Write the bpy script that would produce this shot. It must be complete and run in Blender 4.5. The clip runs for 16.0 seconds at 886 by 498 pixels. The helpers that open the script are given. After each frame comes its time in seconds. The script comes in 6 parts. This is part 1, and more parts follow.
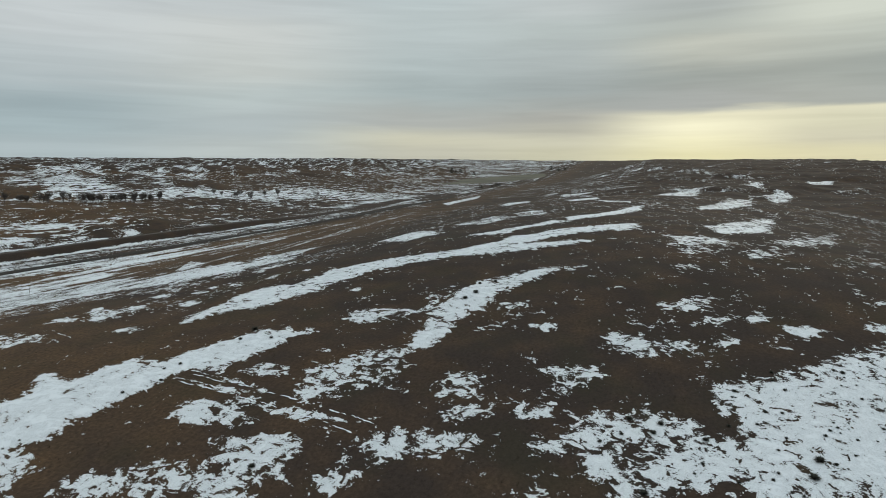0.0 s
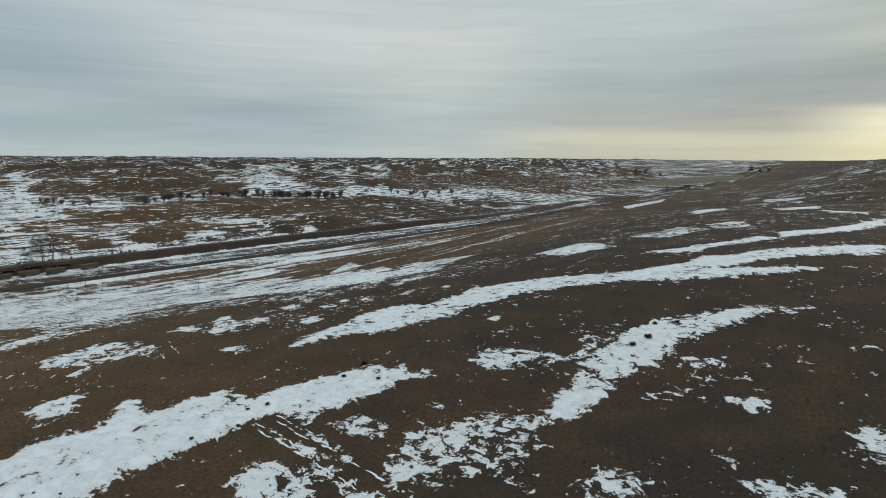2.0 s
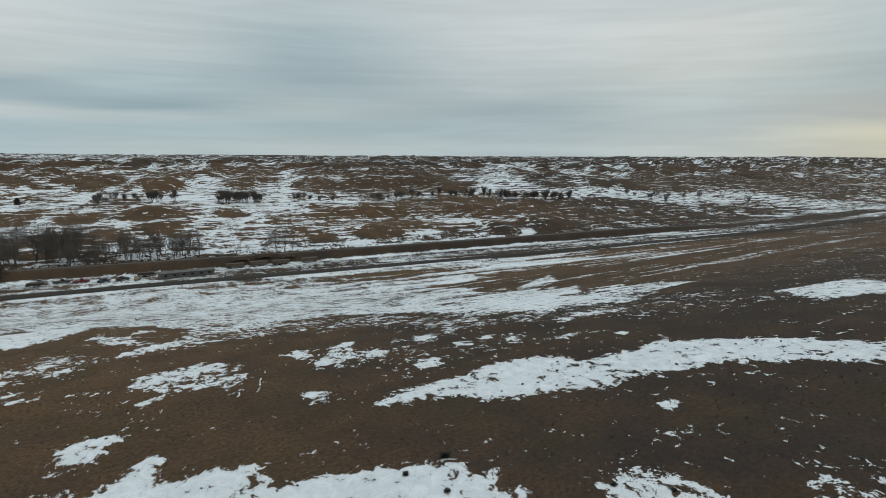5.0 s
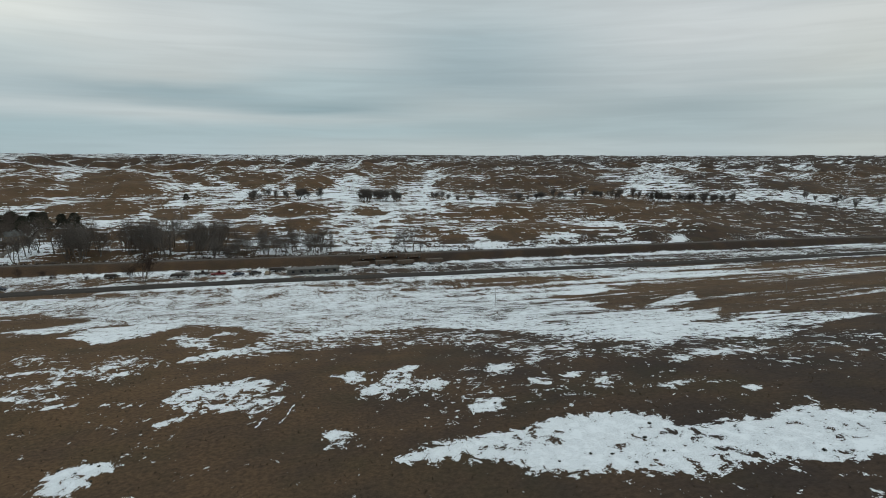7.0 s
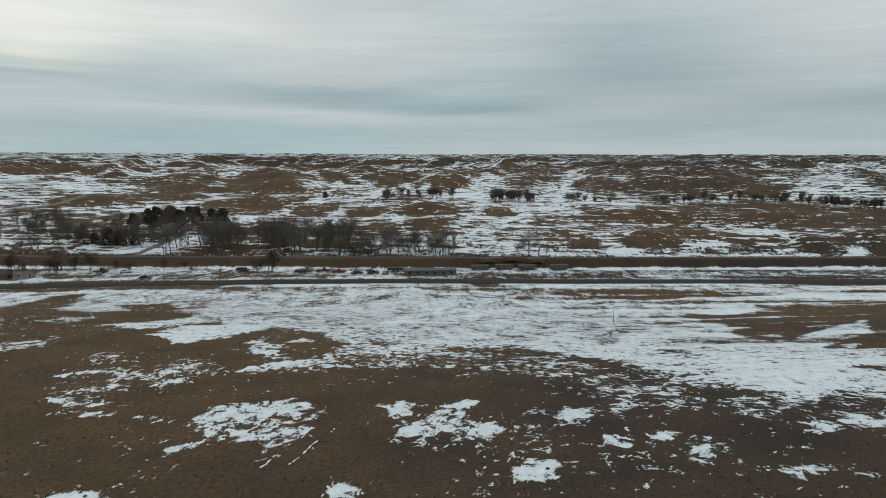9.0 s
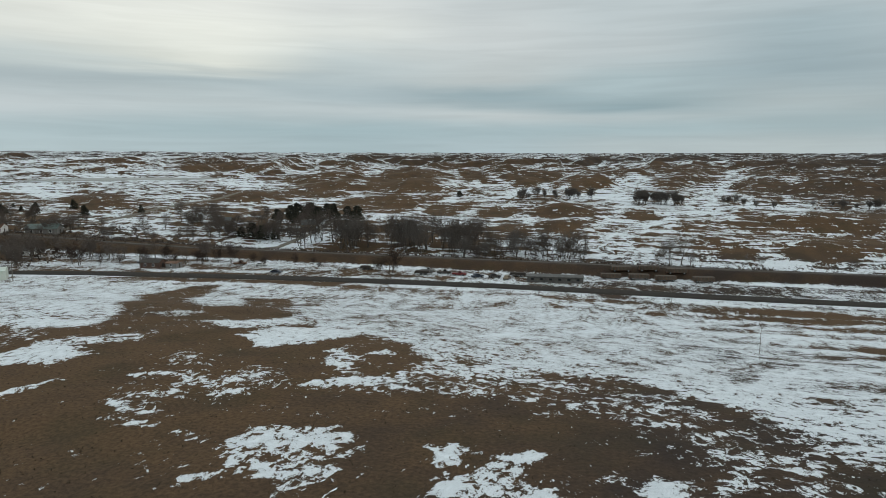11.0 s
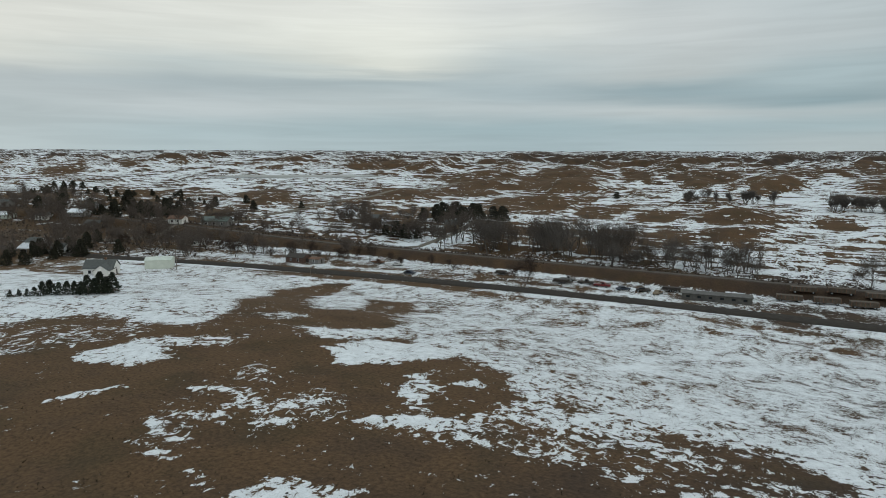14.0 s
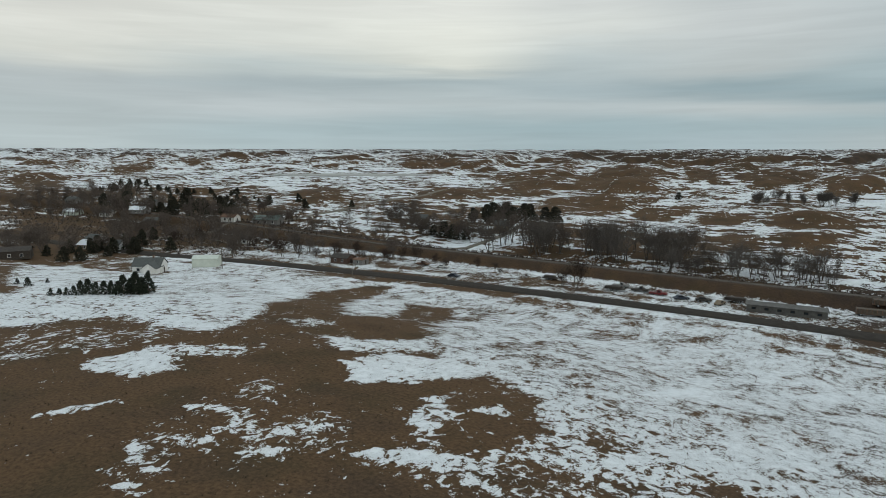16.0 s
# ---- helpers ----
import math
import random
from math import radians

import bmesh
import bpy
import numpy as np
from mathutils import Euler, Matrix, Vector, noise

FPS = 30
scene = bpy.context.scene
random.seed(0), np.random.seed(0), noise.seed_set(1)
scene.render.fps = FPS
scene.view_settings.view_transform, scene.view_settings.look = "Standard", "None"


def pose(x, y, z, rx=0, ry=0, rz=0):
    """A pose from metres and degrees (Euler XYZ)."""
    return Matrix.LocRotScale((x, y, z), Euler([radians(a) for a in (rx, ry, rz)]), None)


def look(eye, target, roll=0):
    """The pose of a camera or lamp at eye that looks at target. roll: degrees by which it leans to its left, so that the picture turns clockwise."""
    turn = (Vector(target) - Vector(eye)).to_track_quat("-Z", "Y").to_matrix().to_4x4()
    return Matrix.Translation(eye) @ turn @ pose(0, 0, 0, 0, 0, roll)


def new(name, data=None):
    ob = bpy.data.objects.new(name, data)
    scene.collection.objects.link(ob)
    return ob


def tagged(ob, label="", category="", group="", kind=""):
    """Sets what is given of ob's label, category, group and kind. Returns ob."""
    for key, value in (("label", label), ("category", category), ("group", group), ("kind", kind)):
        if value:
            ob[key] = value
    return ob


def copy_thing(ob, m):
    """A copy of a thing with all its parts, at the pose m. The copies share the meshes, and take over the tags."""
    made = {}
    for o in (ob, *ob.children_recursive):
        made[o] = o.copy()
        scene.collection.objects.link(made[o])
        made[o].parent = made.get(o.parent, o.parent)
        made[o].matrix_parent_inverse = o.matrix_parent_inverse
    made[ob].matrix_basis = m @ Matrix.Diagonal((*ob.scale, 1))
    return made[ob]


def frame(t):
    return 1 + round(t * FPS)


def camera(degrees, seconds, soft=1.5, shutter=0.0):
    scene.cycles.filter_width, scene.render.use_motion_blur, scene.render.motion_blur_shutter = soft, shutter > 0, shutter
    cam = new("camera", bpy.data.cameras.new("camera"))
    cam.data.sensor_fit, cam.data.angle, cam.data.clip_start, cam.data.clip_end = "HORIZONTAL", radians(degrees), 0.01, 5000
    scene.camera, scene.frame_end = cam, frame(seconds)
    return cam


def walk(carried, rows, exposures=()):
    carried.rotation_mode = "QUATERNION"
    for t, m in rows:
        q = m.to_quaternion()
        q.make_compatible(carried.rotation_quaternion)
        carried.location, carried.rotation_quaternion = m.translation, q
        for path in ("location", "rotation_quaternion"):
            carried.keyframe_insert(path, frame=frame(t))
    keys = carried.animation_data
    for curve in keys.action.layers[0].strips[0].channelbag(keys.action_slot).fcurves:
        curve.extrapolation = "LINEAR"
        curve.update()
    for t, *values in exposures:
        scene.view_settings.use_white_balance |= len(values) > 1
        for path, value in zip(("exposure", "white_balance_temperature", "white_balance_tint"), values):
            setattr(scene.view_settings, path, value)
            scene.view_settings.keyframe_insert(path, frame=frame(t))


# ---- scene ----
cam = camera(71.60, 16.0, soft=0.4)
# seconds; place; turn to the left, tilt and lean in degrees
PATH = [
    (0, -62.65, -32.53, 36.62, -67.00, -8.03, 0.09),
    (0.5, -58.20, -31.12, 36.65, -64.60, -8.05, 0.14),
    (1, -53.78, -29.61, 36.61, -59.29, -8.04, 0.17),
    (1.5, -49.35, -28.25, 36.63, -54.66, -8.07, 0.16),
    (2, -44.93, -26.85, 36.63, -50.50, -8.09, 0.18),
    (2.5, -40.74, -25.46, 36.58, -46.55, -8.10, 0.17),
    (3, -36.51, -23.89, 36.57, -42.66, -8.12, 0.19),
    (3.5, -32.50, -22.32, 36.60, -38.95, -8.17, 0.18),
    (4, -28.82, -20.81, 36.65, -35.26, -8.21, 0.17),
    (4.5, -25.27, -19.25, 36.67, -31.58, -8.24, 0.18),
    (5, -21.78, -17.59, 36.65, -27.89, -8.26, 0.22),
    (5.5, -18.38, -15.76, 36.58, -24.24, -8.27, 0.25),
    (6, -15.10, -13.76, 36.46, -20.63, -8.28, 0.25),
    (6.5, -12.03, -11.59, 36.31, -17.09, -8.29, 0.22),
    (7, -9.20, -9.29, 36.15, -13.61, -8.31, 0.15),
    (7.5, -6.58, -6.92, 36.00, -10.14, -8.29, 0.12),
    (8, -4.18, -4.52, 35.94, -6.73, -8.31, 0.13),
    (8.5, -2.01, -2.25, 35.93, -3.40, -8.34, 0.15),
    (9, -0.00, 0.00, 36.00, -0.00, -8.40, 0.16),
    (9.5, 1.84, 2.38, 36.04, 3.45, -8.45, 0.17),
    (10, 3.47, 4.91, 36.02, 6.92, -8.49, 0.17),
    (10.5, 4.88, 7.54, 35.94, 10.36, -8.50, 0.16),
    (11, 6.03, 10.18, 35.85, 13.72, -8.51, 0.15),
    (11.5, 6.95, 12.78, 35.78, 16.97, -8.52, 0.12),
    (12, 7.66, 15.33, 35.75, 20.10, -8.54, 0.10),
    (12.5, 8.24, 17.93, 35.70, 23.15, -8.59, 0.11),
    (13, 8.70, 20.37, 35.69, 25.77, -8.61, 0.12),
    (13.5, 8.99, 22.62, 35.69, 27.55, -8.63, 0.14),
    (14, 9.12, 24.74, 35.73, 29.05, -8.67, 0.14),
    (14.5, 9.17, 26.83, 35.75, 30.44, -8.72, 0.10),
    (15, 9.07, 28.91, 35.76, 31.80, -8.74, 0.11),
    (15.5, 8.95, 30.90, 35.79, 33.16, -8.78, 0.11),
    (16, 8.81, 32.82, 35.83, 34.54, -8.82, 0.08),
]
walk(cam, [(t, pose(x, y, z, 0, 0, turn) @ pose(0, 0, 0, 90 + tilt) @ pose(0, 0, 0, 0, 0, lean)) for t, x, y, z, turn, tilt, lean in PATH],
     exposures=[(0, -0.04), (4, 0.0), (9, 0.0), (12, -0.02), (16, -0.08)])

# ---- sky and light: overcast, low sun in the east behind the cloud ----
SUN = Vector((1.0, -0.05, 0.06)).normalized()


def nodes_of(tree):
    tree.nodes.clear()
    return tree.nodes, tree.links


def math_node(tree, op, a, b=None, clamp=False):
    n = tree.nodes.new("ShaderNodeMath")
    n.operation, n.use_clamp = op, clamp
    for i, v in enumerate((a, b)):
        if v is None:
            continue
        if isinstance(v, (int, float)):
            n.inputs[i].default_value = v
        else:
            tree.links.new(v, n.inputs[i])
    return n.outputs[0]


def noise_node(tree, vector, scale, detail=3.0, rough=0.55, distort=0.0):
    n = tree.nodes.new("ShaderNodeTexNoise")
    n.inputs["Scale"].default_value, n.inputs["Detail"].default_value = scale, detail
    n.inputs["Roughness"].default_value, n.inputs["Distortion"].default_value = rough, distort
    if vector is not None:
        tree.links.new(vector, n.inputs["Vector"])
    return n.outputs[0]


def mapped(tree, vector, scale=(1, 1, 1), loc=(0, 0, 0), rot=(0, 0, 0)):
    n = tree.nodes.new("ShaderNodeMapping")
    n.inputs["Scale"].default_value, n.inputs["Location"].default_value, n.inputs["Rotation"].default_value = scale, loc, rot
    tree.links.new(vector, n.inputs["Vector"])
    return n.outputs[0]


def ramp_node(tree, fac, stops, mode="LINEAR"):
    n = tree.nodes.new("ShaderNodeValToRGB")
    n.color_ramp.interpolation = mode
    el = n.color_ramp.elements
    while len(el) < len(stops):
        el.new(0.5)
    for e, (p, c) in zip(el, stops):
        e.position, e.color = p, (*(c if isinstance(c, tuple) else (c, c, c)), 1)
    tree.links.new(fac, n.inputs[0])
    return n.outputs[0]


def mix_node(tree, fac, a, b, mode="MIX"):
    n = tree.nodes.new("ShaderNodeMix")
    n.data_type, n.blend_type = "RGBA", mode
    for k, v in ((0, fac), (6, a), (7, b)):
        if isinstance(v, (int, float)):
            n.inputs[k].default_value = v if k == 0 else (v, v, v, 1)
        elif isinstance(v, tuple):
            n.inputs[k].default_value = (*v, 1)
        else:
            tree.links.new(v, n.inputs[k])
    return n.outputs[2]


LAYERS = []


def layers(azimuth, *stops):
    """Cloud in one direction: height over the horizon in degrees and colour, from below upwards."""
    LAYERS.append((azimuth, stops))


layers(-66, (1.1, 0.508, 0.588, 0.603), (3.5, 0.469, 0.539, 0.552), (5.9, 0.489, 0.548, 0.559), (7.7, 0.696, 0.718, 0.667), (10.2, 0.759, 0.774, 0.721), (11.2, 0.715, 0.729, 0.685))
layers(-51, (0.5, 0.45, 0.548, 0.573), (2, 0.436, 0.539, 0.567), (4.2, 0.525, 0.588, 0.603), (6.1, 0.423, 0.498, 0.519), (7.8, 0.538, 0.608, 0.607), (9.4, 0.708, 0.738, 0.693), (11.8, 0.749, 0.773, 0.725))
layers(-34, (0.8, 0.422, 0.521, 0.55), (2.3, 0.383, 0.492, 0.523), (4.7, 0.508, 0.582, 0.596), (6.6, 0.412, 0.492, 0.512), (8.1, 0.725, 0.755, 0.694), (10.4, 0.835, 0.861, 0.794), (12.7, 0.788, 0.812, 0.764))
layers(-22, (0.8, 0.39, 0.495, 0.527), (2.4, 0.365, 0.477, 0.51), (4.4, 0.509, 0.584, 0.602), (5.7, 0.409, 0.495, 0.522), (7.7, 0.5, 0.575, 0.586), (10.8, 0.715, 0.754, 0.723), (13.1, 0.673, 0.709, 0.694))
layers(-9, (1, 0.417, 0.517, 0.55), (2.3, 0.391, 0.498, 0.53), (4, 0.512, 0.575, 0.585), (5.7, 0.319, 0.416, 0.449), (7.3, 0.509, 0.565, 0.568), (10.6, 0.587, 0.636, 0.639), (12.8, 0.562, 0.616, 0.625))
layers(2, (1, 0.447, 0.524, 0.541), (2.4, 0.389, 0.496, 0.525), (3.7, 0.447, 0.524, 0.541), (4.8, 0.296, 0.398, 0.432), (6.4, 0.414, 0.515, 0.542), (9.1, 0.509, 0.572, 0.586), (13.3, 0.511, 0.581, 0.6))
layers(16, (1, 0.456, 0.527, 0.539), (2.7, 0.381, 0.481, 0.507), (4.7, 0.425, 0.5, 0.516), (7.1, 0.336, 0.428, 0.462), (10, 0.378, 0.472, 0.505), (13.2, 0.472, 0.546, 0.567))
layers(35, (1, 0.443, 0.522, 0.543), (2.8, 0.386, 0.475, 0.5), (4.5, 0.356, 0.44, 0.466), (7.3, 0.48, 0.54, 0.555), (11.1, 0.583, 0.63, 0.64), (13.4, 0.563, 0.61, 0.623))
layers(50, (1, 0.497, 0.551, 0.543), (3, 0.449, 0.512, 0.522), (5.2, 0.493, 0.561, 0.56), (7.5, 0.563, 0.603, 0.583), (10.8, 0.6, 0.634, 0.619), (13, 0.546, 0.592, 0.598))
layers(65, (0.8, 0.54, 0.54, 0.45), (2, 0.6, 0.595, 0.475), (3.7, 0.44, 0.465, 0.445), (6, 0.391, 0.46, 0.465), (8.4, 0.454, 0.525, 0.53), (11.3, 0.503, 0.572, 0.576), (13.6, 0.52, 0.592, 0.598))
layers(78, (0.8, 0.575, 0.575, 0.436), (1.9, 0.599, 0.599, 0.477), (3.2, 0.449, 0.456, 0.398), (4.2, 0.404, 0.418, 0.39), (6.4, 0.347, 0.399, 0.402), (8.8, 0.431, 0.487, 0.487), (11.1, 0.465, 0.525, 0.518), (13.4, 0.531, 0.582, 0.582))
layers(89, (0.7, 0.73, 0.716, 0.456), (1.8, 0.836, 0.82, 0.559), (3.2, 0.908, 0.89, 0.649), (4.2, 0.804, 0.788, 0.585), (5.1, 0.37, 0.403, 0.401), (7, 0.305, 0.347, 0.337), (9.2, 0.509, 0.538, 0.482), (10.8, 0.433, 0.477, 0.448), (12.7, 0.405, 0.452, 0.445))
layers(99, (0.9, 0.689, 0.675, 0.463), (2.1, 0.595, 0.593, 0.463), (3.6, 0.658, 0.656, 0.495), (4.3, 0.738, 0.729, 0.553), (5, 0.385, 0.42, 0.401), (7, 0.344, 0.385, 0.366), (9.3, 0.497, 0.538, 0.489), (11.3, 0.601, 0.642, 0.572))


def build_world():
    world = bpy.data.worlds.new("overcast_sky")
    scene.world = world
    world.use_nodes = True
    tree = world.node_tree
    nodes, links = nodes_of(tree)
    out, bg = nodes.new("ShaderNodeOutputWorld"), nodes.new("ShaderNodeBackground")
    way = nodes.new("ShaderNodeTexCoord").outputs["Generated"]
    part_xyz = nodes.new("ShaderNodeSeparateXYZ")
    links.new(way, part_xyz.inputs[0])
    up = part_xyz.outputs[2]
    # layered stratus: noise stretched along the horizon
    soft = noise_node(tree, mapped(tree, way, (1.0, 1.0, 6.0)), 1.7, 4, 0.5, 0.5)
    fine = noise_node(tree, mapped(tree, way, (1.0, 1.0, 11.0), (3, 1, 0)), 3.0, 5, 0.5, 0.8)
    broad = noise_node(tree, mapped(tree, way, (1.0, 1.0, 5.0), (7, 2, 1)), 1.2, 2, 0.5)
    cloud = math_node(tree, "ADD", math_node(tree, "MULTIPLY", soft, 0.5), math_node(tree, "ADD", math_node(tree, "MULTIPLY", fine, 0.15), math_node(tree, "MULTIPLY", broad, 0.35)))
    colour = ramp_node(tree, cloud, [(0.39, (0.26, 0.345, 0.40)), (0.46, (0.36, 0.43, 0.465)), (0.54, (0.52, 0.575, 0.59)), (0.62, (0.70, 0.735, 0.71))])
    # brighter overhead, as under an even cloud cover
    lift = math_node(tree, "ADD", 1.0, math_node(tree, "MULTIPLY", math_node(tree, "MAXIMUM", math_node(tree, "SUBTRACT", up, 0.16), 0.0), 1.05))
    colour = mix_node(tree, 1.0, colour, lift, "MULTIPLY")
    # the low layers change round the horizon: grey-blue in the north, pale in the west, the sun behind thin cloud in the east
    turn = math_node(tree, "MULTIPLY", math_node(tree, "ARCTAN2", part_xyz.outputs[0], part_xyz.outputs[1]), 57.2958)
    rise = math_node(tree, "MULTIPLY", math_node(tree, "ARCSINE", up), 57.2958)
    wave = math_node(tree, "ADD", math_node(tree, "MULTIPLY", math_node(tree, "SUBTRACT", soft, 0.5), 2.4), math_node(tree, "MULTIPLY", math_node(tree, "SUBTRACT", fine, 0.5), 1.5))
    wave = math_node(tree, "MULTIPLY", wave, math_node(tree, "MULTIPLY", rise, 0.2, True))
    place = math_node(tree, "DIVIDE", math_node(tree, "ADD", rise, wave), 20.0)
    low, last = None, 0
    for azimuth, stops in LAYERS:
        tint = ramp_node(tree, place, [(e / 20.0, (r, g, b)) for e, r, g, b in stops], "EASE")
        if low is None:
            low = tint
        else:
            step = nodes.new("ShaderNodeMapRange")
            step.interpolation_type = "SMOOTHSTEP"
            links.new(turn, step.inputs["Value"])
            step.inputs["From Min"].default_value, step.inputs["From Max"].default_value = last, azimuth
            low = mix_node(tree, step.outputs["Result"], low, tint)
        last = azimuth
    streak = ramp_node(tree, noise_node(tree, mapped(tree, way, (1.0, 1.0, 16.0), (5, 2, 0)), 5.0, 4, 0.5, 0.6), [(0.35, 0.96), (0.65, 1.04)])
    low = mix_node(tree, 1.0, low, streak, "MULTIPLY")
    colour = mix_node(tree, ramp_node(tree, math_node(tree, "DIVIDE", rise, 40.0), [(0.33, 0.0), (0.6, 1.0)]), low, colour)
    sky = nodes.new("ShaderNodeTexSky")
    sky.sky_type, sky.sun_disc = "NISHITA", False
    sky.sun_elevation, sky.sun_rotation = radians(14), math.atan2(SUN.x, SUN.y)
    thin = mix_node(tree, 1.0, sky.outputs[0], 0.06, "MULTIPLY")
    colour = mix_node(tree, 0.98, thin, colour)
    links.new(colour, bg.inputs[0])
    bg.inputs[1].default_value = 1.0
    links.new(bg.outputs[0], out.inputs[0])


build_world()
sun = bpy.data.lights.new("sun", "SUN")
sun.energy, sun.angle, sun.color = 0.45, radians(20), (1.0, 0.9, 0.74)
sun_ob = new("sun", sun)
sun_ob.matrix_world = look((300, 0, 200), (300 - 0.98 * 100, 5, 200 - 22))

# ---- materials ----
def material(name):
    m = bpy.data.materials.new(name)
    m.use_nodes = True
    tree = m.node_tree
    nodes, links = nodes_of(tree)
    out, shader = nodes.new("ShaderNodeOutputMaterial"), nodes.new("ShaderNodeBsdfPrincipled")
    links.new(shader.outputs[0], out.inputs[0])
    where = nodes.new("ShaderNodeTexCoord").outputs["Object"]
    return m, tree, shader, where


def bump_node(tree, shader, heights, distance, strength=0.6):
    n = tree.nodes.new("ShaderNodeBump")
    n.inputs["Strength"].default_value, n.inputs["Distance"].default_value = strength, distance
    tree.links.new(heights, n.inputs["Height"])
    tree.links.new(n.outputs[0], shader.inputs["Normal"])


def attribute(tree, key):
    n = tree.nodes.new("ShaderNodeAttribute")
    n.attribute_name = key
    return n.outputs["Fac"]


def make_ground():
    m, tree, shader, where = material("prairie_and_snow")
    flat = mapped(tree, where, (1, 1, 0.0))
    along = mapped(tree, where, (0.7, 1.1, 0.0), rot=(0, 0, 0.2))
    big = noise_node(tree, along, 0.24, 3, 0.6, 0.8)
    mid = noise_node(tree, mapped(tree, where, (1.1, 0.85, 0.0), rot=(0, 0, 0.1)), 0.95, 4, 0.65, 0.6)
    small = noise_node(tree, mapped(tree, where, (1.15, 0.8, 0.0), rot=(0, 0, 0.15)), 4.0, 4, 0.65, 0.4)
    tuft = noise_node(tree, flat, 2.6, 5, 0.7)
    blade = noise_node(tree, mapped(tree, where, (1.8, 0.9, 0.0), rot=(0, 0, 0.2)), 8.0, 3, 0.65)
    # edge of the snow: the cover plus break-up of several sizes, broader in the open country
    wide = attribute(tree, "open")
    drift = noise_node(tree, mapped(tree, where, (1.7, 1.0, 0.0)), 0.085, 4, 0.6, 1.6)
    crease = noise_node(tree, mapped(tree, where, (1.5, 0.9, 0.0), (40, 9, 0), (0, 0, 0.15)), 0.055, 3, 0.6, 1.6)
    line = ramp_node(tree, crease, [(0.44, 0.0), (0.475, 1.0), (0.49, 1.0), (0.52, 0.0)])
    s = attribute(tree, "snow")
    rough = 0.0
    for n, k in ((big, 2.6), (mid, 4.5)):
        rough = math_node(tree, "ADD", rough, math_node(tree, "MULTIPLY", math_node(tree, "SUBTRACT", n, 0.5), k))
    dusty = attribute(tree, "dusting")
    rough = math_node(tree, "MULTIPLY", rough, math_node(tree, "SUBTRACT", 1.0, math_node(tree, "MULTIPLY", dusty, 0.35)))
    fine = math_node(tree, "ADD", math_node(tree, "MULTIPLY", math_node(tree, "SUBTRACT", small, 0.5), 3.6), math_node(tree, "MULTIPLY", math_node(tree, "SUBTRACT", blade, 0.5), 2.0))
    fine = math_node(tree, "MULTIPLY", fine, math_node(tree, "ADD", 0.5, math_node(tree, "MULTIPLY", dusty, 0.5)))
    # bare ground stays clean: the finest break-up comes only where snow is near
    sure = ramp_node(tree, math_node(tree, "ADD", math_node(tree, "ADD", s, rough), 1.0), [(0.25, 0.0), (0.75, 1.0)])
    rough = math_node(tree, "ADD", rough, math_node(tree, "MULTIPLY", fine, sure))
    s = math_node(tree, "ADD", s, math_node(tree, "MULTIPLY", rough, math_node(tree, "SUBTRACT", 1.0, math_node(tree, "MULTIPLY", wide, 0.62))))
    # on the field smooth drifts alternate with thin snow
    s = math_node(tree, "ADD", s, math_node(tree, "MULTIPLY", math_node(tree, "MULTIPLY", math_node(tree, "SUBTRACT", drift, 0.5), 3.4), dusty))
    # terraces trodden along the slopes hold narrow strips of snow
    split = tree.nodes.new("ShaderNodeSeparateXYZ")
    tree.links.new(where, split.inputs[0])
    terrace = math_node(tree, "SINE", math_node(tree, "ADD", math_node(tree, "MULTIPLY", split.outputs[2], 5.0), math_node(tree, "MULTIPLY", drift, 9.0)))
    crease_b = noise_node(tree, mapped(tree, where, (1.4, 0.9, 0.0), (3, 70, 0), (0, 0, -0.15)), 0.12, 3, 0.6, 1.4)
    line_b = ramp_node(tree, crease_b, [(0.45, 0.0), (0.48, 1.0), (0.49, 1.0), (0.52, 0.0)])
    # long thin streaks lie along the slopes
    lean = noise_node(tree, mapped(tree, where, (0.24, 1.0, 0.0), (11, 5, 0), (0, 0, 0.06)), 0.34, 4, 0.62, 0.7)
    drift_b = math_node(tree, "ADD", math_node(tree, "MULTIPLY", math_node(tree, "SUBTRACT", drift, 0.5), 2.0), math_node(tree, "MULTIPLY", math_node(tree, "SUBTRACT", lean, 0.5), 5.2))
    broad = math_node(tree, "ADD", drift_b, math_node(tree, "SUBTRACT", math_node(tree, "ADD", math_node(tree, "MULTIPLY", line, 0.5), math_node(tree, "ADD", math_node(tree, "MULTIPLY", line_b, 0.3), math_node(tree, "MULTIPLY", terrace, 0.3))), 0.6))
    s = math_node(tree, "ADD", s, math_node(tree, "MULTIPLY", broad, wide))
    cover = ramp_node(tree, math_node(tree, "ADD", math_node(tree, "MULTIPLY", s, 0.5), 0.5), [(0.478, 0.0), (0.51, 0.93), (0.75, 1.0)])
    dusted = ramp_node(tree, math_node(tree, "ADD", math_node(tree, "MULTIPLY", s, 0.5), 0.5), [(0.46, 0.0), (0.505, 0.66), (0.57, 0.86), (0.78, 1.0)])
    cover = mix_node(tree, dusty, cover, dusted)
    tone = attribute(tree, "tone")
    patch = noise_node(tree, flat, 0.13, 4, 0.6)
    brown = ramp_node(tree, tuft, [(0.30, (0.029, 0.0211, 0.0172)), (0.50, (0.041, 0.0298, 0.0240)), (0.74, (0.054, 0.0397, 0.0316))])
    ochre = ramp_node(tree, tuft, [(0.30, (0.050, 0.032, 0.019)), (0.52, (0.100, 0.060, 0.032)), (0.76, (0.148, 0.091, 0.049))])
    tone = math_node(tree, "ADD", tone, math_node(tree, "MULTIPLY", math_node(tree, "SUBTRACT", patch, 0.5), 1.8), True)
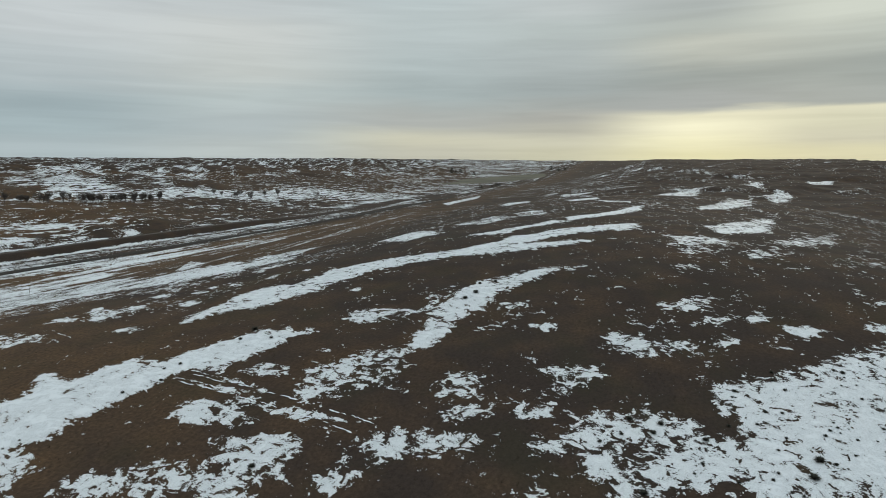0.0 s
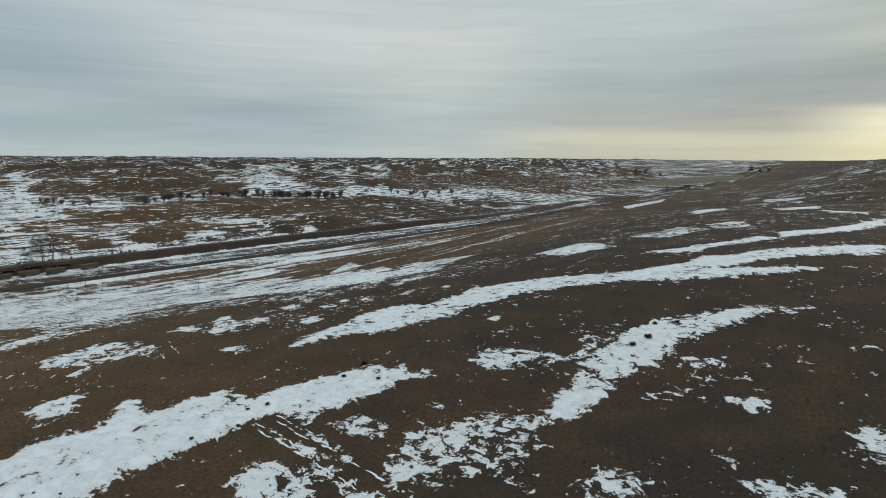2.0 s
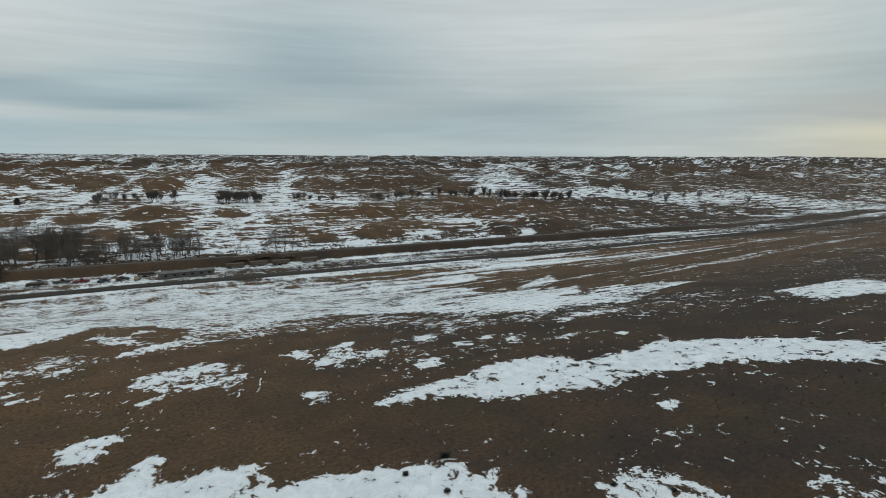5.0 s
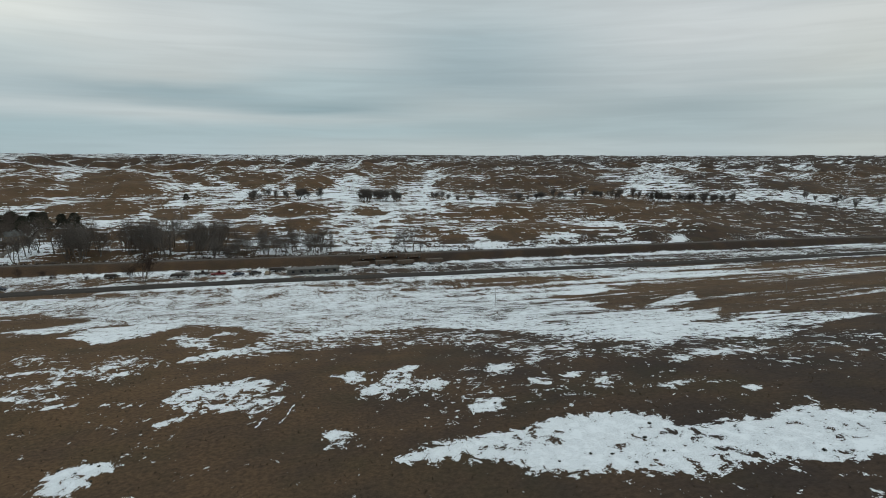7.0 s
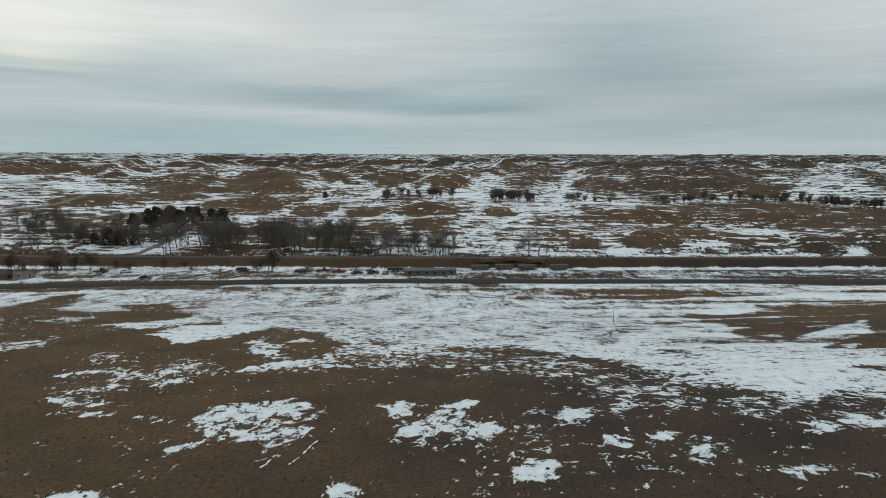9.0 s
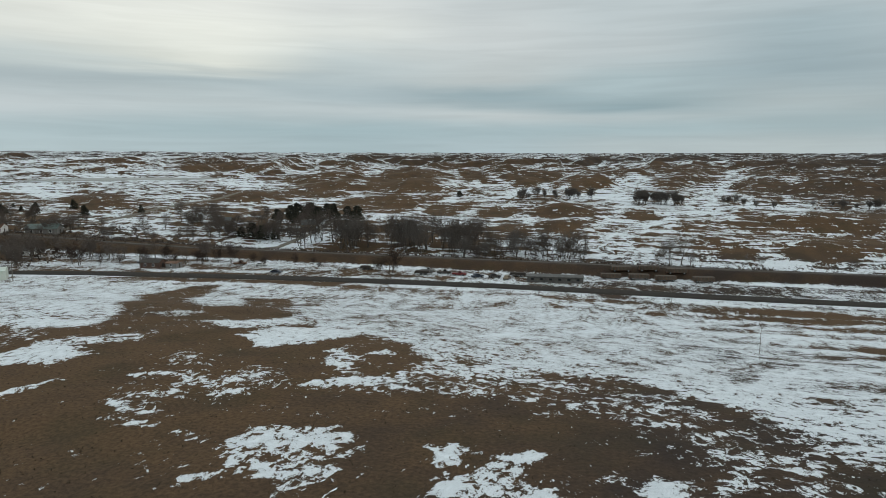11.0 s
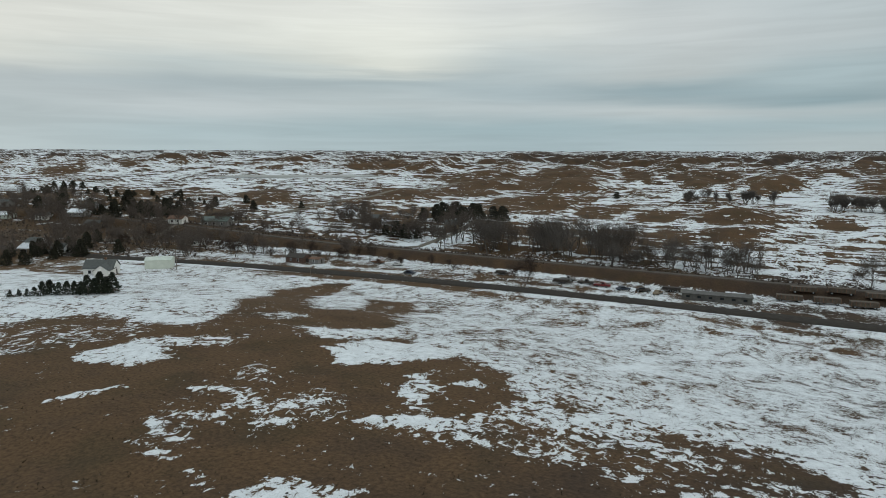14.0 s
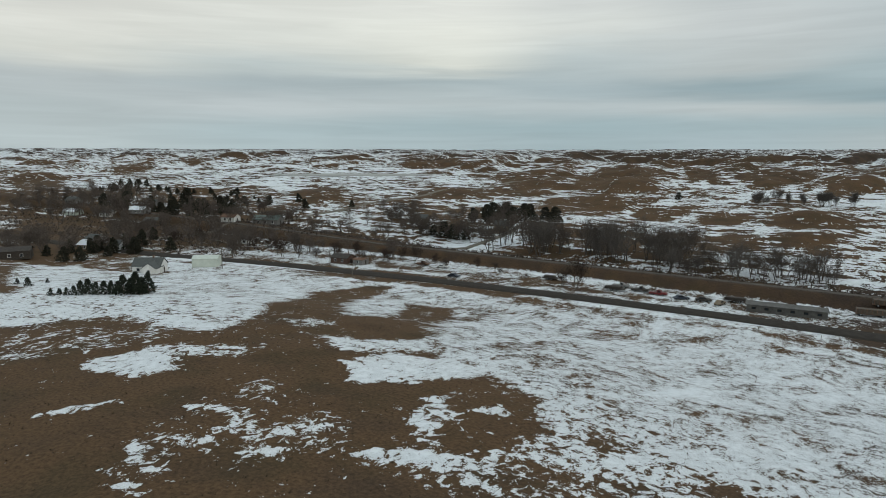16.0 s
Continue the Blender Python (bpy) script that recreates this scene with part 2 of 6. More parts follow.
    grass = mix_node(tree, tone, brown, ochre)
    green = noise_node(tree, mapped(tree, where, (1, 1, 0), (31, 17, 0)), 0.10, 3, 0.6)
    grass = mix_node(tree, ramp_node(tree, green, [(0.5, 0.0), (0.68, 0.35)]), grass, (0.036, 0.034, 0.018))
    grass = mix_node(tree, 0.45, grass, ramp_node(tree, blade, [(0.3, 0.65), (0.7, 1.35)]), "MULTIPLY")
    white = ramp_node(tree, mid, [(0.3, (0.665, 0.70, 0.725)), (0.65, (0.745, 0.77, 0.79))])
    # single blades that stand through thin snow
    thin = ramp_node(tree, blade, [(0.32, 0.35), (0.52, 1.0)])
    thin = math_node(tree, "MAXIMUM", thin, math_node(tree, "MULTIPLY", math_node(tree, "SUBTRACT", 1.0, dusty), 0.8))
    cover = math_node(tree, "MULTIPLY", cover, math_node(tree, "MAXIMUM", thin, ramp_node(tree, math_node(tree, "MULTIPLY", s, 0.5), [(0.16, 0.0), (0.5, 1.0)])))
    tree.links.new(mix_node(tree, cover, grass, white), shader.inputs["Base Color"])
    tree.links.new(ramp_node(tree, cover, [(0.0, 0.95), (1.0, 0.6)]), shader.inputs["Roughness"])
    shader.inputs["Specular IOR Level"].default_value = 0.12
    bump_node(tree, shader, math_node(tree, "ADD", math_node(tree, "MULTIPLY", cover, 1.0), math_node(tree, "MULTIPLY", tuft, math_node(tree, "SUBTRACT", 1.0, math_node(tree, "MULTIPLY", cover, 0.85)))), 0.05, 0.4)
    return m


mat_ground = make_ground()

# ---- shape of the land ----
def road_line(x):
    """How far north the road runs: a long flat bend."""
    w, e = np.minimum(x, 0.0), np.maximum(x, 0.0)
    return 178.0 - 0.00062 * np.maximum(w, -200.0) ** 2 + 0.1 * np.minimum(w + 200.0, 0.0) + 0.00012 * np.minimum(e, 300.0) ** 2 + 0.105 * np.maximum(e - 300.0, 0.0)


def dam_line(x):
    return 206.5 + 0.00012 * np.clip(x, 0.0, 300.0) ** 2 + 0.105 * np.maximum(x - 300.0, 0.0)



def ease(a, b, v):
    u = np.clip((v - a) / (b - a), 0, 1)
    return u * u * (3 - 2 * u)


def lattice(ix, iy, seed):
    h = (ix.astype(np.int64) * 374761393 + iy.astype(np.int64) * 668265263 + seed * 974634211) & 0x7FFFFFFF
    h = ((h ^ (h >> 13)) * 1274126177) & 0x7FFFFFFF
    return ((h ^ (h >> 16)) & 0xFFFF) / 65535.0


def value_noise(x, y, seed):
    ix, iy = np.floor(x), np.floor(y)
    u, v = x - ix, y - iy
    u, v = u * u * u * (u * (6 * u - 15) + 10), v * v * v * (v * (6 * v - 15) + 10)
    a, b = lattice(ix, iy, seed), lattice(ix + 1, iy, seed)
    c, d = lattice(ix, iy + 1, seed), lattice(ix + 1, iy + 1, seed)
    return (a + (b - a) * u + (c - a) * v + (a - b - c + d) * u * v) * 2 - 1


def fbm(x, y, size, octaves=4, seed=0, gain=0.5):
    total, amp, norm = 0.0, 1.0, 0.0
    for k in range(octaves):
        ca, sa = math.cos(0.6 * k + 0.3), math.sin(0.6 * k + 0.3)
        f = 2.03 ** k / size
        total = total + amp * value_noise((x * ca - y * sa) * f, (x * sa + y * ca) * f, seed + 17 * k)
        norm += amp
        amp *= gain
    return total / norm


# swells of the near hill: a row of heights northwards for each easting
SWELLS = {
    -150: (0.2, 0.2, 0.8, 1.6, 1.5), -100: (0.1, -0.1, 0.6, 2.4, 2.1), -50: (0.6, 0.1, 0.9, 4.5, 3.1),
    0: (3.1, 3.6, 3.2, 3.8, -1.0), 50: (4.4, 6.7, 5.7, 3.1, 0.4), 100: (2.4, 5.1, 5.7, 2.6, 1.5), 150: (3.7, 5.2, 5.7, 3.4, 2.1), 200: (7.0, 7.9, 6.9, 4.6, 3.2),
}
# single dunes north of the road: x, y, height, spread across and along
DUNES = []


def dune(x, y, tall, across, along):
    DUNES.append((x, y, tall, across, along))


dune(190, 440, 5, 70, 30)
dune(300, 370, 7, 80, 40)
dune(90, 250, 2, 40, 12)
dune(-148, 372, 4.1, 23, 16)
dune(-101, 368, 5.3, 16, 21)
dune(-38, 468, 5.1, 24, 20)
dune(9, 425, 4.0, 10, 16)
dune(-105, 318, 3.0, 16, 12)
dune(-9, 307, 3.2, 12, 12)
dune(-5, 273, 2.2, 11, 12)
dune(-584, 277, 6.6, 24, 26)
dune(-243, 282, 3.2, 11, 12)
dune(-180, 317, 2.6, 14, 12)
dune(156, 396, 4.1, 26, 16)
dune(294, 401, 4.5, 24, 17)
dune(96, 294, 2.8, 25, 12)
dune(155, 283, 2.7, 31, 12)
dune(146, 239, 2.5, 9, 12)
dune(177, 243, 4.2, 17, 16)


def north_of_road(x, y):
    return y - road_line(x)


def hummock(x, y):
    """Small dunes of the far country, -1 in the hollows to 1 on the crests."""
    w = 7 * fbm(x, y, 40, 2, 34)
    return fbm((x + w) * 1.25, (y - w) * 1.05, 34, 3, 2, 0.45)


def height(x, y):
    q = north_of_road(x, y)
    hill = 0.0
    for cx, column in SWELLS.items():
        for k, h in enumerate(column):
            hill = hill + h * np.exp(-((x - cx) ** 2 + (y + 90 - 50 * k) ** 2) / 3872.0)
    flank = 1 - ease(-75, -12, q)
    hill = hill * flank
    # beyond the near hill the land goes on in low swells that rise to the rim
    out = np.hypot(x - 20, y - 20)
    plain = 19 + 17 * ease(250, 1300, out) + (2 + 4 * ease(200, 700, out)) * fbm(x, y, 130, 3, 5) + ease(120, 420, out) * (3.2 * hummock(x, y) + 0.8 * fbm(x, y, 15, 2, 12))
    plain = plain * (1 - ease(-260, -25, q) * ease(150, 400, np.abs(x)) ) * flank
    beyond = np.maximum(np.maximum(ease(150, 300, x), ease(-150, -330, x)), ease(-90, -230, y))
    hill = hill + (plain - hill) * beyond
    rise = np.maximum(q - 40 - 0.10 * np.clip(x - 200, 0, 900), 0)
    north = 39 * (1 - np.exp(-rise / 270.0))
    rough = ease(30, 130, q) * (0.5 + 0.5 * ease(130, 500, q))
    crumple = 1.3 * fbm(x, y, 15, 2, 12)
    steep = 0.45 + 0.55 * ease(110, 260, q)
    north = north + rough * steep * (7.5 * fbm(x, y, 95, 2, 1) + 7.5 * hummock(x, y) + crumple * (1 + 1.2 * ease(350, 700, q))) + ease(400, 1300, np.abs(q)) * 4.5 * fbm(x, y * 1.6, 330, 3, 3)
    for cx, cy, h, sx, sy in DUNES:
        north = north + h * np.exp(-(((x - cx) / sx) ** 2 + ((y - cy) / sy) ** 2))
    # low dam of the old railway
    bank = 2.6 * (1 - ease(2.5, 7, np.abs(y - dam_line(x)))) * (1 - ease(190, 330, x))
    small = ease(10, 40, np.abs(q - 15)) * (0.35 * fbm(x, y, 14, 3, 4))
    # the far rim, beyond which nothing shows
    far = np.hypot(x, y)
    land = hill + north + bank + small + ease(1500, 2600, far) * 11
    # no dune overtops the rim
    top = 34.0 + 0.0035 * far + 9 * ease(1400, 2500, far) + 4.6 * fbm(x, y, 48, 3, 9) + 1.6 * fbm(x, y, 210, 2, 10)
    over = np.maximum(land - top + 3.0, 0.0)
    land = np.where((q > 60) | (far > 400), land - over + 3.0 * (1 - np.exp(-over / 3.0)), land)
    u, v = (x + 317) * 0.75 + (y - 384) * 0.66, (y - 384) * 0.75 - (x + 317) * 0.66
    basin = np.exp(-((u / 72) ** 4 + (v / 30) ** 4))
    land = land + (19.2 - land) * basin
    return np.maximum(land, ease(1000, 2500, far) * (44 + 8 * fbm(x, y, 300, 4, 8)))

# ---- where snow lies: 1 is whole cover, 0 half broken, -1 none ----
PATCHES = []


def lay(cover, edge, *corners):
    PATCHES.append((cover, edge, np.array(corners, dtype=float).reshape(-1, 2)))


# patches of snow and bare ground, oldest first: cover, softness of the edge, then corners x, y
# fragments
lay(-0.25, 1, -32.9, 64.9, -28.3, 69.5, -26.1, 62.3, -29.4, 58.8)
lay(-0.5, 2, -7.5, 54.1, 3.5, 53.1, 12.9, 46.5, 26.1, 38.1, 27.6, 32.3, 21.5, 34.5, 5.5, 36.6, -5.2, 48.5)
lay(-0.3, 1, -41.6, 61.2, -40.7, 69, -27.8, 72.8, -26.6, 68.6, -32, 62.4, -36.3, 59)
lay(-0.1, 1, -37.1, 52.8, -35.4, 58.5, -33.5, 58.7, -30.1, 52.7, -33.7, 51.2)
lay(0, 1, -25.7, 66.4, -13.4, 71, -7.3, 71.9, -11, 66.1, -17.6, 65.2)
lay(-0.15, 0.8, 13.4, 3, 20.2, 0.3, 7.2, -4.6, 3.2, -1.6)
lay(-0.45, 1, 6.3, 14.5, 8, 12.9, 6.7, -1.8, 1.7, 0.7)
lay(-0.35, 0.8, -89.7, 66.2, -84.8, 75.3, -81, 86.5, -66, 77.3, -69.6, 68.1, -76.5, 61.5)
lay(-0.8, 2, 20.3, -21.7, 29.8, -37.1, 27.4, -50, 11.7, -50.8, 11.5, -46.3, 4.6, -36.3, 1.3, -30, 6.8, -22.4)
lay(-0.75, 2, 67.4, -14.9, 104.1, -31.9, 104.1, -71.1, 41.7, -57.1, 33.8, -37.2, 33.5, -21.4)
# near hill, bands
lay(0.82, 0.8, -39.8, 31.8, -33.8, 31.2, -29.4, 31.3, -24.8, 29.5, -21.4, 32.4, -20.8, 27.8, -17.5, 27.6, -14.8, 27, -12.7, 22.7, -8.7, 21.3, -4.5, 19.7, -1, 18.6, -0.5, 14.5, -0.8, 11.1, -3.4, 12.9, -6.3, 13.6, -9.3, 13.9, -12.7, 14.7, -13.6, 17.6, -17, 18.1, -19.3, 18.4, -23.3, 19.4, -26.4, 19.8, -29.1, 19.4, -36.2, 24)
lay(0.62, 0.7, -3, 31.6, 2.4, 32.5, 11.6, 33.8, 15.9, 32.8, 18, 28.5, 22.9, 26.7, 27.9, 26.7, 33.1, 20.7, 36.7, 14, 41.9, 8.3, 47.7, 2.8, 54.1, 1.9, 55.4, -4.3, 68.2, -11.4, 61.5, -14.3, 51.6, -6.5, 45.7, -0.7, 47.7, -7.4, 50.8, -13.9, 48.6, -14.2, 42.4, -5.5, 38.3, -0.3, 35.3, 5.5, 31.3, 11.1, 27.1, 16.8, 20.2, 20.8, 14.5, 20.7, 12.3, 23.3, 6.8, 25.4, 2.5, 28.4, -2.5, 30.1)
lay(0.8, 0.7, 55, 11.5, 59.9, 6.9, 69.6, 3.1, 77.3, -0.1, 75.6, -3.7, 64.9, 0.2, 56.2, 5.7)
lay(0.8, 0.7, 84.3, -2, 91.8, -8.8, 118.9, -17, 104.9, -17.6, 82.6, -10.2, 77.4, -4.7)
lay(0.7, 0.7, 49.5, 1.5, 62.4, -6.6, 75.1, -20.9, 65.2, -20.8, 55.3, -8.1, 45.4, -1.9)
lay(0.5, 0.7, -2.5, -2, 1.2, -1.7, 7, -2.2, 12.9, -1.4, 17.7, -1.4, 21, -2.9, 24.7, -6.6, 27.6, -9.4, 30.5, -12.3, 28.8, -13.1, 24.6, -11.6, 20.2, -9, 15.3, -7.1, 10.7, -6.5, 6.6, -5.3, 1.4, -5, -1.4, -4.2)
lay(0.2, 0.6, 29.6, -12.4, 32.7, -15.7, 31.9, -16.7, 28.2, -14.2)
lay(0.45, 0.6, 4.3, 10.6, 7.3, 9.5, 8.8, 5.2, 9.5, 1.4, 8.2, 1.2, 5.6, 4.4, 2.5, 7.2)
lay(0.1, 0.9, -13.4, 3.8, -8, 5.2, -5.5, 3.3, -2.4, -0.9, -2.9, -2.7, -4.5, -2.8, -4.6, -5.6, -6.7, -4.2, -9.6, -4.8, -14.7, 2.5)
lay(0.3, 0.5, -19.8, 14, -18.4, 12.4, -17.5, 8.7, -18.1, 8, -21.6, 12.3)
lay(0.5, 0.35, -15.5, 17.7, -15.4, 11.7, -14.6, 7.4, -14.6, 6.7, -16, 10.6)
lay(0.4, 0.3, -13.2, 14.9, -13.7, 8.5, -14.3, 8.7, -14, 14.6)
lay(0.3, 0.5, -12.4, 12.9, -8.9, 10.7, -9.7, 7.8, -12.1, 9.7)
lay(0.7, 0.5, -27.8, 38.1, -25.2, 39.1, -23.1, 38.6, -24.7, 35.9, -26.7, 35.1)
lay(0.4, 0.4, 12.7, -9.9, 15.4, -12, 13.8, -12.2)
lay(0.8, 0.3, 8.2, -14.1, 9.2, -16.9, 7.3, -16.7, 6.9, -14.8)
lay(0.2, 0.4, -4.6, 7.7, -3.6, 5.4, -4.2, 5.1)
lay(0.3, 0.4, 4.6, -7.6, 5.5, -9, 4.1, -8.9)
lay(0.25, 0.4, 11.4, -12.5, 13.4, -14.8, 12.1, -15.1, 11.1, -13.8)
# right foreground
lay(0.42, 1, -0.5, -34.5, 2.9, -36.3, 5.9, -41.5, 10, -46.1, 14.7, -51.4, 14.5, -57.8, -10.1, -52.4, -19, -29.4, -15.9, -27.4, -12.9, -28.3, -10, -33, -8, -36, -3.1, -36.1)
lay(0.35, 0.8, -13.7, -20, -11.4, -22.4, -7.6, -26.7, -6.8, -30.1, -6.4, -32.9, -8.9, -34.3, -10.8, -30.8, -12.9, -27.4, -14, -24.4, -14.9, -21.3)
lay(0.35, 0.6, -14.9, -24.1, -12.9, -27.4, -18.4, -29.3, -19.1, -27.8)
lay(0.2, 0.7, -19.1, -6.4, -16.3, -9.4, -14.1, -12.8, -14.9, -16.8, -17.5, -14.2, -19.3, -11.9, -20.5, -9.4)
lay(0.2, 0.5, -11.9, -10.8, -10.2, -14.7, -11.6, -16.3, -13.3, -12.5)
lay(0.2, 0.5, -9.5, -16.7, -8.2, -20.1, -10.3, -20.9, -11.1, -17.7)
lay(0.1, 0.6, -5.7, -8.1, -4.8, -12.8, -8.9, -12.5, -9.2, -9.6)
lay(0.05, 0.7, -2.4, -18.1, 1.9, -24.4, -2.3, -23.3, -5.6, -20.1)
lay(0.35, 0.6, -22, 12.7, -18.5, 7, -19.7, 4.6, -23.1, 10.2)
lay(0.3, 0.6, -22.9, 5.1, -20.9, 2.4, -20.1, -1.3, -23.1, -2.3, -25.6, -3.6, -26.4, 0.2, -25.9, 3.6)
lay(0.15, 0.8, -32.7, 13.4, -29, 8.4, -26.5, 3, -27.1, -1.5, -28.6, -2.8, -35.2, 12.2)
lay(0.25, 0.6, -32.5, 25.1, -31.1, 17, -33.3, 16.4, -36.2, 14.5, -37.2, 16.9)
lay(0.3, 0.5, -24.8, -5.7, -22.4, -8.3, -24.4, -8.5, -25.7, -6.8)
lay(0.1, 0.5, -20.9, -20.2, -19.2, -22.4, -20.7, -23.6, -22, -20.5)
lay(0.35, 0.6, 7.2, -23.6, 8.3, -27.8, 9.2, -32.5, 5, -32, 3.3, -27.1, 3.8, -24.1)
lay(0.2, 0.6, 18.9, -26.8, 24.9, -33.5, 18.8, -32.2, 16.6, -29)
lay(0.6, 0.4, 18.2, -37.3, 20.2, -39.9, 17.6, -40, 16.3, -37.9)
lay(0.6, 0.4, 16.3, -41.4, 18.2, -46.2, 14.9, -44.7, 14.8, -42.4)
lay(0.5, 0.4, 10.8, -35.4, 11.6, -37.7, 9.9, -37)
lay(0.6, 0.5, 20.5, -51.1, 23.9, -55.1, 20.3, -54.3, 18.7, -51.3)
lay(0.4, 0.5, 28.9, -52.1, 33.1, -57.3, 30.7, -56.7, 28.5, -53.2)
lay(0.35, 0.8, 73.5, -33.8, 82.6, -38.8, 111, -46.4, 113, -48.5, 85.1, -45, 68.2, -37.3)
lay(0.3, 0.9, 128, -32, 158, -42, 334, -57, 162, -47, 123, -36)
lay(0.45, 0.9, 327, -63, 366, -78, 317, -76, 282, -65)
lay(0.3, 1, 345, -8, 392, -30, 346, -30, 155, -21)
lay(0.4, 1, 408, -53, 433, -71, 390, -66)
lay(0.4, 1, 512, -109, 557, -138, 463, -117)
lay(0.1, 1, 57.5, -50.2, 63.8, -59.7, 55.9, -59.7, 49.8, -52.3)
lay(0.05, 1, 51.2, -26.9, 62.7, -34.3, 57.9, -38, 45.7, -30.8)
lay(0.1, 1, 53.2, -39.5, 71.1, -48.3, 61.2, -49, 48.3, -41.8)
# middle of the hill
lay(0.15, 0.7, -22.3, 51.9, -20.9, 56.1, -18.1, 55.1, -14.1, 55.5, -10.1, 52, -11.5, 46.1, -12.6, 42.5, -15, 45.2, -18.5, 46.1)
lay(0.7, 0.4, -2.8, 49.2, -0.8, 50.1, 0.2, 48.4, -1, 46.3, -3, 46.3)
lay(0.6, 0.4, -7.8, 36.9, -5.4, 36.9, -5.5, 34.8, -7.6, 35.2)
lay(0.7, 0.4, -28.2, 39.4, -26.1, 39, -23.4, 39, -22.6, 38, -23.9, 35.5, -25.9, 34.5, -27, 37.1)
lay(0.7, 0.4, -22.3, 32.3, -20.6, 33, -20.1, 32.1, -20.9, 30.2, -22.4, 30.9)
lay(0.3, 0.4, 5.5, 40.7, 8.2, 40.1, 7, 37.1, 5, 37.7)
lay(0.3, 0.4, 2.1, 49.5, 4.8, 46.6, 3.7, 44.2, 1.9, 46)
lay(0.3, 0.4, 10.9, 52.1, 13.4, 51.4, 11.6, 47, 9.8, 47.5)
lay(0.6, 0.4, -21.7, 45, -19.2, 46.1, -19.2, 45.2, -21.1, 44.1)
lay(0.4, 0.4, 14.2, 15.9, 16.6, 15.3, 15.8, 13.8, 14.3, 14.7)
lay(0.5, 0.4, 10.4, 50.7, 12.3, 50.8, 11.3, 47.1, 9.8, 47.6)
lay(0.3, 0.4, 18, 41.6, 19.4, 41.4, 17.9, 38.8, 17.2, 39)
lay(0.2, 0.4, 12.1, 44.1, 14.3, 43.9, 13.3, 41.8, 12.1, 42.6)
lay(0.4, 0.4, 5.1, 38.9, 6.3, 39.2, 5.9, 37.6, 5.2, 37.4)
lay(0.4, 0.4, 6.7, 39.1, 7.9, 39.3, 7.2, 37.2, 6.5, 37.4)
lay(0.2, 0.4, 22.1, 36.1, 24.9, 36.3, 23.6, 34.8)
lay(0.1, 0.4, 26.6, 33.2, 27.8, 32.5, 26.7, 31.6)
# snowfield between hill and road
lay(0.42, 3, -121, 156, -99, 162, -82, 164, -58, 165, -13, 167, 26, 159, 38, 146, 41, 132, 44, 108, 47, 75, 58, 61, 48, 50, 37, 49, 31, 50, 28, 54, 22, 63, 15, 80, -1, 82, -8, 71, -13, 71, -14, 82, -23, 92, -40, 107, -73, 149, -85, 137)
lay(-0.25, 1.5, -12.4, 69, -1, 77.8, 14.2, 74.9, 20.6, 60, 30.5, 48.8, 45.3, 47.4, 36.5, 37.9, 31, 41.5, 23.5, 46.4, 15.6, 54.9, 5.4, 67.3, -8.1, 64.4)
lay(0.9, 0.8, -40.3, 82.7, -38.5, 89.2, -33.9, 95.5, -28.2, 97.7, -25.9, 95.3, -30.9, 85.1, -36, 80.2)
lay(0.5, 1, 6.3, 87, 18.7, 94.5, 29.5, 73.1, 40.5, 64.5, 53.5, 61.9, 53.7, 56.5, 44, 54.7, 29.6, 58, 20.6, 70, 11.1, 79)
lay(-0.5, 0.5, 30, 166, 53, 168, 93, 162, 88, 156, 48, 154, 31, 161)
lay(-0.9, 0.5, 37.8, 145.6, 46.5, 149.4, 59.2, 142.7, 64.5, 132, 55.5, 116.3, 52.9, 127.7, 42.2, 136.3)
lay(-0.9, 0.4, 40.6, 122.5, 45.2, 121.9, 48.7, 109.7, 41.2, 108.6)
lay(-0.95, 0.6, 59.7, 119.8, 73.5, 138, 88.5, 140.3, 106.8, 133.7, 118.1, 126.1, 79.7, 84.6, 69, 80.1, 65, 82.3, 67.5, 88, 66.2, 91.9, 56.9, 84.4, 55.1, 87.6, 57.2, 94.2, 66.3, 99.9, 65.9, 104.6, 59.6, 103.9, 53.1, 96.3, 52.6, 103.4)
lay(-0.3, 0.4, 102.5, 142.4, 102.3, 137.7, 76.5, 103, 74.8, 103.9)
lay(0.15, 0.4, 64.7, 111.5, 75.9, 112.6, 70, 102.8, 63.4, 100.7, 59.2, 103.1)
lay(0.85, 0.4, 56.9, 84.4, 61.6, 88.3, 68.7, 89.6, 65, 82.3, 59.4, 79.8, 54.4, 80)
lay(0.85, 0.4, 68.8, 79.3, 76.6, 81.2, 70.8, 75, 66.7, 76.3)
lay(0.8, 0.4, 53.1, 95.3, 61, 102.2, 61.3, 97.4, 53.6, 88.3, 50.6, 89.1)
lay(0.8, 0.4, 56, 153, 69, 158, 92, 153, 85, 148, 67, 150, 56, 150)
lay(-0.5, 0.4, 46.8, 85.1, 58, 78, 55.5, 74.6, 45.8, 81.6)
lay(-0.6, 0.4, 38.9, 78.8, 50.6, 68, 58.1, 61.4, 56.8, 59.8, 47.8, 65.3, 38.7, 75.2)
lay(-0.3, 0.5, 26.9, 95.4, 33.7, 94.7, 35.8, 81.6, 31.3, 77.2, 27.4, 85.3)
lay(-0.3, 0.5, 20.8, 103.7, 26.3, 104.1, 23.9, 99.2)
lay(0.6, 1, 40.2, 128.6, 49.6, 95.4, 55.4, 69.8, 47.4, 61.9, 36.7, 74.3, 31.9, 97.2)
lay(0.5, 1, 57.5, 34.9, 65.2, 28.7, 62.5, 22, 52.6, 26.3)
lay(0.45, 1, 55.3, 103, 72.1, 104.3, 63.1, 89.6, 46, 82.1)
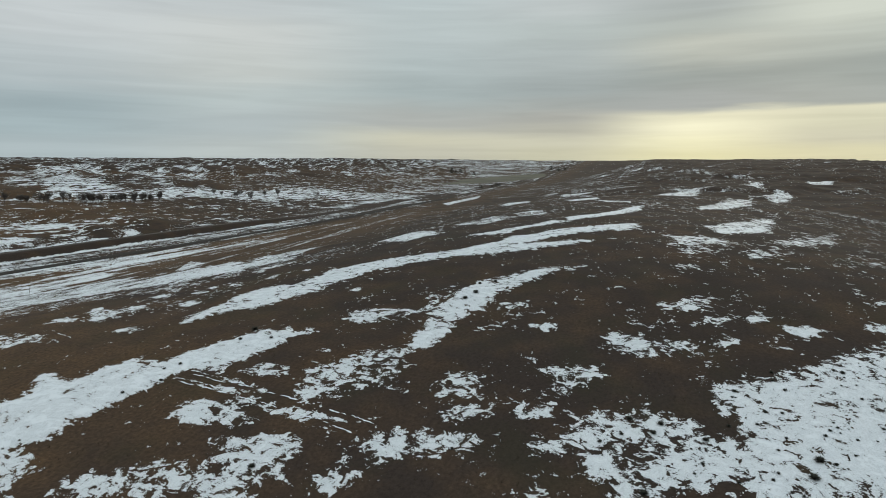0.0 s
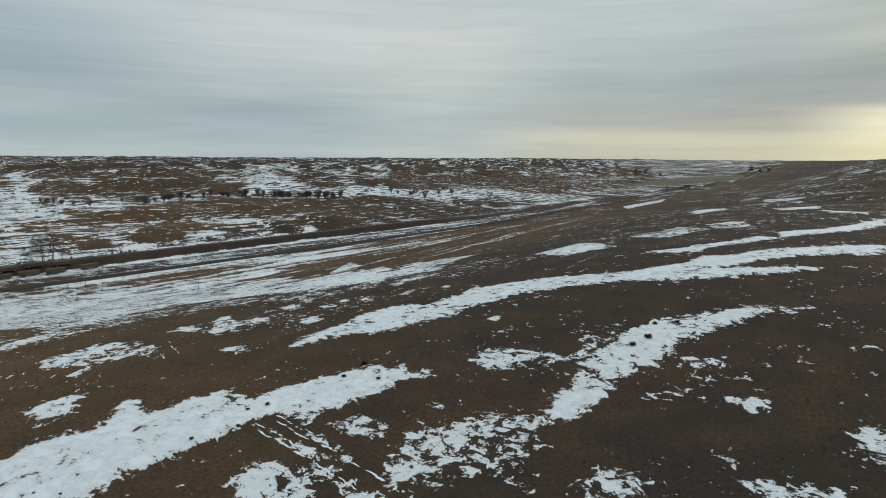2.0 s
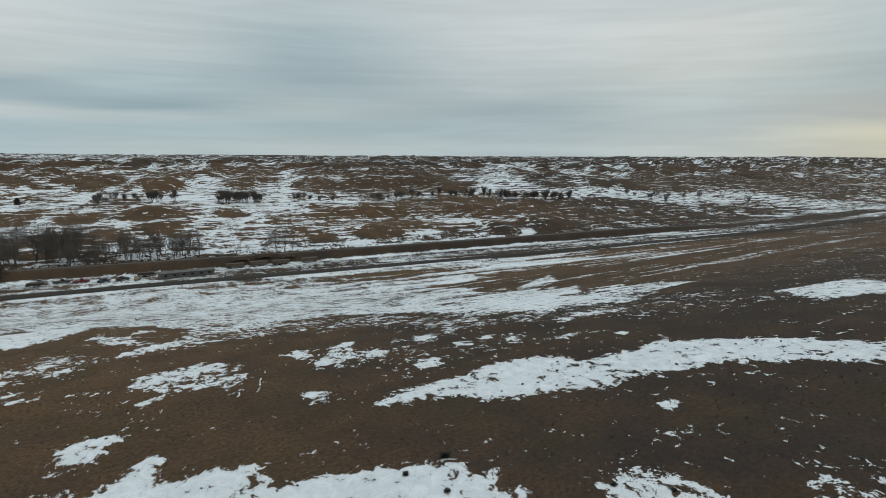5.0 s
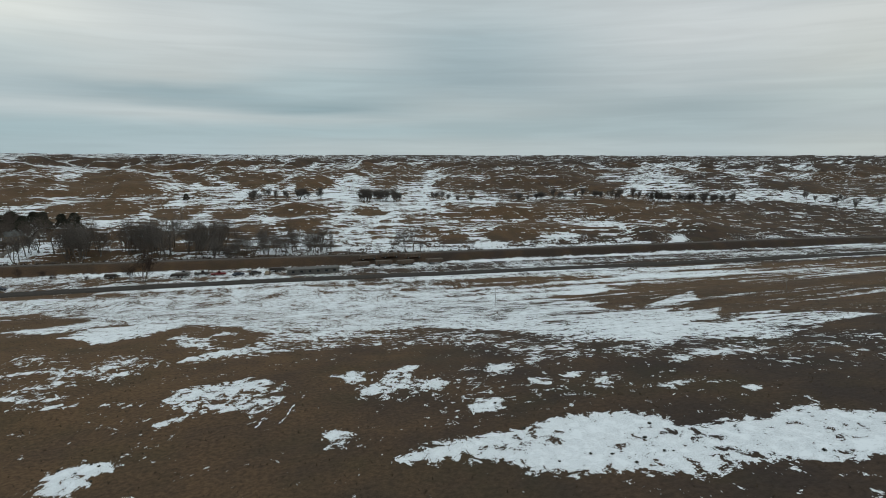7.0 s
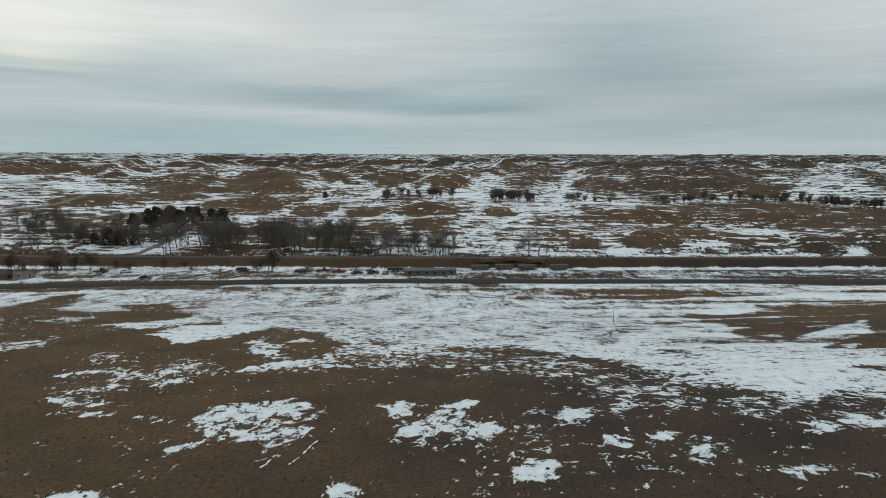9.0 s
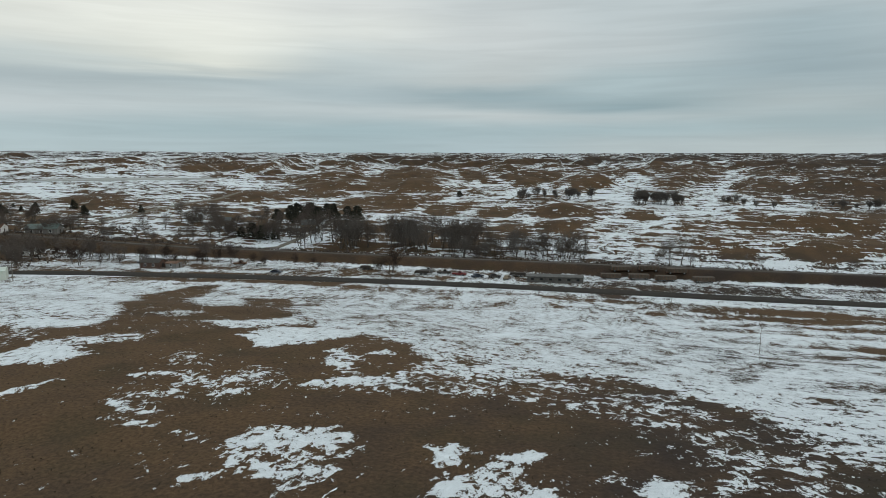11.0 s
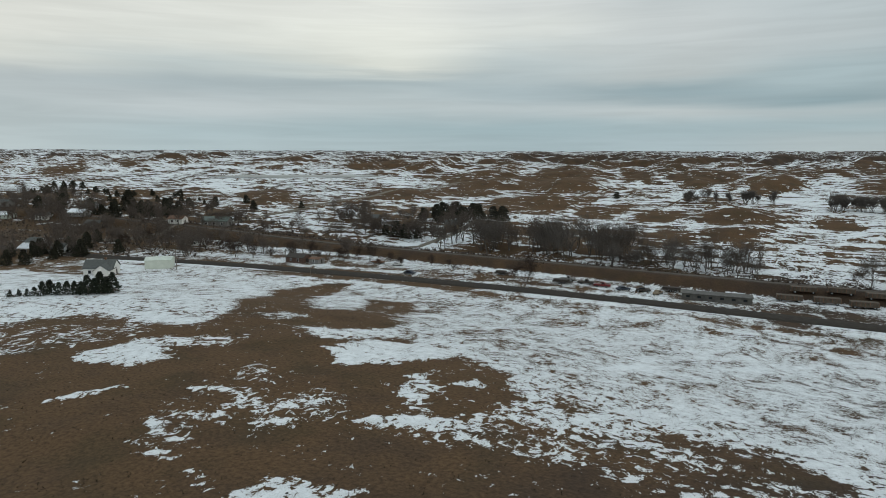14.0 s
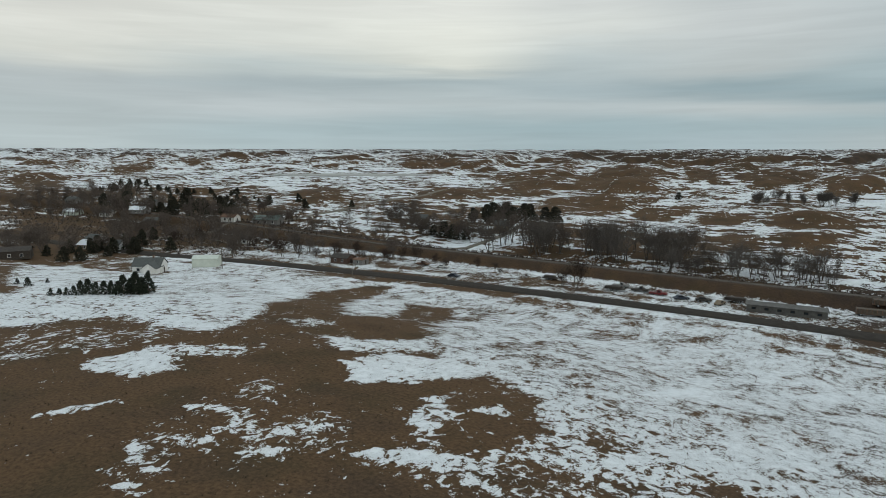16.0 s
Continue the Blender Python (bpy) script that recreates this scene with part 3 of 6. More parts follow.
# left of the hill, seen late
lay(0.45, 1.5, -154, 69, -144, 85, -121, 85, -106, 99, -175, 144, -160, 154, -131, 157, -113, 160, -101, 137, -75, 102, -69, 90, -67, 80, -79, 81, -89, 82, -94, 75, -96, 69, -111, 59)
lay(0.55, 1, -63.5, 64, -65.6, 67.6, -64.2, 74.6, -62, 78, -54.1, 83.4, -54.9, 79.6, -57.2, 74.9, -53.5, 71, -55.3, 66.1)
lay(0.3, 2, -72, 159, -46, 162, -10, 160, 14, 158, 23, 148, 17, 93, 5, 80, -8, 73, -13, 69, -15, 69, -14, 74, -14, 80, -15, 89, -19, 92, -25, 94, -33, 96, -43, 104)
lay(0.6, 2, -11.4, 103.2, -7.7, 123.4, 2.6, 128, 13.1, 118.5, 12.5, 99.7, 4.8, 99.8, -3.1, 99.7)
lay(-0.75, 0.8, -64, 83, -73, 100, -101, 137, -104, 157, -96, 159, -80, 127, -55, 93, -50, 83, -58, 82)
lay(0.3, 1, -91, 136, -87, 150, -75, 140, -61, 116, -65, 108)
lay(-0.7, 0.8, -77.5, 143.3, -67.4, 149.6, -58.8, 134.4, -53, 108.9)
lay(0.65, 0.7, -41.6, 84.1, -41.1, 87.5, -39.8, 92.7, -33.9, 97.1, -26.9, 98, -29.8, 90.8, -33.1, 84.3, -35.1, 80.9)
lay(-0.75, 0.8, -24.6, 83.1, -24.1, 91.7, -18.3, 91.4, -13.6, 82.6, -13.9, 75.6, -17.3, 74.7, -21.1, 77.4)
lay(0.4, 0.4, -21.4, 82.3, -19.6, 86.6, -18, 83.1, -19.5, 81.4)
lay(0.25, 0.6, -27.8, 81.5, -26.1, 84.3, -21.8, 79.9, -20.1, 75.5, -17.1, 71.9, -20.6, 71.8, -24.7, 75.5)
lay(0.65, 0.4, -37.7, 59.4, -37.4, 61.8, -35.9, 65.9, -34.9, 65.1, -35, 60.7, -36.8, 59.3)
lay(0.65, 0.4, -42, 69.9, -43.3, 73, -41.5, 75.3, -39, 72.4, -40.7, 69.6)
lay(0.6, 0.4, -38.4, 56.2, -38.8, 58.6, -36.5, 57.7, -35.9, 55.5)
lay(0.6, 0.3, -36.1, 55.2, -35, 58.2, -34.3, 57.8, -35.2, 54.9)
lay(0.6, 0.3, -52.4, 54.6, -50.8, 58.2, -49.2, 61.7, -48.4, 61.2, -49.6, 57.2, -51.5, 54.7)
lay(0.5, 0.3, -33.8, 52, -32.2, 53.5, -32.1, 52.2)
lay(0.55, 0.4, -42.2, 64.4, -40.8, 67, -39.2, 65.3, -40.2, 63)
lay(0.5, 0.5, -23.9, 65.9, -22.9, 68, -19.3, 70.1, -15.3, 71.5, -14.8, 69.9, -17.8, 68.1, -20.5, 67.3)
lay(0.3, 0.4, -31.8, 66.3, -28.8, 70.9, -28.6, 69.3, -30.6, 65.9)
lay(0.3, 0.3, -29.7, 61.7, -29.2, 63.5, -28.4, 62.8)
lay(-0.1, 1, -16.3, 70.6, -13.7, 75, -10.8, 79.9, -6.1, 74.5, -6.9, 71, -12.7, 69)
# field below the hill: bare rise, tongues of snow
lay(0.5, 1.2, 40.2, 148.8, 60.4, 153.1, 81.0, 155.2, 63.6, 127.4, 54.6, 105.3, 43.0, 104.6, 31.8, 119.3)
lay(-1, 0.8, 62.0, 121.6, 79.7, 135.8, 103.5, 139.4, 103.2, 111.2, 77.9, 83.5, 71.9, 89.7, 59.8, 83.0, 54.6, 90.0, 54.1, 102.1)
lay(0.8, 0.5, 64.1, 80.6, 60.1, 77.4, 56.1, 77.2, 55.9, 81.5, 57.3, 84.7, 59.9, 86.1, 62.8, 86.5, 64.4, 84.1)
lay(0.6, 0.4, 69.1, 104.5, 66.8, 103.0, 64.0, 103.5, 62.4, 106.2, 63.3, 110.8, 66.0, 112.7, 69.3, 112.0, 69.7, 107.7)
lay(0.6, 0.5, 73.2, 148.4, 71.5, 145.3, 64.2, 147.0, 59.3, 149.1, 58.5, 151.1, 58.6, 153.8, 66.6, 152.6, 72.4, 151.6)
lay(0.5, 0.6, 64.1, 69.7, 62.3, 68.6, 58.6, 67.9, 55.4, 69.1, 57.7, 72.4, 61.2, 76.6, 64.1, 74.3, 65.8, 72.3)
lay(-0.5, 0.6, 36.9, 89.9, 35.0, 86.9, 31.5, 86.6, 30.2, 90.3, 30.0, 94.0, 32.6, 96.8, 36.0, 98.2, 37.8, 93.8)
lay(0.5, 0.8, 58.5, 76.2, 66.8, 80.5, 53.9, 64.6, 50.4, 68.4, 51.2, 72.7)
lay(-1, 0.7, 65.7, 132.4, 80.7, 145.0, 102.3, 150.7, 116.9, 141.9, 87.7, 106.1, 80.4, 122.0)
# flecks on the hill
lay(0.5, 0.4, 17.2, 43.6, 17.0, 43.1, 16.2, 42.9, 15.9, 43.6, 15.7, 44.2, 16.1, 44.7, 17.0, 44.9, 17.6, 44.6)
lay(0.5, 0.4, 19.8, 37.9, 19.5, 37.5, 19.2, 37.6, 19.0, 37.7, 19.2, 38.2, 19.3, 38.2, 19.7, 38.5, 19.7, 38.0)
lay(0.5, 0.4, 23.5, 35.2, 23.0, 34.9, 22.2, 34.8, 22.0, 35.5, 21.7, 35.7, 22.2, 36.0, 23.0, 36.1, 23.2, 35.4)
lay(0.5, 0.4, 27.7, 32.2, 27.3, 31.9, 26.8, 31.6, 26.9, 32.1, 26.9, 32.2, 27.3, 32.6, 27.8, 32.8, 28.1, 32.6)
lay(0.5, 0.4, 28.9, 42.9, 28.2, 42.1, 27.5, 42.0, 27.0, 42.3, 27.3, 43.3, 28.1, 44.0, 28.9, 44.1, 29.1, 43.4)
lay(0.5, 0.4, 34.1, 43.0, 32.7, 42.8, 31.5, 43.0, 30.5, 43.6, 30.4, 44.4, 31.3, 44.9, 32.7, 44.6, 33.8, 43.9)
lay(0.5, 0.4, 13.5, 41.7, 13.1, 41.3, 12.8, 41.4, 12.4, 41.5, 12.5, 42.0, 12.8, 42.5, 13.1, 42.4, 13.4, 42.3)
lay(0.5, 0.4, 7.7, 44.9, 7.5, 44.4, 7.0, 44.5, 6.5, 44.6, 6.5, 45.2, 6.7, 45.7, 7.4, 46.0, 7.7, 45.4)
lay(0.5, 0.4, 45.1, 48.4, 43.9, 48.1, 42.7, 47.8, 41.8, 48.5, 42.5, 49.3, 43.2, 50.0, 44.7, 50.0, 45.4, 49.4)
lay(0.32, 0.5, -5.8, -13.4, -6.6, -13.0, -7.7, -11.7, -7.7, -10.3, -7.6, -9.0, -6.8, -9.5, -6.1, -11.0, -5.6, -12.3)
lay(0.32, 0.5, -8.4, -13.2, -9.1, -13.1, -9.2, -11.6, -9.7, -10.5, -9.5, -9.4, -9.1, -10.2, -8.5, -11.3, -8.1, -12.3)
lay(0.32, 0.5, -1.6, -20.5, -2.2, -20.4, -3.0, -19.6, -3.2, -18.5, -3.2, -18.0, -2.5, -18.4, -1.3, -19.2, -1.0, -20.5)
lay(0.32, 0.5, -1.1, -24.6, -1.7, -24.5, -2.3, -23.9, -2.4, -23.3, -1.9, -23.0, -1.8, -23.2, -1.2, -23.7, -1.1, -24.3)
lay(0.32, 0.5, -5.0, -22.0, -5.6, -22.0, -6.3, -21.2, -6.5, -20.2, -6.5, -19.7, -5.9, -19.9, -5.1, -20.9, -4.9, -21.9)
lay(0.32, 0.5, -9.0, -20.1, -10.1, -20.1, -10.9, -19.4, -10.6, -18.5, -10.1, -18.1, -9.4, -18.1, -8.7, -18.8, -8.5, -19.7)
lay(0.32, 0.5, -11.5, -15.3, -12.3, -14.7, -13.0, -13.6, -13.6, -12.0, -13.2, -11.3, -12.3, -11.9, -11.7, -13.1, -11.1, -14.5)
lay(0.32, 0.5, -7.5, -27.0, -8.2, -25.9, -9.0, -24.9, -9.7, -23.1, -9.7, -22.6, -9.0, -23.1, -7.7, -24.7, -7.0, -26.5)
lay(0.32, 0.5, -7.0, -29.9, -7.6, -29.3, -8.6, -28.4, -8.7, -27.4, -8.7, -26.8, -8.1, -27.2, -7.4, -28.3, -6.8, -29.8)
lay(0.32, 0.5, -8.4, -17.4, -8.9, -17.5, -9.2, -16.7, -9.4, -16.1, -9.4, -15.9, -8.8, -16.0, -8.6, -16.5, -8.4, -17.1)
lay(0.32, 0.5, -15.8, -11.9, -16.6, -11.7, -17.8, -10.5, -18.0, -9.1, -18.2, -7.5, -17.0, -8.3, -16.2, -9.6, -15.6, -10.7)
lay(0.32, 0.5, 6.5, -28.8, 5.9, -28.3, 4.8, -27.0, 4.7, -25.5, 4.6, -24.5, 5.8, -25.1, 6.5, -26.9, 7.0, -28.4)
lay(0.32, 0.5, 8.2, -30.6, 7.6, -30.1, 7.0, -29.1, 6.5, -28.1, 6.5, -27.5, 7.6, -27.9, 8.2, -29.0, 8.2, -30.0)
lay(0.32, 0.5, 8.1, -25.0, 7.4, -24.5, 6.8, -24.0, 7.3, -23.4, 7.3, -22.9, 7.9, -23.1, 8.5, -23.8, 8.6, -24.5)
lay(0.32, 0.5, 20.6, -32.5, 19.6, -32.3, 18.6, -30.6, 18.5, -29.3, 19.1, -29.0, 19.6, -29.0, 21.2, -30.6, 21.7, -32.1)
lay(0.32, 0.5, 16.5, -36.3, 16.0, -35.9, 15.0, -34.9, 15.1, -34.1, 15.2, -33.7, 16.2, -33.9, 17.2, -35.0, 17.1, -35.7)
lay(0.32, 0.5, 14.1, -32.8, 13.1, -32.7, 13.0, -32.3, 13.1, -32.0, 13.6, -31.9, 14.2, -32.0, 14.2, -32.3, 14.2, -32.6)
lay(0.32, 0.5, 10.4, -36.8, 9.5, -36.2, 9.5, -35.7, 9.0, -34.9, 9.6, -34.8, 10.1, -34.9, 10.6, -35.7, 10.5, -36.3)
lay(0.32, 0.5, 23.2, -23.3, 22.6, -23.1, 22.5, -22.4, 21.9, -21.5, 22.4, -21.2, 23.0, -21.4, 23.6, -22.2, 23.7, -23.0)
lay(0.32, 0.5, 7.9, -16.3, 7.2, -15.9, 6.5, -15.2, 6.8, -14.4, 6.7, -13.7, 7.3, -13.9, 8.1, -14.8, 8.2, -15.5)
lay(0.32, 0.5, 14.5, -11.4, 13.5, -11.6, 13.1, -10.4, 12.8, -9.3, 13.1, -8.6, 13.9, -9.2, 14.2, -10.0, 14.4, -10.9)
lay(0.4, 0.45, 1.2, 47.8, -0.8, 45.5, -1.5, 47.1, -0.9, 49.8, 0.0, 52.2, 2.2, 55.0, 4.0, 55.0, 2.7, 51.0)
lay(0.4, 0.45, -3.1, 51.1, -4.2, 50.6, -4.9, 51.0, -4.8, 52.7, -4.3, 54.2, -3.3, 55.4, -2.8, 54.5, -2.8, 52.7)
lay(0.4, 0.45, -6.4, 34.3, -6.8, 34.6, -7.9, 34.7, -7.6, 37.0, -7.4, 38.7, -6.4, 38.7, -5.7, 37.6, -5.4, 35.5)
lay(0.4, 0.45, -10.0, 7.6, -10.9, 7.7, -11.6, 8.4, -11.8, 9.5, -11.6, 10.8, -10.5, 10.5, -9.9, 9.9, -9.8, 8.9)
lay(0.4, 0.45, -4.8, 5.8, -5.4, 5.6, -5.5, 6.6, -5.5, 7.5, -5.6, 7.7, -5.1, 7.9, -5.0, 7.0, -4.5, 6.3)
lay(0.4, 0.45, 16.3, 50.3, 15.1, 49.3, 14.1, 49.4, 15.5, 52.2, 16.5, 54.6, 18.2, 55.8, 18.1, 54.0, 17.3, 52.0)
# far country
lay(-0.6, 3.6, -133, 403, -116, 358, -133, 353, -150, 347, -170, 357, -202, 398, -241, 478, -190, 431, -162, 418, -151, 432)
lay(-0.6, 4.9, -94, 405, -82, 364, -90, 351, -101, 348, -120, 360, -137, 402, -151, 448, -149, 481, -129, 477, -115, 479)
lay(-0.6, 2.5, -61, 427, -62, 416, -66, 410, -70, 400, -76, 402, -80, 415, -94, 485, -91, 491, -81, 487, -70, 455)
lay(-0.6, 4, -17, 456, -17, 411, -24, 402, -39, 401, -49, 417, -63, 448, -56, 467, -52, 506, -36, 529, -17, 505)
lay(-0.6, 3.2, 18, 439, 18, 409, 13, 402, 7, 398, 4, 401, 0, 406, 0, 416, 6, 423, 13, 453, 17, 447)
lay(-0.6, 1.6, -130, 340, -132, 331, -140, 326, -149, 322, -157, 320, -165, 327, -173, 338, -161, 342, -150, 350, -136, 342)
lay(-0.6, 2.3, -82, 314, -81, 303, -88, 291, -101, 285, -115, 290, -122, 306, -126, 318, -113, 319, -105, 333, -88, 322)
lay(-0.6, 1.8, -54, 302, -54, 296, -57, 290, -63, 287, -70, 287, -73, 295, -75, 306, -71, 314, -63, 312, -54, 310)
lay(-0.6, 1.6, -26, 300, -30, 295, -32, 287, -39, 288, -43, 290, -48, 296, -47, 302, -44, 310, -37, 311, -32, 307)
lay(-0.6, 2.5, 4, 303, -1, 295, -5, 288, -12, 281, -19, 291, -22, 299, -23, 319, -13, 306, -7, 328, 0, 307)
lay(-0.6, 1.7, 8, 273, 5, 266, -2, 261, -8, 259, -14, 259, -17, 263, -14, 268, -9, 270, -2, 275, 5, 278)
lay(-0.6, 1.6, -20, 264, -19, 261, -24, 258, -28, 257, -33, 258, -36, 261, -36, 266, -32, 273, -26, 273, -21, 269)
lay(-0.6, 5.1, -542, 280, -489, 252, -479, 236, -498, 230, -545, 240, -579, 252, -651, 282, -659, 297, -579, 279, -565, 287)
lay(-0.6, 2.7, -597, 383, -551, 355, -518, 327, -537, 325, -617, 359, -622, 357, -646, 375, -664, 392, -629, 388, -606, 385)
lay(-0.6, 2.7, -233, 290, -226, 278, -229, 270, -236, 264, -250, 271, -275, 285, -296, 311, -291, 319, -280, 322, -254, 307)
lay(-0.6, 2.1, -160, 322, -164, 311, -167, 303, -177, 297, -191, 300, -201, 312, -207, 327, -209, 343, -198, 350, -177, 341)
lay(-0.6, 2.5, -298, 506, -299, 498, -301, 479, -315, 473, -324, 458, -335, 465, -369, 522, -362, 539, -354, 556, -306, 512)
lay(-0.42, 3, 120, 384, 114, 373, 102, 376, 91, 377, 85, 395, 87, 417, 92, 425, 103, 430, 115, 421, 118, 402)
lay(-0.42, 2.2, 196, 426, 183, 413, 162, 422, 134, 424, 108, 441, 111, 497, 121, 516, 175, 561, 172, 442, 235, 515)
lay(-0.42, 3.2, 183, 372, 173, 365, 155, 363, 135, 364, 126, 376, 118, 388, 129, 395, 147, 392, 167, 396, 176, 385)
lay(-0.42, 4, 311, 385, 293, 372, 278, 365, 263, 363, 257, 373, 276, 408, 360, 527)
lay(-0.6, 1.6, 39, 300, 35, 294, 30, 293, 24, 292, 19, 296, 19, 303, 20, 310, 25, 318, 32, 316, 35, 308)
lay(-0.42, 2.2, 123, 283, 122, 276, 103, 275, 81, 276, 65, 282, 68, 290, 69, 301, 89, 294, 106, 291, 125, 294)
lay(-0.42, 2.2, 189, 282, 188, 275, 161, 270, 139, 271, 123, 277, 115, 283, 131, 297, 154, 303, 181, 302, 196, 293)
lay(-0.42, 1.9, 225, 280, 218, 273, 203, 270, 185, 264, 182, 271, 180, 275, 187, 281, 203, 288, 217, 290, 232, 289)
lay(-0.42, 1.6, 113, 257, 106, 249, 99, 245, 89, 246, 82, 248, 80, 254, 89, 267, 99, 270, 107, 269, 115, 267)
lay(-0.42, 1.6, 93, 236, 89, 232, 81, 231, 73, 230, 66, 233, 67, 236, 70, 239, 76, 240, 85, 241, 92, 239)
lay(-0.42, 2, 156, 232, 151, 227, 143, 225, 138, 227, 135, 230, 135, 235, 138, 239, 144, 237, 150, 237, 155, 236)
lay(-0.42, 3.3, 204, 245, 187, 231, 173, 226, 163, 227, 159, 232, 157, 239, 164, 248, 177, 248, 201, 263, 203, 254)
lay(-0.6, 1.6, 59, 237, 58, 235, 55, 234, 51, 233, 49, 235, 48, 238, 51, 239, 53, 241, 57, 242, 59, 240)
lay(-0.42, 2.1, 121, 578, 100, 509, 75, 471, 59, 466, 46, 468, 48, 525, 54, 534, 75, 583, 93, 583, 106, 584)
lay(-0.42, 2.8, 626, 425, 578, 405, 469, 391, 396, 380, 334, 358, 464, 487, 482, 490, 556, 520, 545, 450, 619, 456)
lay(-0.42, 3.1, 731, 368, 684, 342, 586, 341, 515, 343, 471, 359, 477, 380, 539, 404, 621, 410, 749, 431, 756, 393)
lay(-0.42, 2.4, 340, 205, 305, 205, 275, 232, 227, 248, 196, 263, 200, 275, 218, 280, 265, 277, 316, 267, 366, 239)
lay(-0.42, 2.9, 941, 479, 844, 432, 668, 402, 574, 415, 470, 407, 506, 461, 543, 478, 638, 465, 804, 486)
lay(0.6, 2.5, 41, 241, 36, 235, 30, 230, 22, 228, 17, 235, 12, 243, 18, 252, 25, 260, 33, 254, 40, 249)
lay(0.7, 1.6, 101, 336, 89, 336, 68, 319, 49, 326, 32, 328, 31, 332, 33, 340, 52, 346, 74, 350, 88, 346)
lay(0.7, 3.5, 249, 351, 237, 342, 218, 332, 203, 333, 192, 341, 192, 353, 206, 361, 236, 390, 245, 373, 258, 364)
lay(0.6, 2.3, 263, 326, 259, 320, 242, 315, 228, 315, 220, 322, 220, 329, 233, 342, 248, 342, 259, 338, 267, 332)
lay(0.8, 2.9, 38, 427, 37, 411, 31, 395, 28, 407, 26, 429, 24, 439, 26, 446, 31, 451, 35, 449, 40, 447)
lay(0.7, 1.6, 113, 239, 112, 236, 105, 235, 98, 235, 93, 237, 95, 240, 96, 241, 101, 242, 107, 242, 112, 241)
lay(0.8, 1.6, 130, 243, 128, 241, 126, 240, 123, 239, 123, 241, 124, 243, 125, 246, 128, 249, 130, 248, 130, 246)
lay(0.9, 1.6, 160, 227, 158, 224, 144, 208, 142, 211, 148, 224, 149, 226, 151, 229, 155, 231, 159, 231, 160, 229)
lay(0.8, 1.6, 76, 230, 72, 226, 68, 224, 64, 224, 61, 225, 62, 230, 64, 234, 68, 236, 71, 235, 75, 233)
lay(0.6, 1.6, 54, 227, 52, 224, 47, 208, 44, 209, 46, 224, 45, 227, 46, 230, 49, 231, 52, 231, 53, 229)
lay(0.8, 1.6, -74, 284, -77, 278, -81, 273, -88, 267, -96, 266, -98, 270, -97, 274, -94, 280, -86, 282, -79, 286)
lay(0.7, 1.6, -33, 341, -35, 339, -45, 333, -57, 319, -71, 320, -73, 324, -72, 329, -64, 352, -48, 348, -35, 346)
lay(0.7, 1.6, -74, 392, -73, 374, -75, 370, -77, 364, -80, 364, -83, 364, -83, 371, -84, 389, -81, 395, -76, 396)
lay(0.8, 1.6, -65, 413, -65, 407, -66, 401, -68, 397, -70, 398, -71, 400, -72, 404, -71, 409, -68, 413, -66, 414)
lay(0.9, 1.6, -19, 398, -20, 396, -22, 393, -25, 392, -27, 395, -29, 398, -29, 405, -26, 407, -24, 408, -21, 403)
lay(0.8, 1.6, -6, 395, -6, 391, -9, 389, -12, 389, -14, 394, -15, 397, -15, 399, -13, 401, -10, 401, -7, 399)
lay(0.8, 2.2, 25, 438, 25, 434, 23, 428, 21, 432, 19, 415, 20, 440, 20, 445, 21, 448, 23, 446, 25, 444)
lay(0.8, 1.6, -144, 444, -142, 439, -146, 439, -149, 437, -154, 444, -163, 461, -162, 464, -163, 472, -158, 471, -147, 449)
lay(0.8, 1.6, -135, 387, -128, 369, -128, 364, -129, 360, -131, 363, -134, 367, -135, 373, -141, 391, -139, 391, -137, 390)
lay(0.6, 1.6, -10, 276, -11, 271, -14, 269, -19, 269, -22, 277, -25, 281, -25, 285, -22, 290, -16, 290, -13, 288)
lay(0.5, 2.1, 22, 275, 18, 268, 14, 262, 8, 258, 5, 263, 3, 266, 4, 272, 8, 281, 14, 289, 19, 287)
lay(0.6, 1.6, 13, 245, 11, 239, 7, 234, 2, 234, -2, 235, -3, 239, -2, 243, 1, 248, 7, 251, 11, 249)
lay(0.5, 2.6, -222, 343, -207, 315, -221, 310, -231, 299, -253, 311, -280, 324, -278, 337, -286, 360, -268, 366, -251, 362)
lay(0.6, 2.6, -396, 285, -396, 272, -392, 260, -421, 257, -461, 261, -503, 278, -505, 288, -502, 300, -449, 291, -421, 292)
lay(0.6, 2.7, -373, 312, -370, 301, -369, 293, -373, 286, -388, 290, -412, 300, -421, 309, -431, 326, -421, 329, -401, 327)
lay(0.5, 1.6, -159, 261, -155, 254, -158, 249, -164, 245, -172, 249, -180, 254, -182, 261, -183, 269, -174, 269, -165, 268)
lay(0.5, 1.6, -142, 226, -142, 223, -148, 219, -150, 208, -158, 207, -162, 209, -168, 219, -162, 223, -154, 226, -147, 227)
lay(0.5, 1.6, -354, 348, -353, 340, -354, 331, -366, 327, -375, 326, -384, 331, -400, 343, -405, 357, -381, 353, -365, 347)
lay(0.6, 2.7, 261, 376, 249, 370, 236, 368, 230, 380, 230, 395, 239, 418, 272, 457, 279, 448, 285, 433, 275, 399)
lay(0.6, 2.5, 395, 329, 388, 309, 282, 304, 242, 323, 196, 341, 199, 347, 230, 356, 258, 344, 328, 338, 412, 337)
lay(0.4, 1.8, 558, 265, 522, 256, 496, 274, 447, 280, 436, 292, 430, 301, 450, 310, 505, 313, 548, 304, 583, 294)
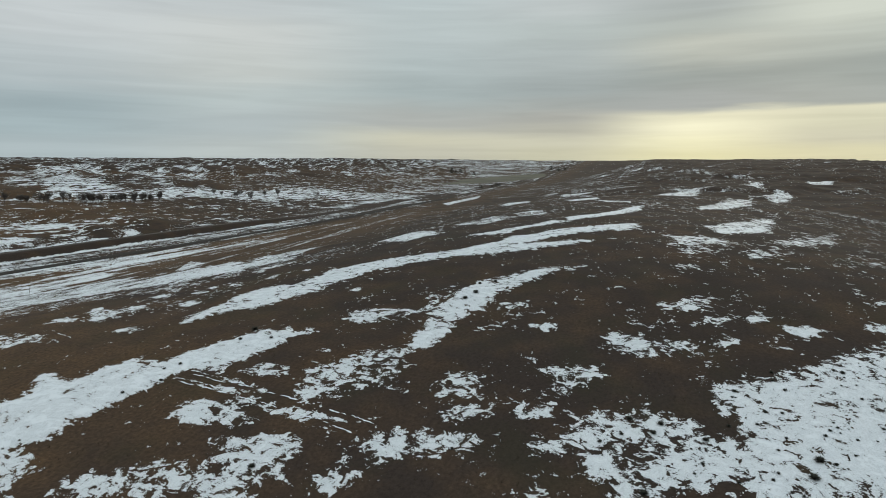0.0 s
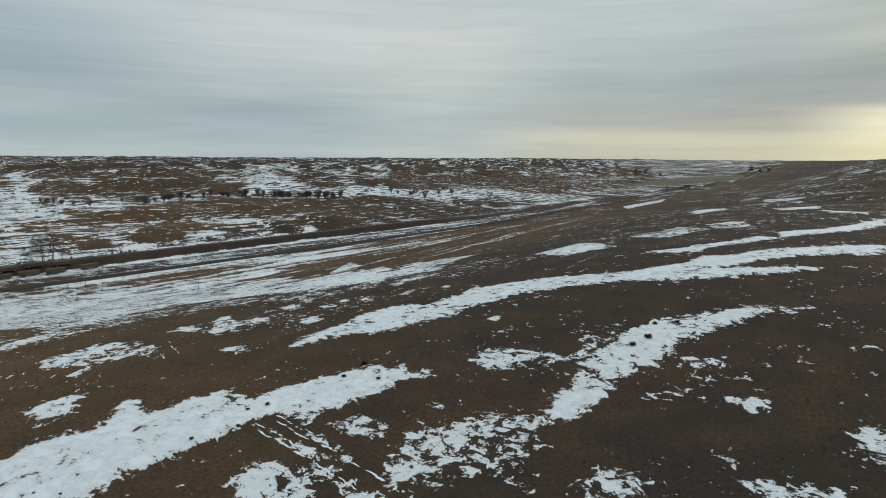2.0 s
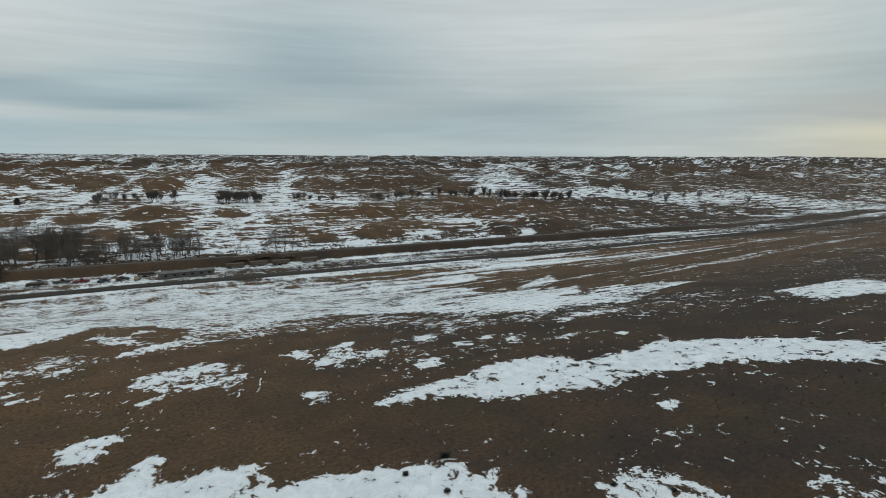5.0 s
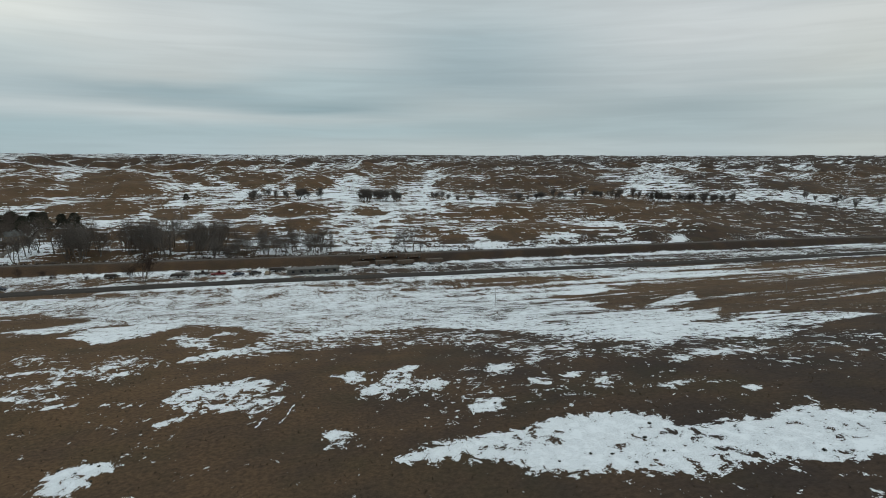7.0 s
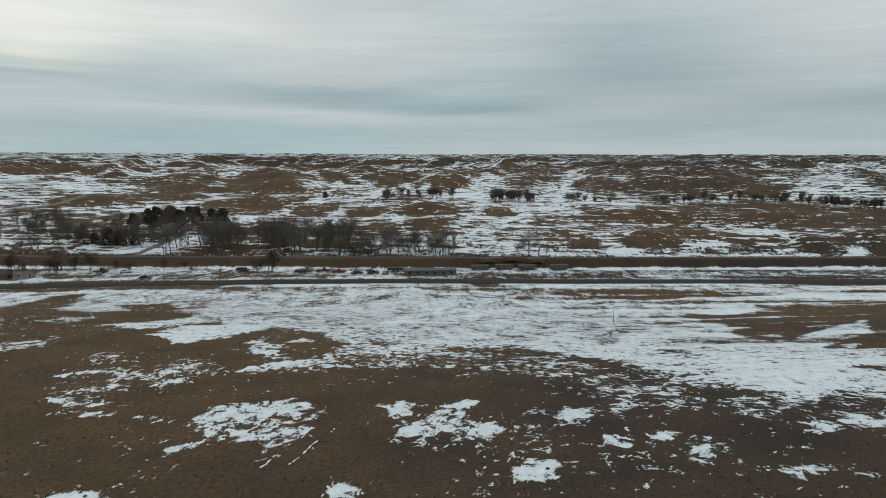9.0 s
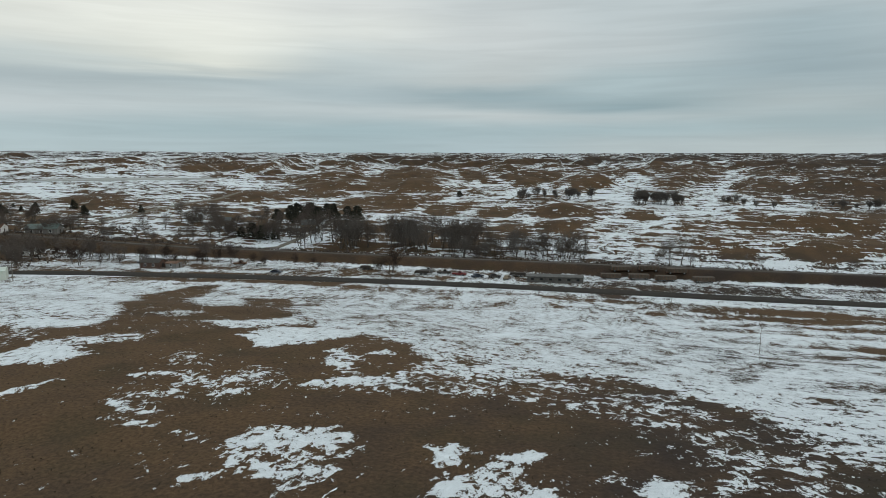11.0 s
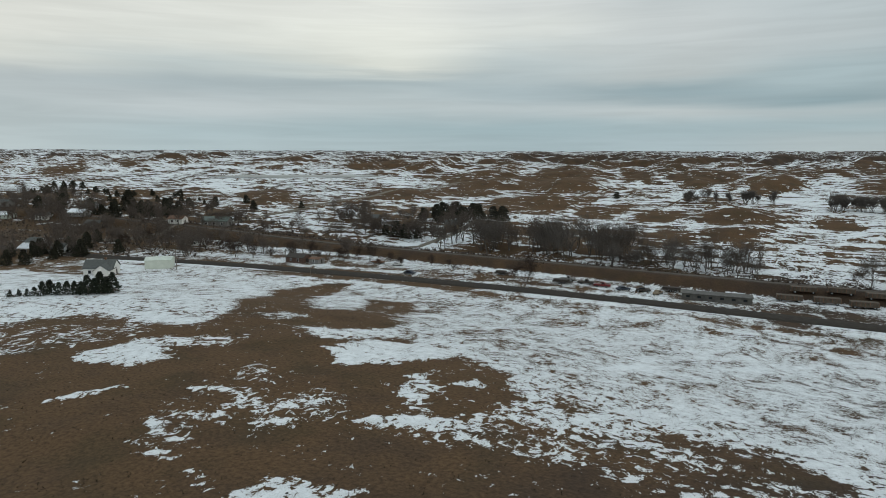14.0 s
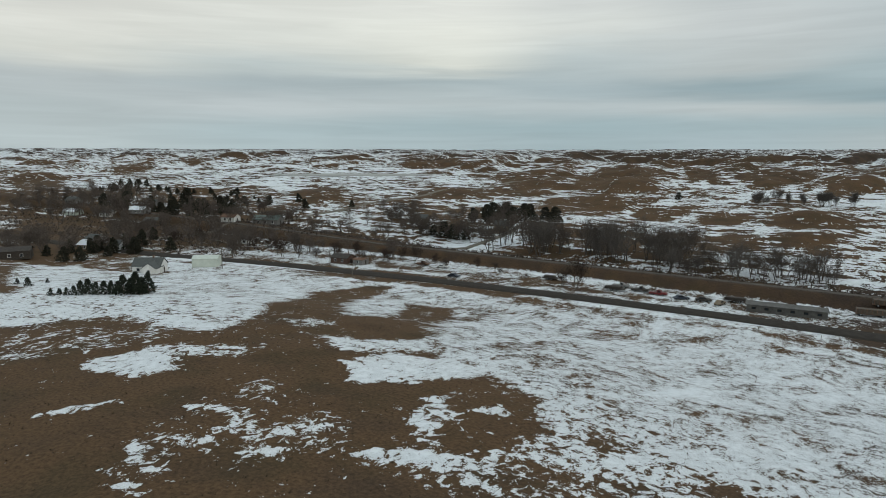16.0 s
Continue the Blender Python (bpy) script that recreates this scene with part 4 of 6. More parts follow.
lay(0.6, 2.7, 489, 309, 433, 296, 377, 296, 318, 294, 297, 304, 275, 312, 313, 325, 367, 337, 434, 341, 489, 327)
lay(0.5, 1.6, 531, 259, 505, 244, 472, 255, 448, 272, 426, 280, 421, 287, 436, 291, 477, 294, 543, 294, 547, 274)
lay(-0.3, 6, -523, 220, -441, 249, -342, 281, -280, 259, -222, 238, -168, 224, -142, 221, -174, 192, -200, 163, -235, 143, -220, 105)
lay(-0.05, 5, -179, 270, -160, 293, -128, 294, -99, 282, -99, 265, -102, 243, -120, 228, -147, 236)
lay(-0.2, 4, -88, 262, -60, 258, -43, 240, -25, 228, -27, 208, -75, 220, -95, 222)
lay(-0.35, 1, -38.8, 58.2, -41.1, 66.1, -42.8, 73.3, -40, 74.4, -35.3, 65, -34.3, 57.6, -36.3, 55.5)
lay(0.3, 0.25, -15.9, 16.7, -16, 7.7, -15.9, 0.4, -17.2, -5.9, -17.6, -5.8, -16.8, 0.5, -16.9, 7.7)
lay(0.3, 0.25, -16.1, 11.2, -16.8, 2.4, -18, -3.5, -18.5, -3.2, -18, 2.8)
lay(0.5, 1, 0.7, -41, 11.7, -50.8, 6.5, -55.5, -10.1, -52.4, -16.1, -37.6, -9.5, -37.2)
lay(0.9, 2, 17, 255, 31, 269, 38, 284, 39, 301, 32, 308, 34, 314, 42, 311, 42, 287, 36, 270, 22, 254)
lay(0.45, 1, -55, 93.2, -47.8, 95, -42.6, 104, -36.5, 100.9, -39.8, 92.7, -45.1, 87.7)
lay(0.1, 0.8, -66.1, 96.6, -64.1, 102, -57, 100, -60, 93.5)
lay(0.3, 1, -64.1, 70.7, -59.8, 75.9, -53.3, 81.4, -52.5, 78.7, -57.3, 73.9)
lay(-0.35, 5, -368, 142, -299, 177, -200, 189, -191, 160, -198, 148, -190, 130, -192, 117, -196, 91)
lay(0.6, 2, -110, 207, -110, 224, -111, 241, -110, 260, -109, 271, -103, 264, -104, 249, -104, 234, -103, 219)
# snow behind the cottonwoods
lay(0.6, 3, -32, 247, -20, 248, -1, 252, 20, 252, 19, 224, 4, 229, -12, 230, -29, 235)
lay(0.5, 3, -29, 247, -7, 242, 15, 257, 37, 259, 37, 231, 11, 225, -23, 225)
# village ground
lay(-1.0, 4, -379, 181, -315, 192, -244, 202, -206, 219, -162, 203, -184, 182, -211, 171, -223, 156, -214, 116)
lay(-1.1, 2, -366, 175, -346, 182, -311, 179, -276, 170, -273, 150, -294, 146)
lay(0.5, 1.5, -206, 112, -192, 123, -168, 127, -145, 129, -101, 89, -104, 80, -115, 77)
# dark tussocks on the snowy slope
lay(-0.65, 1, -1.4, 125.7, 0.8, 130.7, 4.3, 130.1, 5.9, 127.2, 4, 123, 0.3, 123.8)
lay(-0.65, 1, 7.8, 127.1, 9.1, 130.8, 11, 129.6, 11.8, 127.4, 10.6, 123.9, 8.6, 125.3)
lay(-0.65, 1, 6.6, 139.7, 7.9, 142.2, 9.9, 141.2, 10.7, 139.4, 9.5, 136.9, 7.5, 138.1)
lay(-0.65, 1, 13.4, 104.6, 14.5, 107.5, 15.8, 105.9, 16.2, 103.9, 15.2, 101.7, 13.9, 102.8)
lay(-0.65, 1, 13.4, 121.4, 14.4, 123.9, 15.8, 122.9, 16.2, 121.1, 15.2, 118.3, 13.9, 119.4)
lay(-0.65, 1, 16.6, 126.7, 18.1, 130.2, 19.6, 128.7, 20.1, 126.3, 18.8, 122.9, 17.1, 124.3)
lay(-0.65, 1, 17, 155, 20, 159, 23, 158, 24, 155, 22, 152, 18, 153)
lay(-0.65, 1, -4, 160, -3, 162, -1, 160, -1, 158, -1, 156, -3, 158)
lay(-0.65, 1, 0, 154, 2, 158, 6, 156, 7, 154, 5, 151, 1, 152)
lay(-0.65, 1, -0.4, 80.1, 0.7, 82.4, 2.6, 82.3, 3.6, 81.1, 2.6, 79.3, 0.6, 79.3)
lay(-0.65, 1, 2, 71.8, 3.2, 73.9, 5.2, 74.1, 6.1, 73.1, 5.1, 71.4, 3, 71.3)
lay(-0.65, 1, -10.4, 84.9, -10.2, 86.9, -8.7, 85.6, -7.6, 83.6, -7.7, 81.8, -9.3, 83.2)
lay(-0.65, 1, 7, 155, 9, 158, 12, 158, 13, 157, 11, 154, 8, 154)
lay(-0.6, 1, 8, 176, 13, 175, 18, 172, 17, 166, 11, 166)
lay(0.75, 1.5, -11.7, 113.4, -8.1, 128.5, 0.8, 110.3, 5.7, 105.3, 10.9, 98.3, 9.9, 89.9, 5.1, 89.8, 0.7, 91.5, -3.2, 91.5, -7.4, 98.8)
# crests towards the sunrise
lay(-0.75, 3, 70, -44, 138, -68, 154, -77, 58, -57, 46, -43)
lay(0.4, 0.9, 77.8, -33.4, 92.9, -40.2, 114.6, -47.7, 104.7, -48.3, 79.7, -45.3, 73, -40.1, 69.4, -35.7)
lay(0.35, 0.9, 320, -62, 377, -74, 357, -81, 291, -72, 290, -65)
lay(0.3, 0.8, 155, -39, 327, -57, 285, -56, 145, -39)
lay(0.3, 0.8, 124, -31, 140, -38, 161, -47, 144, -46, 126, -38, 117, -32)
lay(0.5, 0.8, 345, -7, 378, -17, 402, -27, 373, -27, 159, -22)
lay(0.5, 0.8, 336, -30, 381, -47, 351, -44)
lay(0.6, 1, 498, -103, 553, -131, 464, -115, 473, -104)
lay(0.5, 1, 403, -56, 432, -70, 407, -67)
lay(0.2, 0.8, 59.3, -26, 63.2, -34.2, 58.5, -35.4, 52.8, -31.5, 52.4, -28.3)
lay(0.1, 0.8, 48.6, -27.4, 49.7, -32.4, 50.6, -36.6, 46.5, -35.5, 43.4, -28.5)
lay(0.25, 0.7, 48.9, -39.4, 54.5, -43.7, 49.4, -43.6, 45.9, -41.5, 45.6, -39.2)
lay(0.15, 0.6, 36, -28, 38.4, -31.7, 35.8, -31.7, 33.7, -28.5)
lay(-0.05, 0.8, 63.4, -44.6, 77.4, -50.6, 99.3, -60.6, 73.6, -56, 61.6, -48.5, 57.1, -44.8)
lay(0.1, 0.6, 19.3, -27, 22.8, -31.2, 23.9, -35, 21.4, -33.7, 18.1, -28.3)
# stripes of snow beside the road eastwards
lay(0.4, 0.8, 1, 157, 27, 154, 38, 143, 36, 86, 15, 95, -8, 88, -7, 125)
lay(-0.7, 0.5, 47, 146.5, 63.4, 129.9, 75.7, 135.2, 73.9, 111, 57.2, 100.7, 53, 109.8, 54.4, 140.1)
lay(-0.7, 0.5, 75.8, 103.3, 134.8, 140.1, 84.9, 85.1, 47.3, 62.2, 44.5, 67.9)
lay(0.7, 0.5, 33.2, 104.7, 50.6, 106.5, 42.9, 75.1, 39.8, 54.9, 29.6, 53.6, 32.9, 81.9, 23.5, 84.2)
lay(0.7, 0.4, 46.4, 87.2, 81.8, 114.8, 70.5, 97.5, 37.5, 68.8)
lay(0.75, 0.4, 49.1, 78.3, 64.9, 83.1, 50.8, 67.3, 41.8, 66.6)
lay(0.6, 0.4, 62, 153, 73, 153, 64, 143, 58, 146)
lay(0.6, 0.4, 74, 158, 104, 162, 100, 154, 71, 148)
lay(0.5, 0.5, 56.4, 34.6, 68, 33.6, 71, 27.6, 63.7, 21.8, 56.6, 27.4)
lay(0.3, 0.5, 56.6, 67.5, 68.8, 64.1, 69.1, 55.9, 54.1, 52.3, 50.6, 58.7)
lay(0.4, 0.5, 57.4, 11.9, 61.6, 3.9, 58.3, 2.9, 54.9, 9.9)
lay(0.1, 0.5, 78.9, 24.9, 98.3, 21, 90.3, 11.3, 75.9, 15.6)
lay(0.2, 0.5, 99.9, 15.3, 105.4, 8.3, 94.5, 4.6, 90.3, 11.3)
lay(0.4, 0.5, 443, 183, 583, 196, 524, 180, 424, 170)
lay(0.4, 0.5, 151, 35, 402, 85, 149, 24, 135, 29)
lay(0.4, 0.5, 506, 91, 484, 55, 445, 53, 461, 79)
lay(0.4, 0.5, 146.3, 10.9, 148.9, 0.5, 140.3, -0.8, 137.1, 7.7)
lay(0.4, 0.5, 135.7, -2.7, 132.5, -12.4, 127.2, -12.9, 130.2, -4.7)


def inside_by(px, py, poly):
    """How far inside an outline each place lies; negative outside."""
    best, odd = np.full(px.shape, 1e9), np.zeros(px.shape, dtype=bool)
    ax, ay = poly[:, 0], poly[:, 1]
    for x0, y0, x1, y1 in zip(ax, ay, np.roll(ax, -1), np.roll(ay, -1)):
        ex, ey = x1 - x0, y1 - y0
        u = np.clip(((px - x0) * ex + (py - y0) * ey) / (ex * ex + ey * ey + 1e-9), 0, 1)
        best = np.minimum(best, np.hypot(px - x0 - u * ex, py - y0 - u * ey))
        if y0 != y1:
            odd ^= ((y0 > py) != (y1 > py)) & (px < x0 + (py - y0) * ex / ey)
    return np.where(odd, best, -best)


def snow_cover(x, y, z):
    q = north_of_road(x, y)
    ripple = 0.22 * fbm(x, y, 9, 3, 24)
    near = -0.95 + 0.25 * ease(55, 110, x) + ripple + 0.35 * ease(0.25, 0.6, fbm(x, y, 26, 2, 25))
    # hollows of the far country keep their snow, crests are bare
    hollow = fbm(x * 1.2 + 6 * fbm(x, y, 30, 2, 33), y, 48, 4, 21, 0.55)
    amount = 0.42 - 0.30 * ease(40, 200, x) - 0.25 * ease(250, 700, x) + 0.3 * ease(-60, -350, x) + 0.12 * ease(300, 560, q) * (1 - 0.7 * ease(100, 600, x))
    sunny = np.zeros_like(x)
    out = np.flatnonzero((q > 20) | (np.abs(x) > 120))
    sunny[out] = (height(x[out] - 1.0, y[out] + 3.0) - height(x[out] + 1.0, y[out] - 3.0)) / 6.0
    north = amount + 0.6 * hollow - 0.9 * hummock(x, y) - (3.2 + 2.6 * ease(350, 700, q)) * (sunny - 0.08 + 0.06 * ease(300, 600, q))
    field = -0.05 + (1.5 + 0.9 * ease(40, 130, x)) * fbm(x * 0.13, q * (1.5 + 0.5 * ease(40, 130, x)), 9, 3, 23, 0.6) - 0.42 * ease(60, 200, x) - 0.4 * ease(260, 420, x)
    s = near + (field - near) * ease(-70, -40, q)
    east = ease(150, 260, x) * (1 - ease(-20, 20, q))
    s = s + (-0.85 + 0.8 * fbm(x, y * 1.5, 30, 4, 26) - 2.2 * sunny - s) * east
    s = s + (north - s) * ease(30, 50, q)
    wx, wy = fbm(x, y, 13, 3, 71), fbm(x, y, 13, 3, 72)
    for cover, edge, poly in PATCHES:
        lo, hi = poly.min(0) - 4 * edge, poly.max(0) + 4 * edge
        pick = np.flatnonzero((x > lo[0]) & (x < hi[0]) & (y > lo[1]) & (y < hi[1]))
        if not len(pick):
            continue
        bend = min(1.0 if edge < 1 else 3.0, 0.09 * float(np.hypot(*(poly.max(0) - poly.min(0)))))
        px, py = x[pick] + bend * wx[pick], y[pick] + bend * wy[pick]
        reach = edge * (1.7 if edge < 3 else 1.2)
        w = ease(-reach, reach, inside_by(px, py, poly) + 0.7 * edge * fbm(px, py, 6 * edge, 2, 27))
        broken = cover + (1.2 if edge > 3 else 0.18) * fbm(px, py * 1.9, 6 if edge < 3 else 14, 4, 28, 0.65)
        s[pick] += (broken - s[pick]) * w
    s = s - 0.04 * (1 - ease(-70, -40, q))
    # strips of thin snow on the stubble east of the hill run along the road
    strips = ease(15, 60, x) * ease(-140, -100, q) * (1 - ease(-12, -5, q)) * (1 - ease(170, 300, x))
    s = s + strips * (-0.22 + 1.6 * fbm(x * 0.1, q * 1.5, 6, 3, 41, 0.6))
    # verges of the road, the bare dam and the strip between them
    d = y - dam_line(x)
    strip = ease(5, 8, q) * (1 - ease(-8, -5, d)) * (1 - ease(-170, -250, x))
    s = s + (-0.05 - 0.2 * ease(60, 200, x) + 1.0 * fbm(x * 0.3, q * 1.4, 8, 3, 29) - s) * strip * 0.85 * (1 - ease(330, 450, x))
    dam = ease(-6.2, -5.2, d) * (1 - ease(2.5, 4.5, d)) * (1 - ease(330, 450, x))
    s = s + (-1.7 + 0.7 * fbm(x * 0.3, d, 7, 2, 30) - s) * dam
    # drifts along the foot of the dam
    s = s + 0.9 * ease(-9.5, -8.3, d) * (1 - ease(-7.0, -6.2, d)) * (1 - ease(200, 300, np.abs(x))) * (0.6 + fbm(x, y, 20, 2, 44))
    return np.clip(s, -2.0, 1.5)


def openness(x, y):
    """1 in the far country, where snow lies in long drifts and terraces."""
    q = north_of_road(x, y)
    return np.maximum(ease(36, 60, q), ease(150, 260, np.abs(x)) * (1 - ease(-14, 14, q)) * ease(-14, -40, q) * 0.35)


def dusting(x, y):
    """1 on the field below the hill, where thin snow lies over stubble."""
    q = north_of_road(x, y)
    return ease(-100, -75, q + 0.15 * x) * (1 - ease(20, 45, q)) * (1 - 0.5 * ease(60, 120, x)) * (1 - ease(180, 300, x))


def grass_tone(x, y):
    q = north_of_road(x, y)
    tone = 0.12 + 0.15 * fbm(x, y, 30, 3, 31)
    ridge = np.exp(-(((x + 42) / 45) ** 2 + ((y - 98) / 26) ** 2))
    tone = tone + 1.2 * ridge + 0.72 * ease(45, -50, x) * ease(-20, 40, y)
    far = (0.92 + 0.4 * fbm(x, y, 90, 3, 32) - 0.5 * ease(20, 260, x)) * (1 - 0.8 * ease(260, 620, q))
    tone = tone + 0.35 * ease(-70, -30, q) * (1 - ease(-12, -4, q))
    tone = tone + 0.55 * ease(15, 60, x) * ease(-140, -100, q) * (1 - ease(-12, -5, q)) * (1 - ease(200, 330, x))
    dam = 1 - ease(7, 12, np.abs(y - dam_line(x)))
    tone = tone + (far - tone) * ease(44, 70, q)
    return np.clip(tone * (1 - 0.35 * dam), 0, 1)

# ---- ground ----
def grid_axis(a, b, n, mid):
    u0, u1 = math.asinh((a - mid) / 60.0), math.asinh((b - mid) / 60.0)
    return mid + 60.0 * np.sinh(np.linspace(u0, u1, n))


GX, GY = grid_axis(-3800, 3800, 840, 0.0), grid_axis(-500, 3800, 900, 60.0)
XX, YY = np.meshgrid(GX, GY)
XX, YY = XX.ravel(), YY.ravel()
ZZ = height(XX, YY)
SNOW = snow_cover(XX, YY, ZZ)
TONE = grass_tone(XX, YY)


def mesh_from_grid(name, verts, nx, ny):
    i = np.arange(nx * ny).reshape(ny, nx)
    quads = np.stack([i[:-1, :-1], i[:-1, 1:], i[1:, 1:], i[1:, :-1]], -1).reshape(-1, 4)
    me = bpy.data.meshes.new(name)
    me.vertices.add(len(verts))
    me.vertices.foreach_set("co", verts.astype(np.float32).ravel())
    me.loops.add(quads.size)
    me.loops.foreach_set("vertex_index", quads.astype(np.int32).ravel())
    me.polygons.add(len(quads))
    me.polygons.foreach_set("loop_start", np.arange(0, quads.size, 4, dtype=np.int32))
    me.polygons.foreach_set("use_smooth", np.ones(len(quads), dtype=bool))
    me.update(calc_edges=True)
    return me


lift = 0.12 * ease(0.0, 0.8, SNOW)
ground_mesh = mesh_from_grid("ground", np.stack([XX, YY, ZZ + lift], -1), len(GX), len(GY))
for key, values in (("snow", SNOW), ("tone", TONE), ("open", openness(XX, YY)), ("dusting", dusting(XX, YY))):
    ground_mesh.attributes.new(key, "FLOAT", "POINT").data.foreach_set("value", values.astype(np.float32))
ground_mesh.materials.append(mat_ground)
tagged(new("ground", ground_mesh), "rolling brown winter prairie with broken patches of old snow", "ground", kind="structure")


TOP = (ZZ + lift).reshape(len(GY), len(GX))


def spot_height(x, y):
    """The height of the ground's surface at a place."""
    i = int(np.clip(np.searchsorted(GX, x) - 1, 0, len(GX) - 2))
    j = int(np.clip(np.searchsorted(GY, y) - 1, 0, len(GY) - 2))
    u, v = (x - GX[i]) / (GX[i + 1] - GX[i]), (y - GY[j]) / (GY[j + 1] - GY[j])
    return float((TOP[j, i] * (1 - u) + TOP[j, i + 1] * u) * (1 - v) + (TOP[j + 1, i] * (1 - u) + TOP[j + 1, i + 1] * u) * v)

# ---- helpers for things ----
def mesh_of(name, verts, faces, mat, smooth=False):
    me = bpy.data.meshes.new(name)
    me.from_pydata(verts, [], faces)
    me.materials.append(mat)
    if smooth:
        me.polygons.foreach_set("use_smooth", np.ones(len(me.polygons), dtype=bool))
    me.update()
    return me


def piece(name, me, parent, label=""):
    ob = new(name, me)
    ob.parent = parent
    return tagged(ob, label)


def part(name, bm, mat, parent, label=""):
    me = bpy.data.meshes.new(name)
    bm.to_mesh(me)
    bm.free()
    me.materials.append(mat)
    return piece(name, me, parent, label)


def thing(name, label, category, group="", m=None):
    ob = tagged(new(name), label, category, group)
    ob.empty_display_size = 0.2
    if m is not None:
        ob.matrix_basis = m
    return ob


def ground_pose(x, y, turn=0.0, scale=1.0, sink=0.05):
    return pose(x, y, spot_height(x, y) - sink, 0, 0, turn) @ Matrix.Scale(scale, 4)


def box(bm, x0, x1, y0, y1, z0, z1, bevel=0.0):
    r = bmesh.ops.create_cube(bm, size=1.0)
    m = Matrix.Translation(((x0 + x1) / 2, (y0 + y1) / 2, (z0 + z1) / 2)) @ Matrix.Diagonal((x1 - x0, y1 - y0, z1 - z0, 1))
    bmesh.ops.transform(bm, matrix=m, verts=r["verts"])
    if bevel:
        edges = list({e for v in r["verts"] for e in v.link_edges})
        bmesh.ops.bevel(bm, geom=edges, offset=bevel, segments=1, affect="EDGES")


def box_part(name, dims, mat, parent, label="", bevel=0.0):
    bm = bmesh.new()
    box(bm, *dims, bevel)
    return part(name, bm, mat, parent, label)


def prism(bm, outline, x0, x1):
    """A solid of the outline (y, z) drawn out along x."""
    a = [bm.verts.new((x0, y, z)) for y, z in outline]
    b = [bm.verts.new((x1, y, z)) for y, z in outline]
    bm.faces.new(a[::-1])
    bm.faces.new(b)
    for i in range(len(a)):
        j = (i + 1) % len(a)
        bm.faces.new((a[i], a[j], b[j], b[i]))
    bmesh.ops.recalc_face_normals(bm, faces=bm.faces)


def tube(verts, faces, p, q, r0, r1, sides):
    axis = (q - p).normalized()
    side = axis.cross(Vector((0.3, 0.9, 0.2)))
    side = side.normalized() if side.length > 1e-3 else Vector((1, 0, 0))
    other = axis.cross(side)
    base = len(verts)
    for c, r in ((p, r0), (q, r1)):
        for k in range(sides):
            a = 2 * math.pi * k / sides
            verts.append(tuple(c + side * (r * math.cos(a)) + other * (r * math.sin(a))))
    for k in range(sides):
        n = (k + 1) % sides
        faces.append((base + k, base + n, base + sides + n, base + sides + k))


# ---- simple materials ----
def plain(name, dark, light, scale=3.0, rough=0.8, bump=0.01, metal=0.0, stretch=(1, 1, 1)):
    m, tree, shader, where = material(name)
    coarse = noise_node(tree, mapped(tree, where, stretch), scale, 4, 0.6)
    fine = noise_node(tree, mapped(tree, where, stretch), scale * 9, 3, 0.6)
    both = math_node(tree, "ADD", math_node(tree, "MULTIPLY", coarse, 0.65), math_node(tree, "MULTIPLY", fine, 0.35))
    tree.links.new(ramp_node(tree, both, [(0.36, dark), (0.64, light)]), shader.inputs["Base Color"])
    shader.inputs["Roughness"].default_value, shader.inputs["Metallic"].default_value = rough, metal
    shader.inputs["Specular IOR Level"].default_value = 0.3
    if bump:
        bump_node(tree, shader, both, bump)
    return m


def leafy(name, dark, light):
    m, tree, shader, where = material(name)
    info = tree.nodes.new("ShaderNodeNewGeometry").outputs["Random Per Island"]
    tree.links.new(ramp_node(tree, info, [(0.0, dark), (1.0, light)]), shader.inputs["Base Color"])
    shader.inputs["Roughness"].default_value = 0.8
    shader.inputs["Specular IOR Level"].default_value = 0.15
    return m


mat_bark = plain("bark", (0.065, 0.055, 0.048), (0.15, 0.13, 0.112), 2.0, 0.9, 0.03)
mat_twig = leafy("twigs", (0.064, 0.052, 0.045), (0.15, 0.124, 0.107))
mat_grey_twig = leafy("grey_twigs", (0.075, 0.065, 0.058), (0.165, 0.146, 0.132))
mat_redtwig = leafy("reddish_twigs", (0.028, 0.020, 0.016), (0.066, 0.046, 0.036))
mat_cedar = leafy("cedar_needles", (0.018, 0.020, 0.015), (0.056, 0.054, 0.038))
mat_pine = leafy("pine_needles", (0.012, 0.017, 0.012), (0.040, 0.048, 0.032))
mat_sage = leafy("sagebrush", (0.030, 0.031, 0.025), (0.085, 0.082, 0.066))
mat_straw = leafy("dry_grass", (0.024, 0.018, 0.012), (0.070, 0.050, 0.030))
mat_asphalt = plain("asphalt", (0.036, 0.031, 0.027), (0.058, 0.051, 0.044), 0.8, 0.9, 0.004)
mat_asphalt.node_tree.nodes["Principled BSDF"].inputs["Specular IOR Level"].default_value = 0.05
mat_gravel = plain("gravel", (0.10, 0.085, 0.07), (0.21, 0.185, 0.15), 1.4, 0.95, 0.02)
mat_white = plain("white_siding", (0.58, 0.58, 0.56), (0.78, 0.78, 0.76), 0.7, 0.7, 0.003)
mat_pale = plain("pale_green_metal", (0.47, 0.52, 0.46), (0.60, 0.64, 0.58), 0.6, 0.5, 0.002)
mat_roof = plain("grey_shingles", (0.06, 0.065, 0.063), (0.115, 0.122, 0.118), 2.2, 0.9, 0.01)
mat_dark = plain("dark_boards", (0.034, 0.029, 0.026), (0.072, 0.061, 0.052), 1.5, 0.85, 0.01)
mat_rust = plain("rusted_metal", (0.095, 0.050, 0.032), (0.20, 0.115, 0.075), 1.4, 0.85, 0.006)
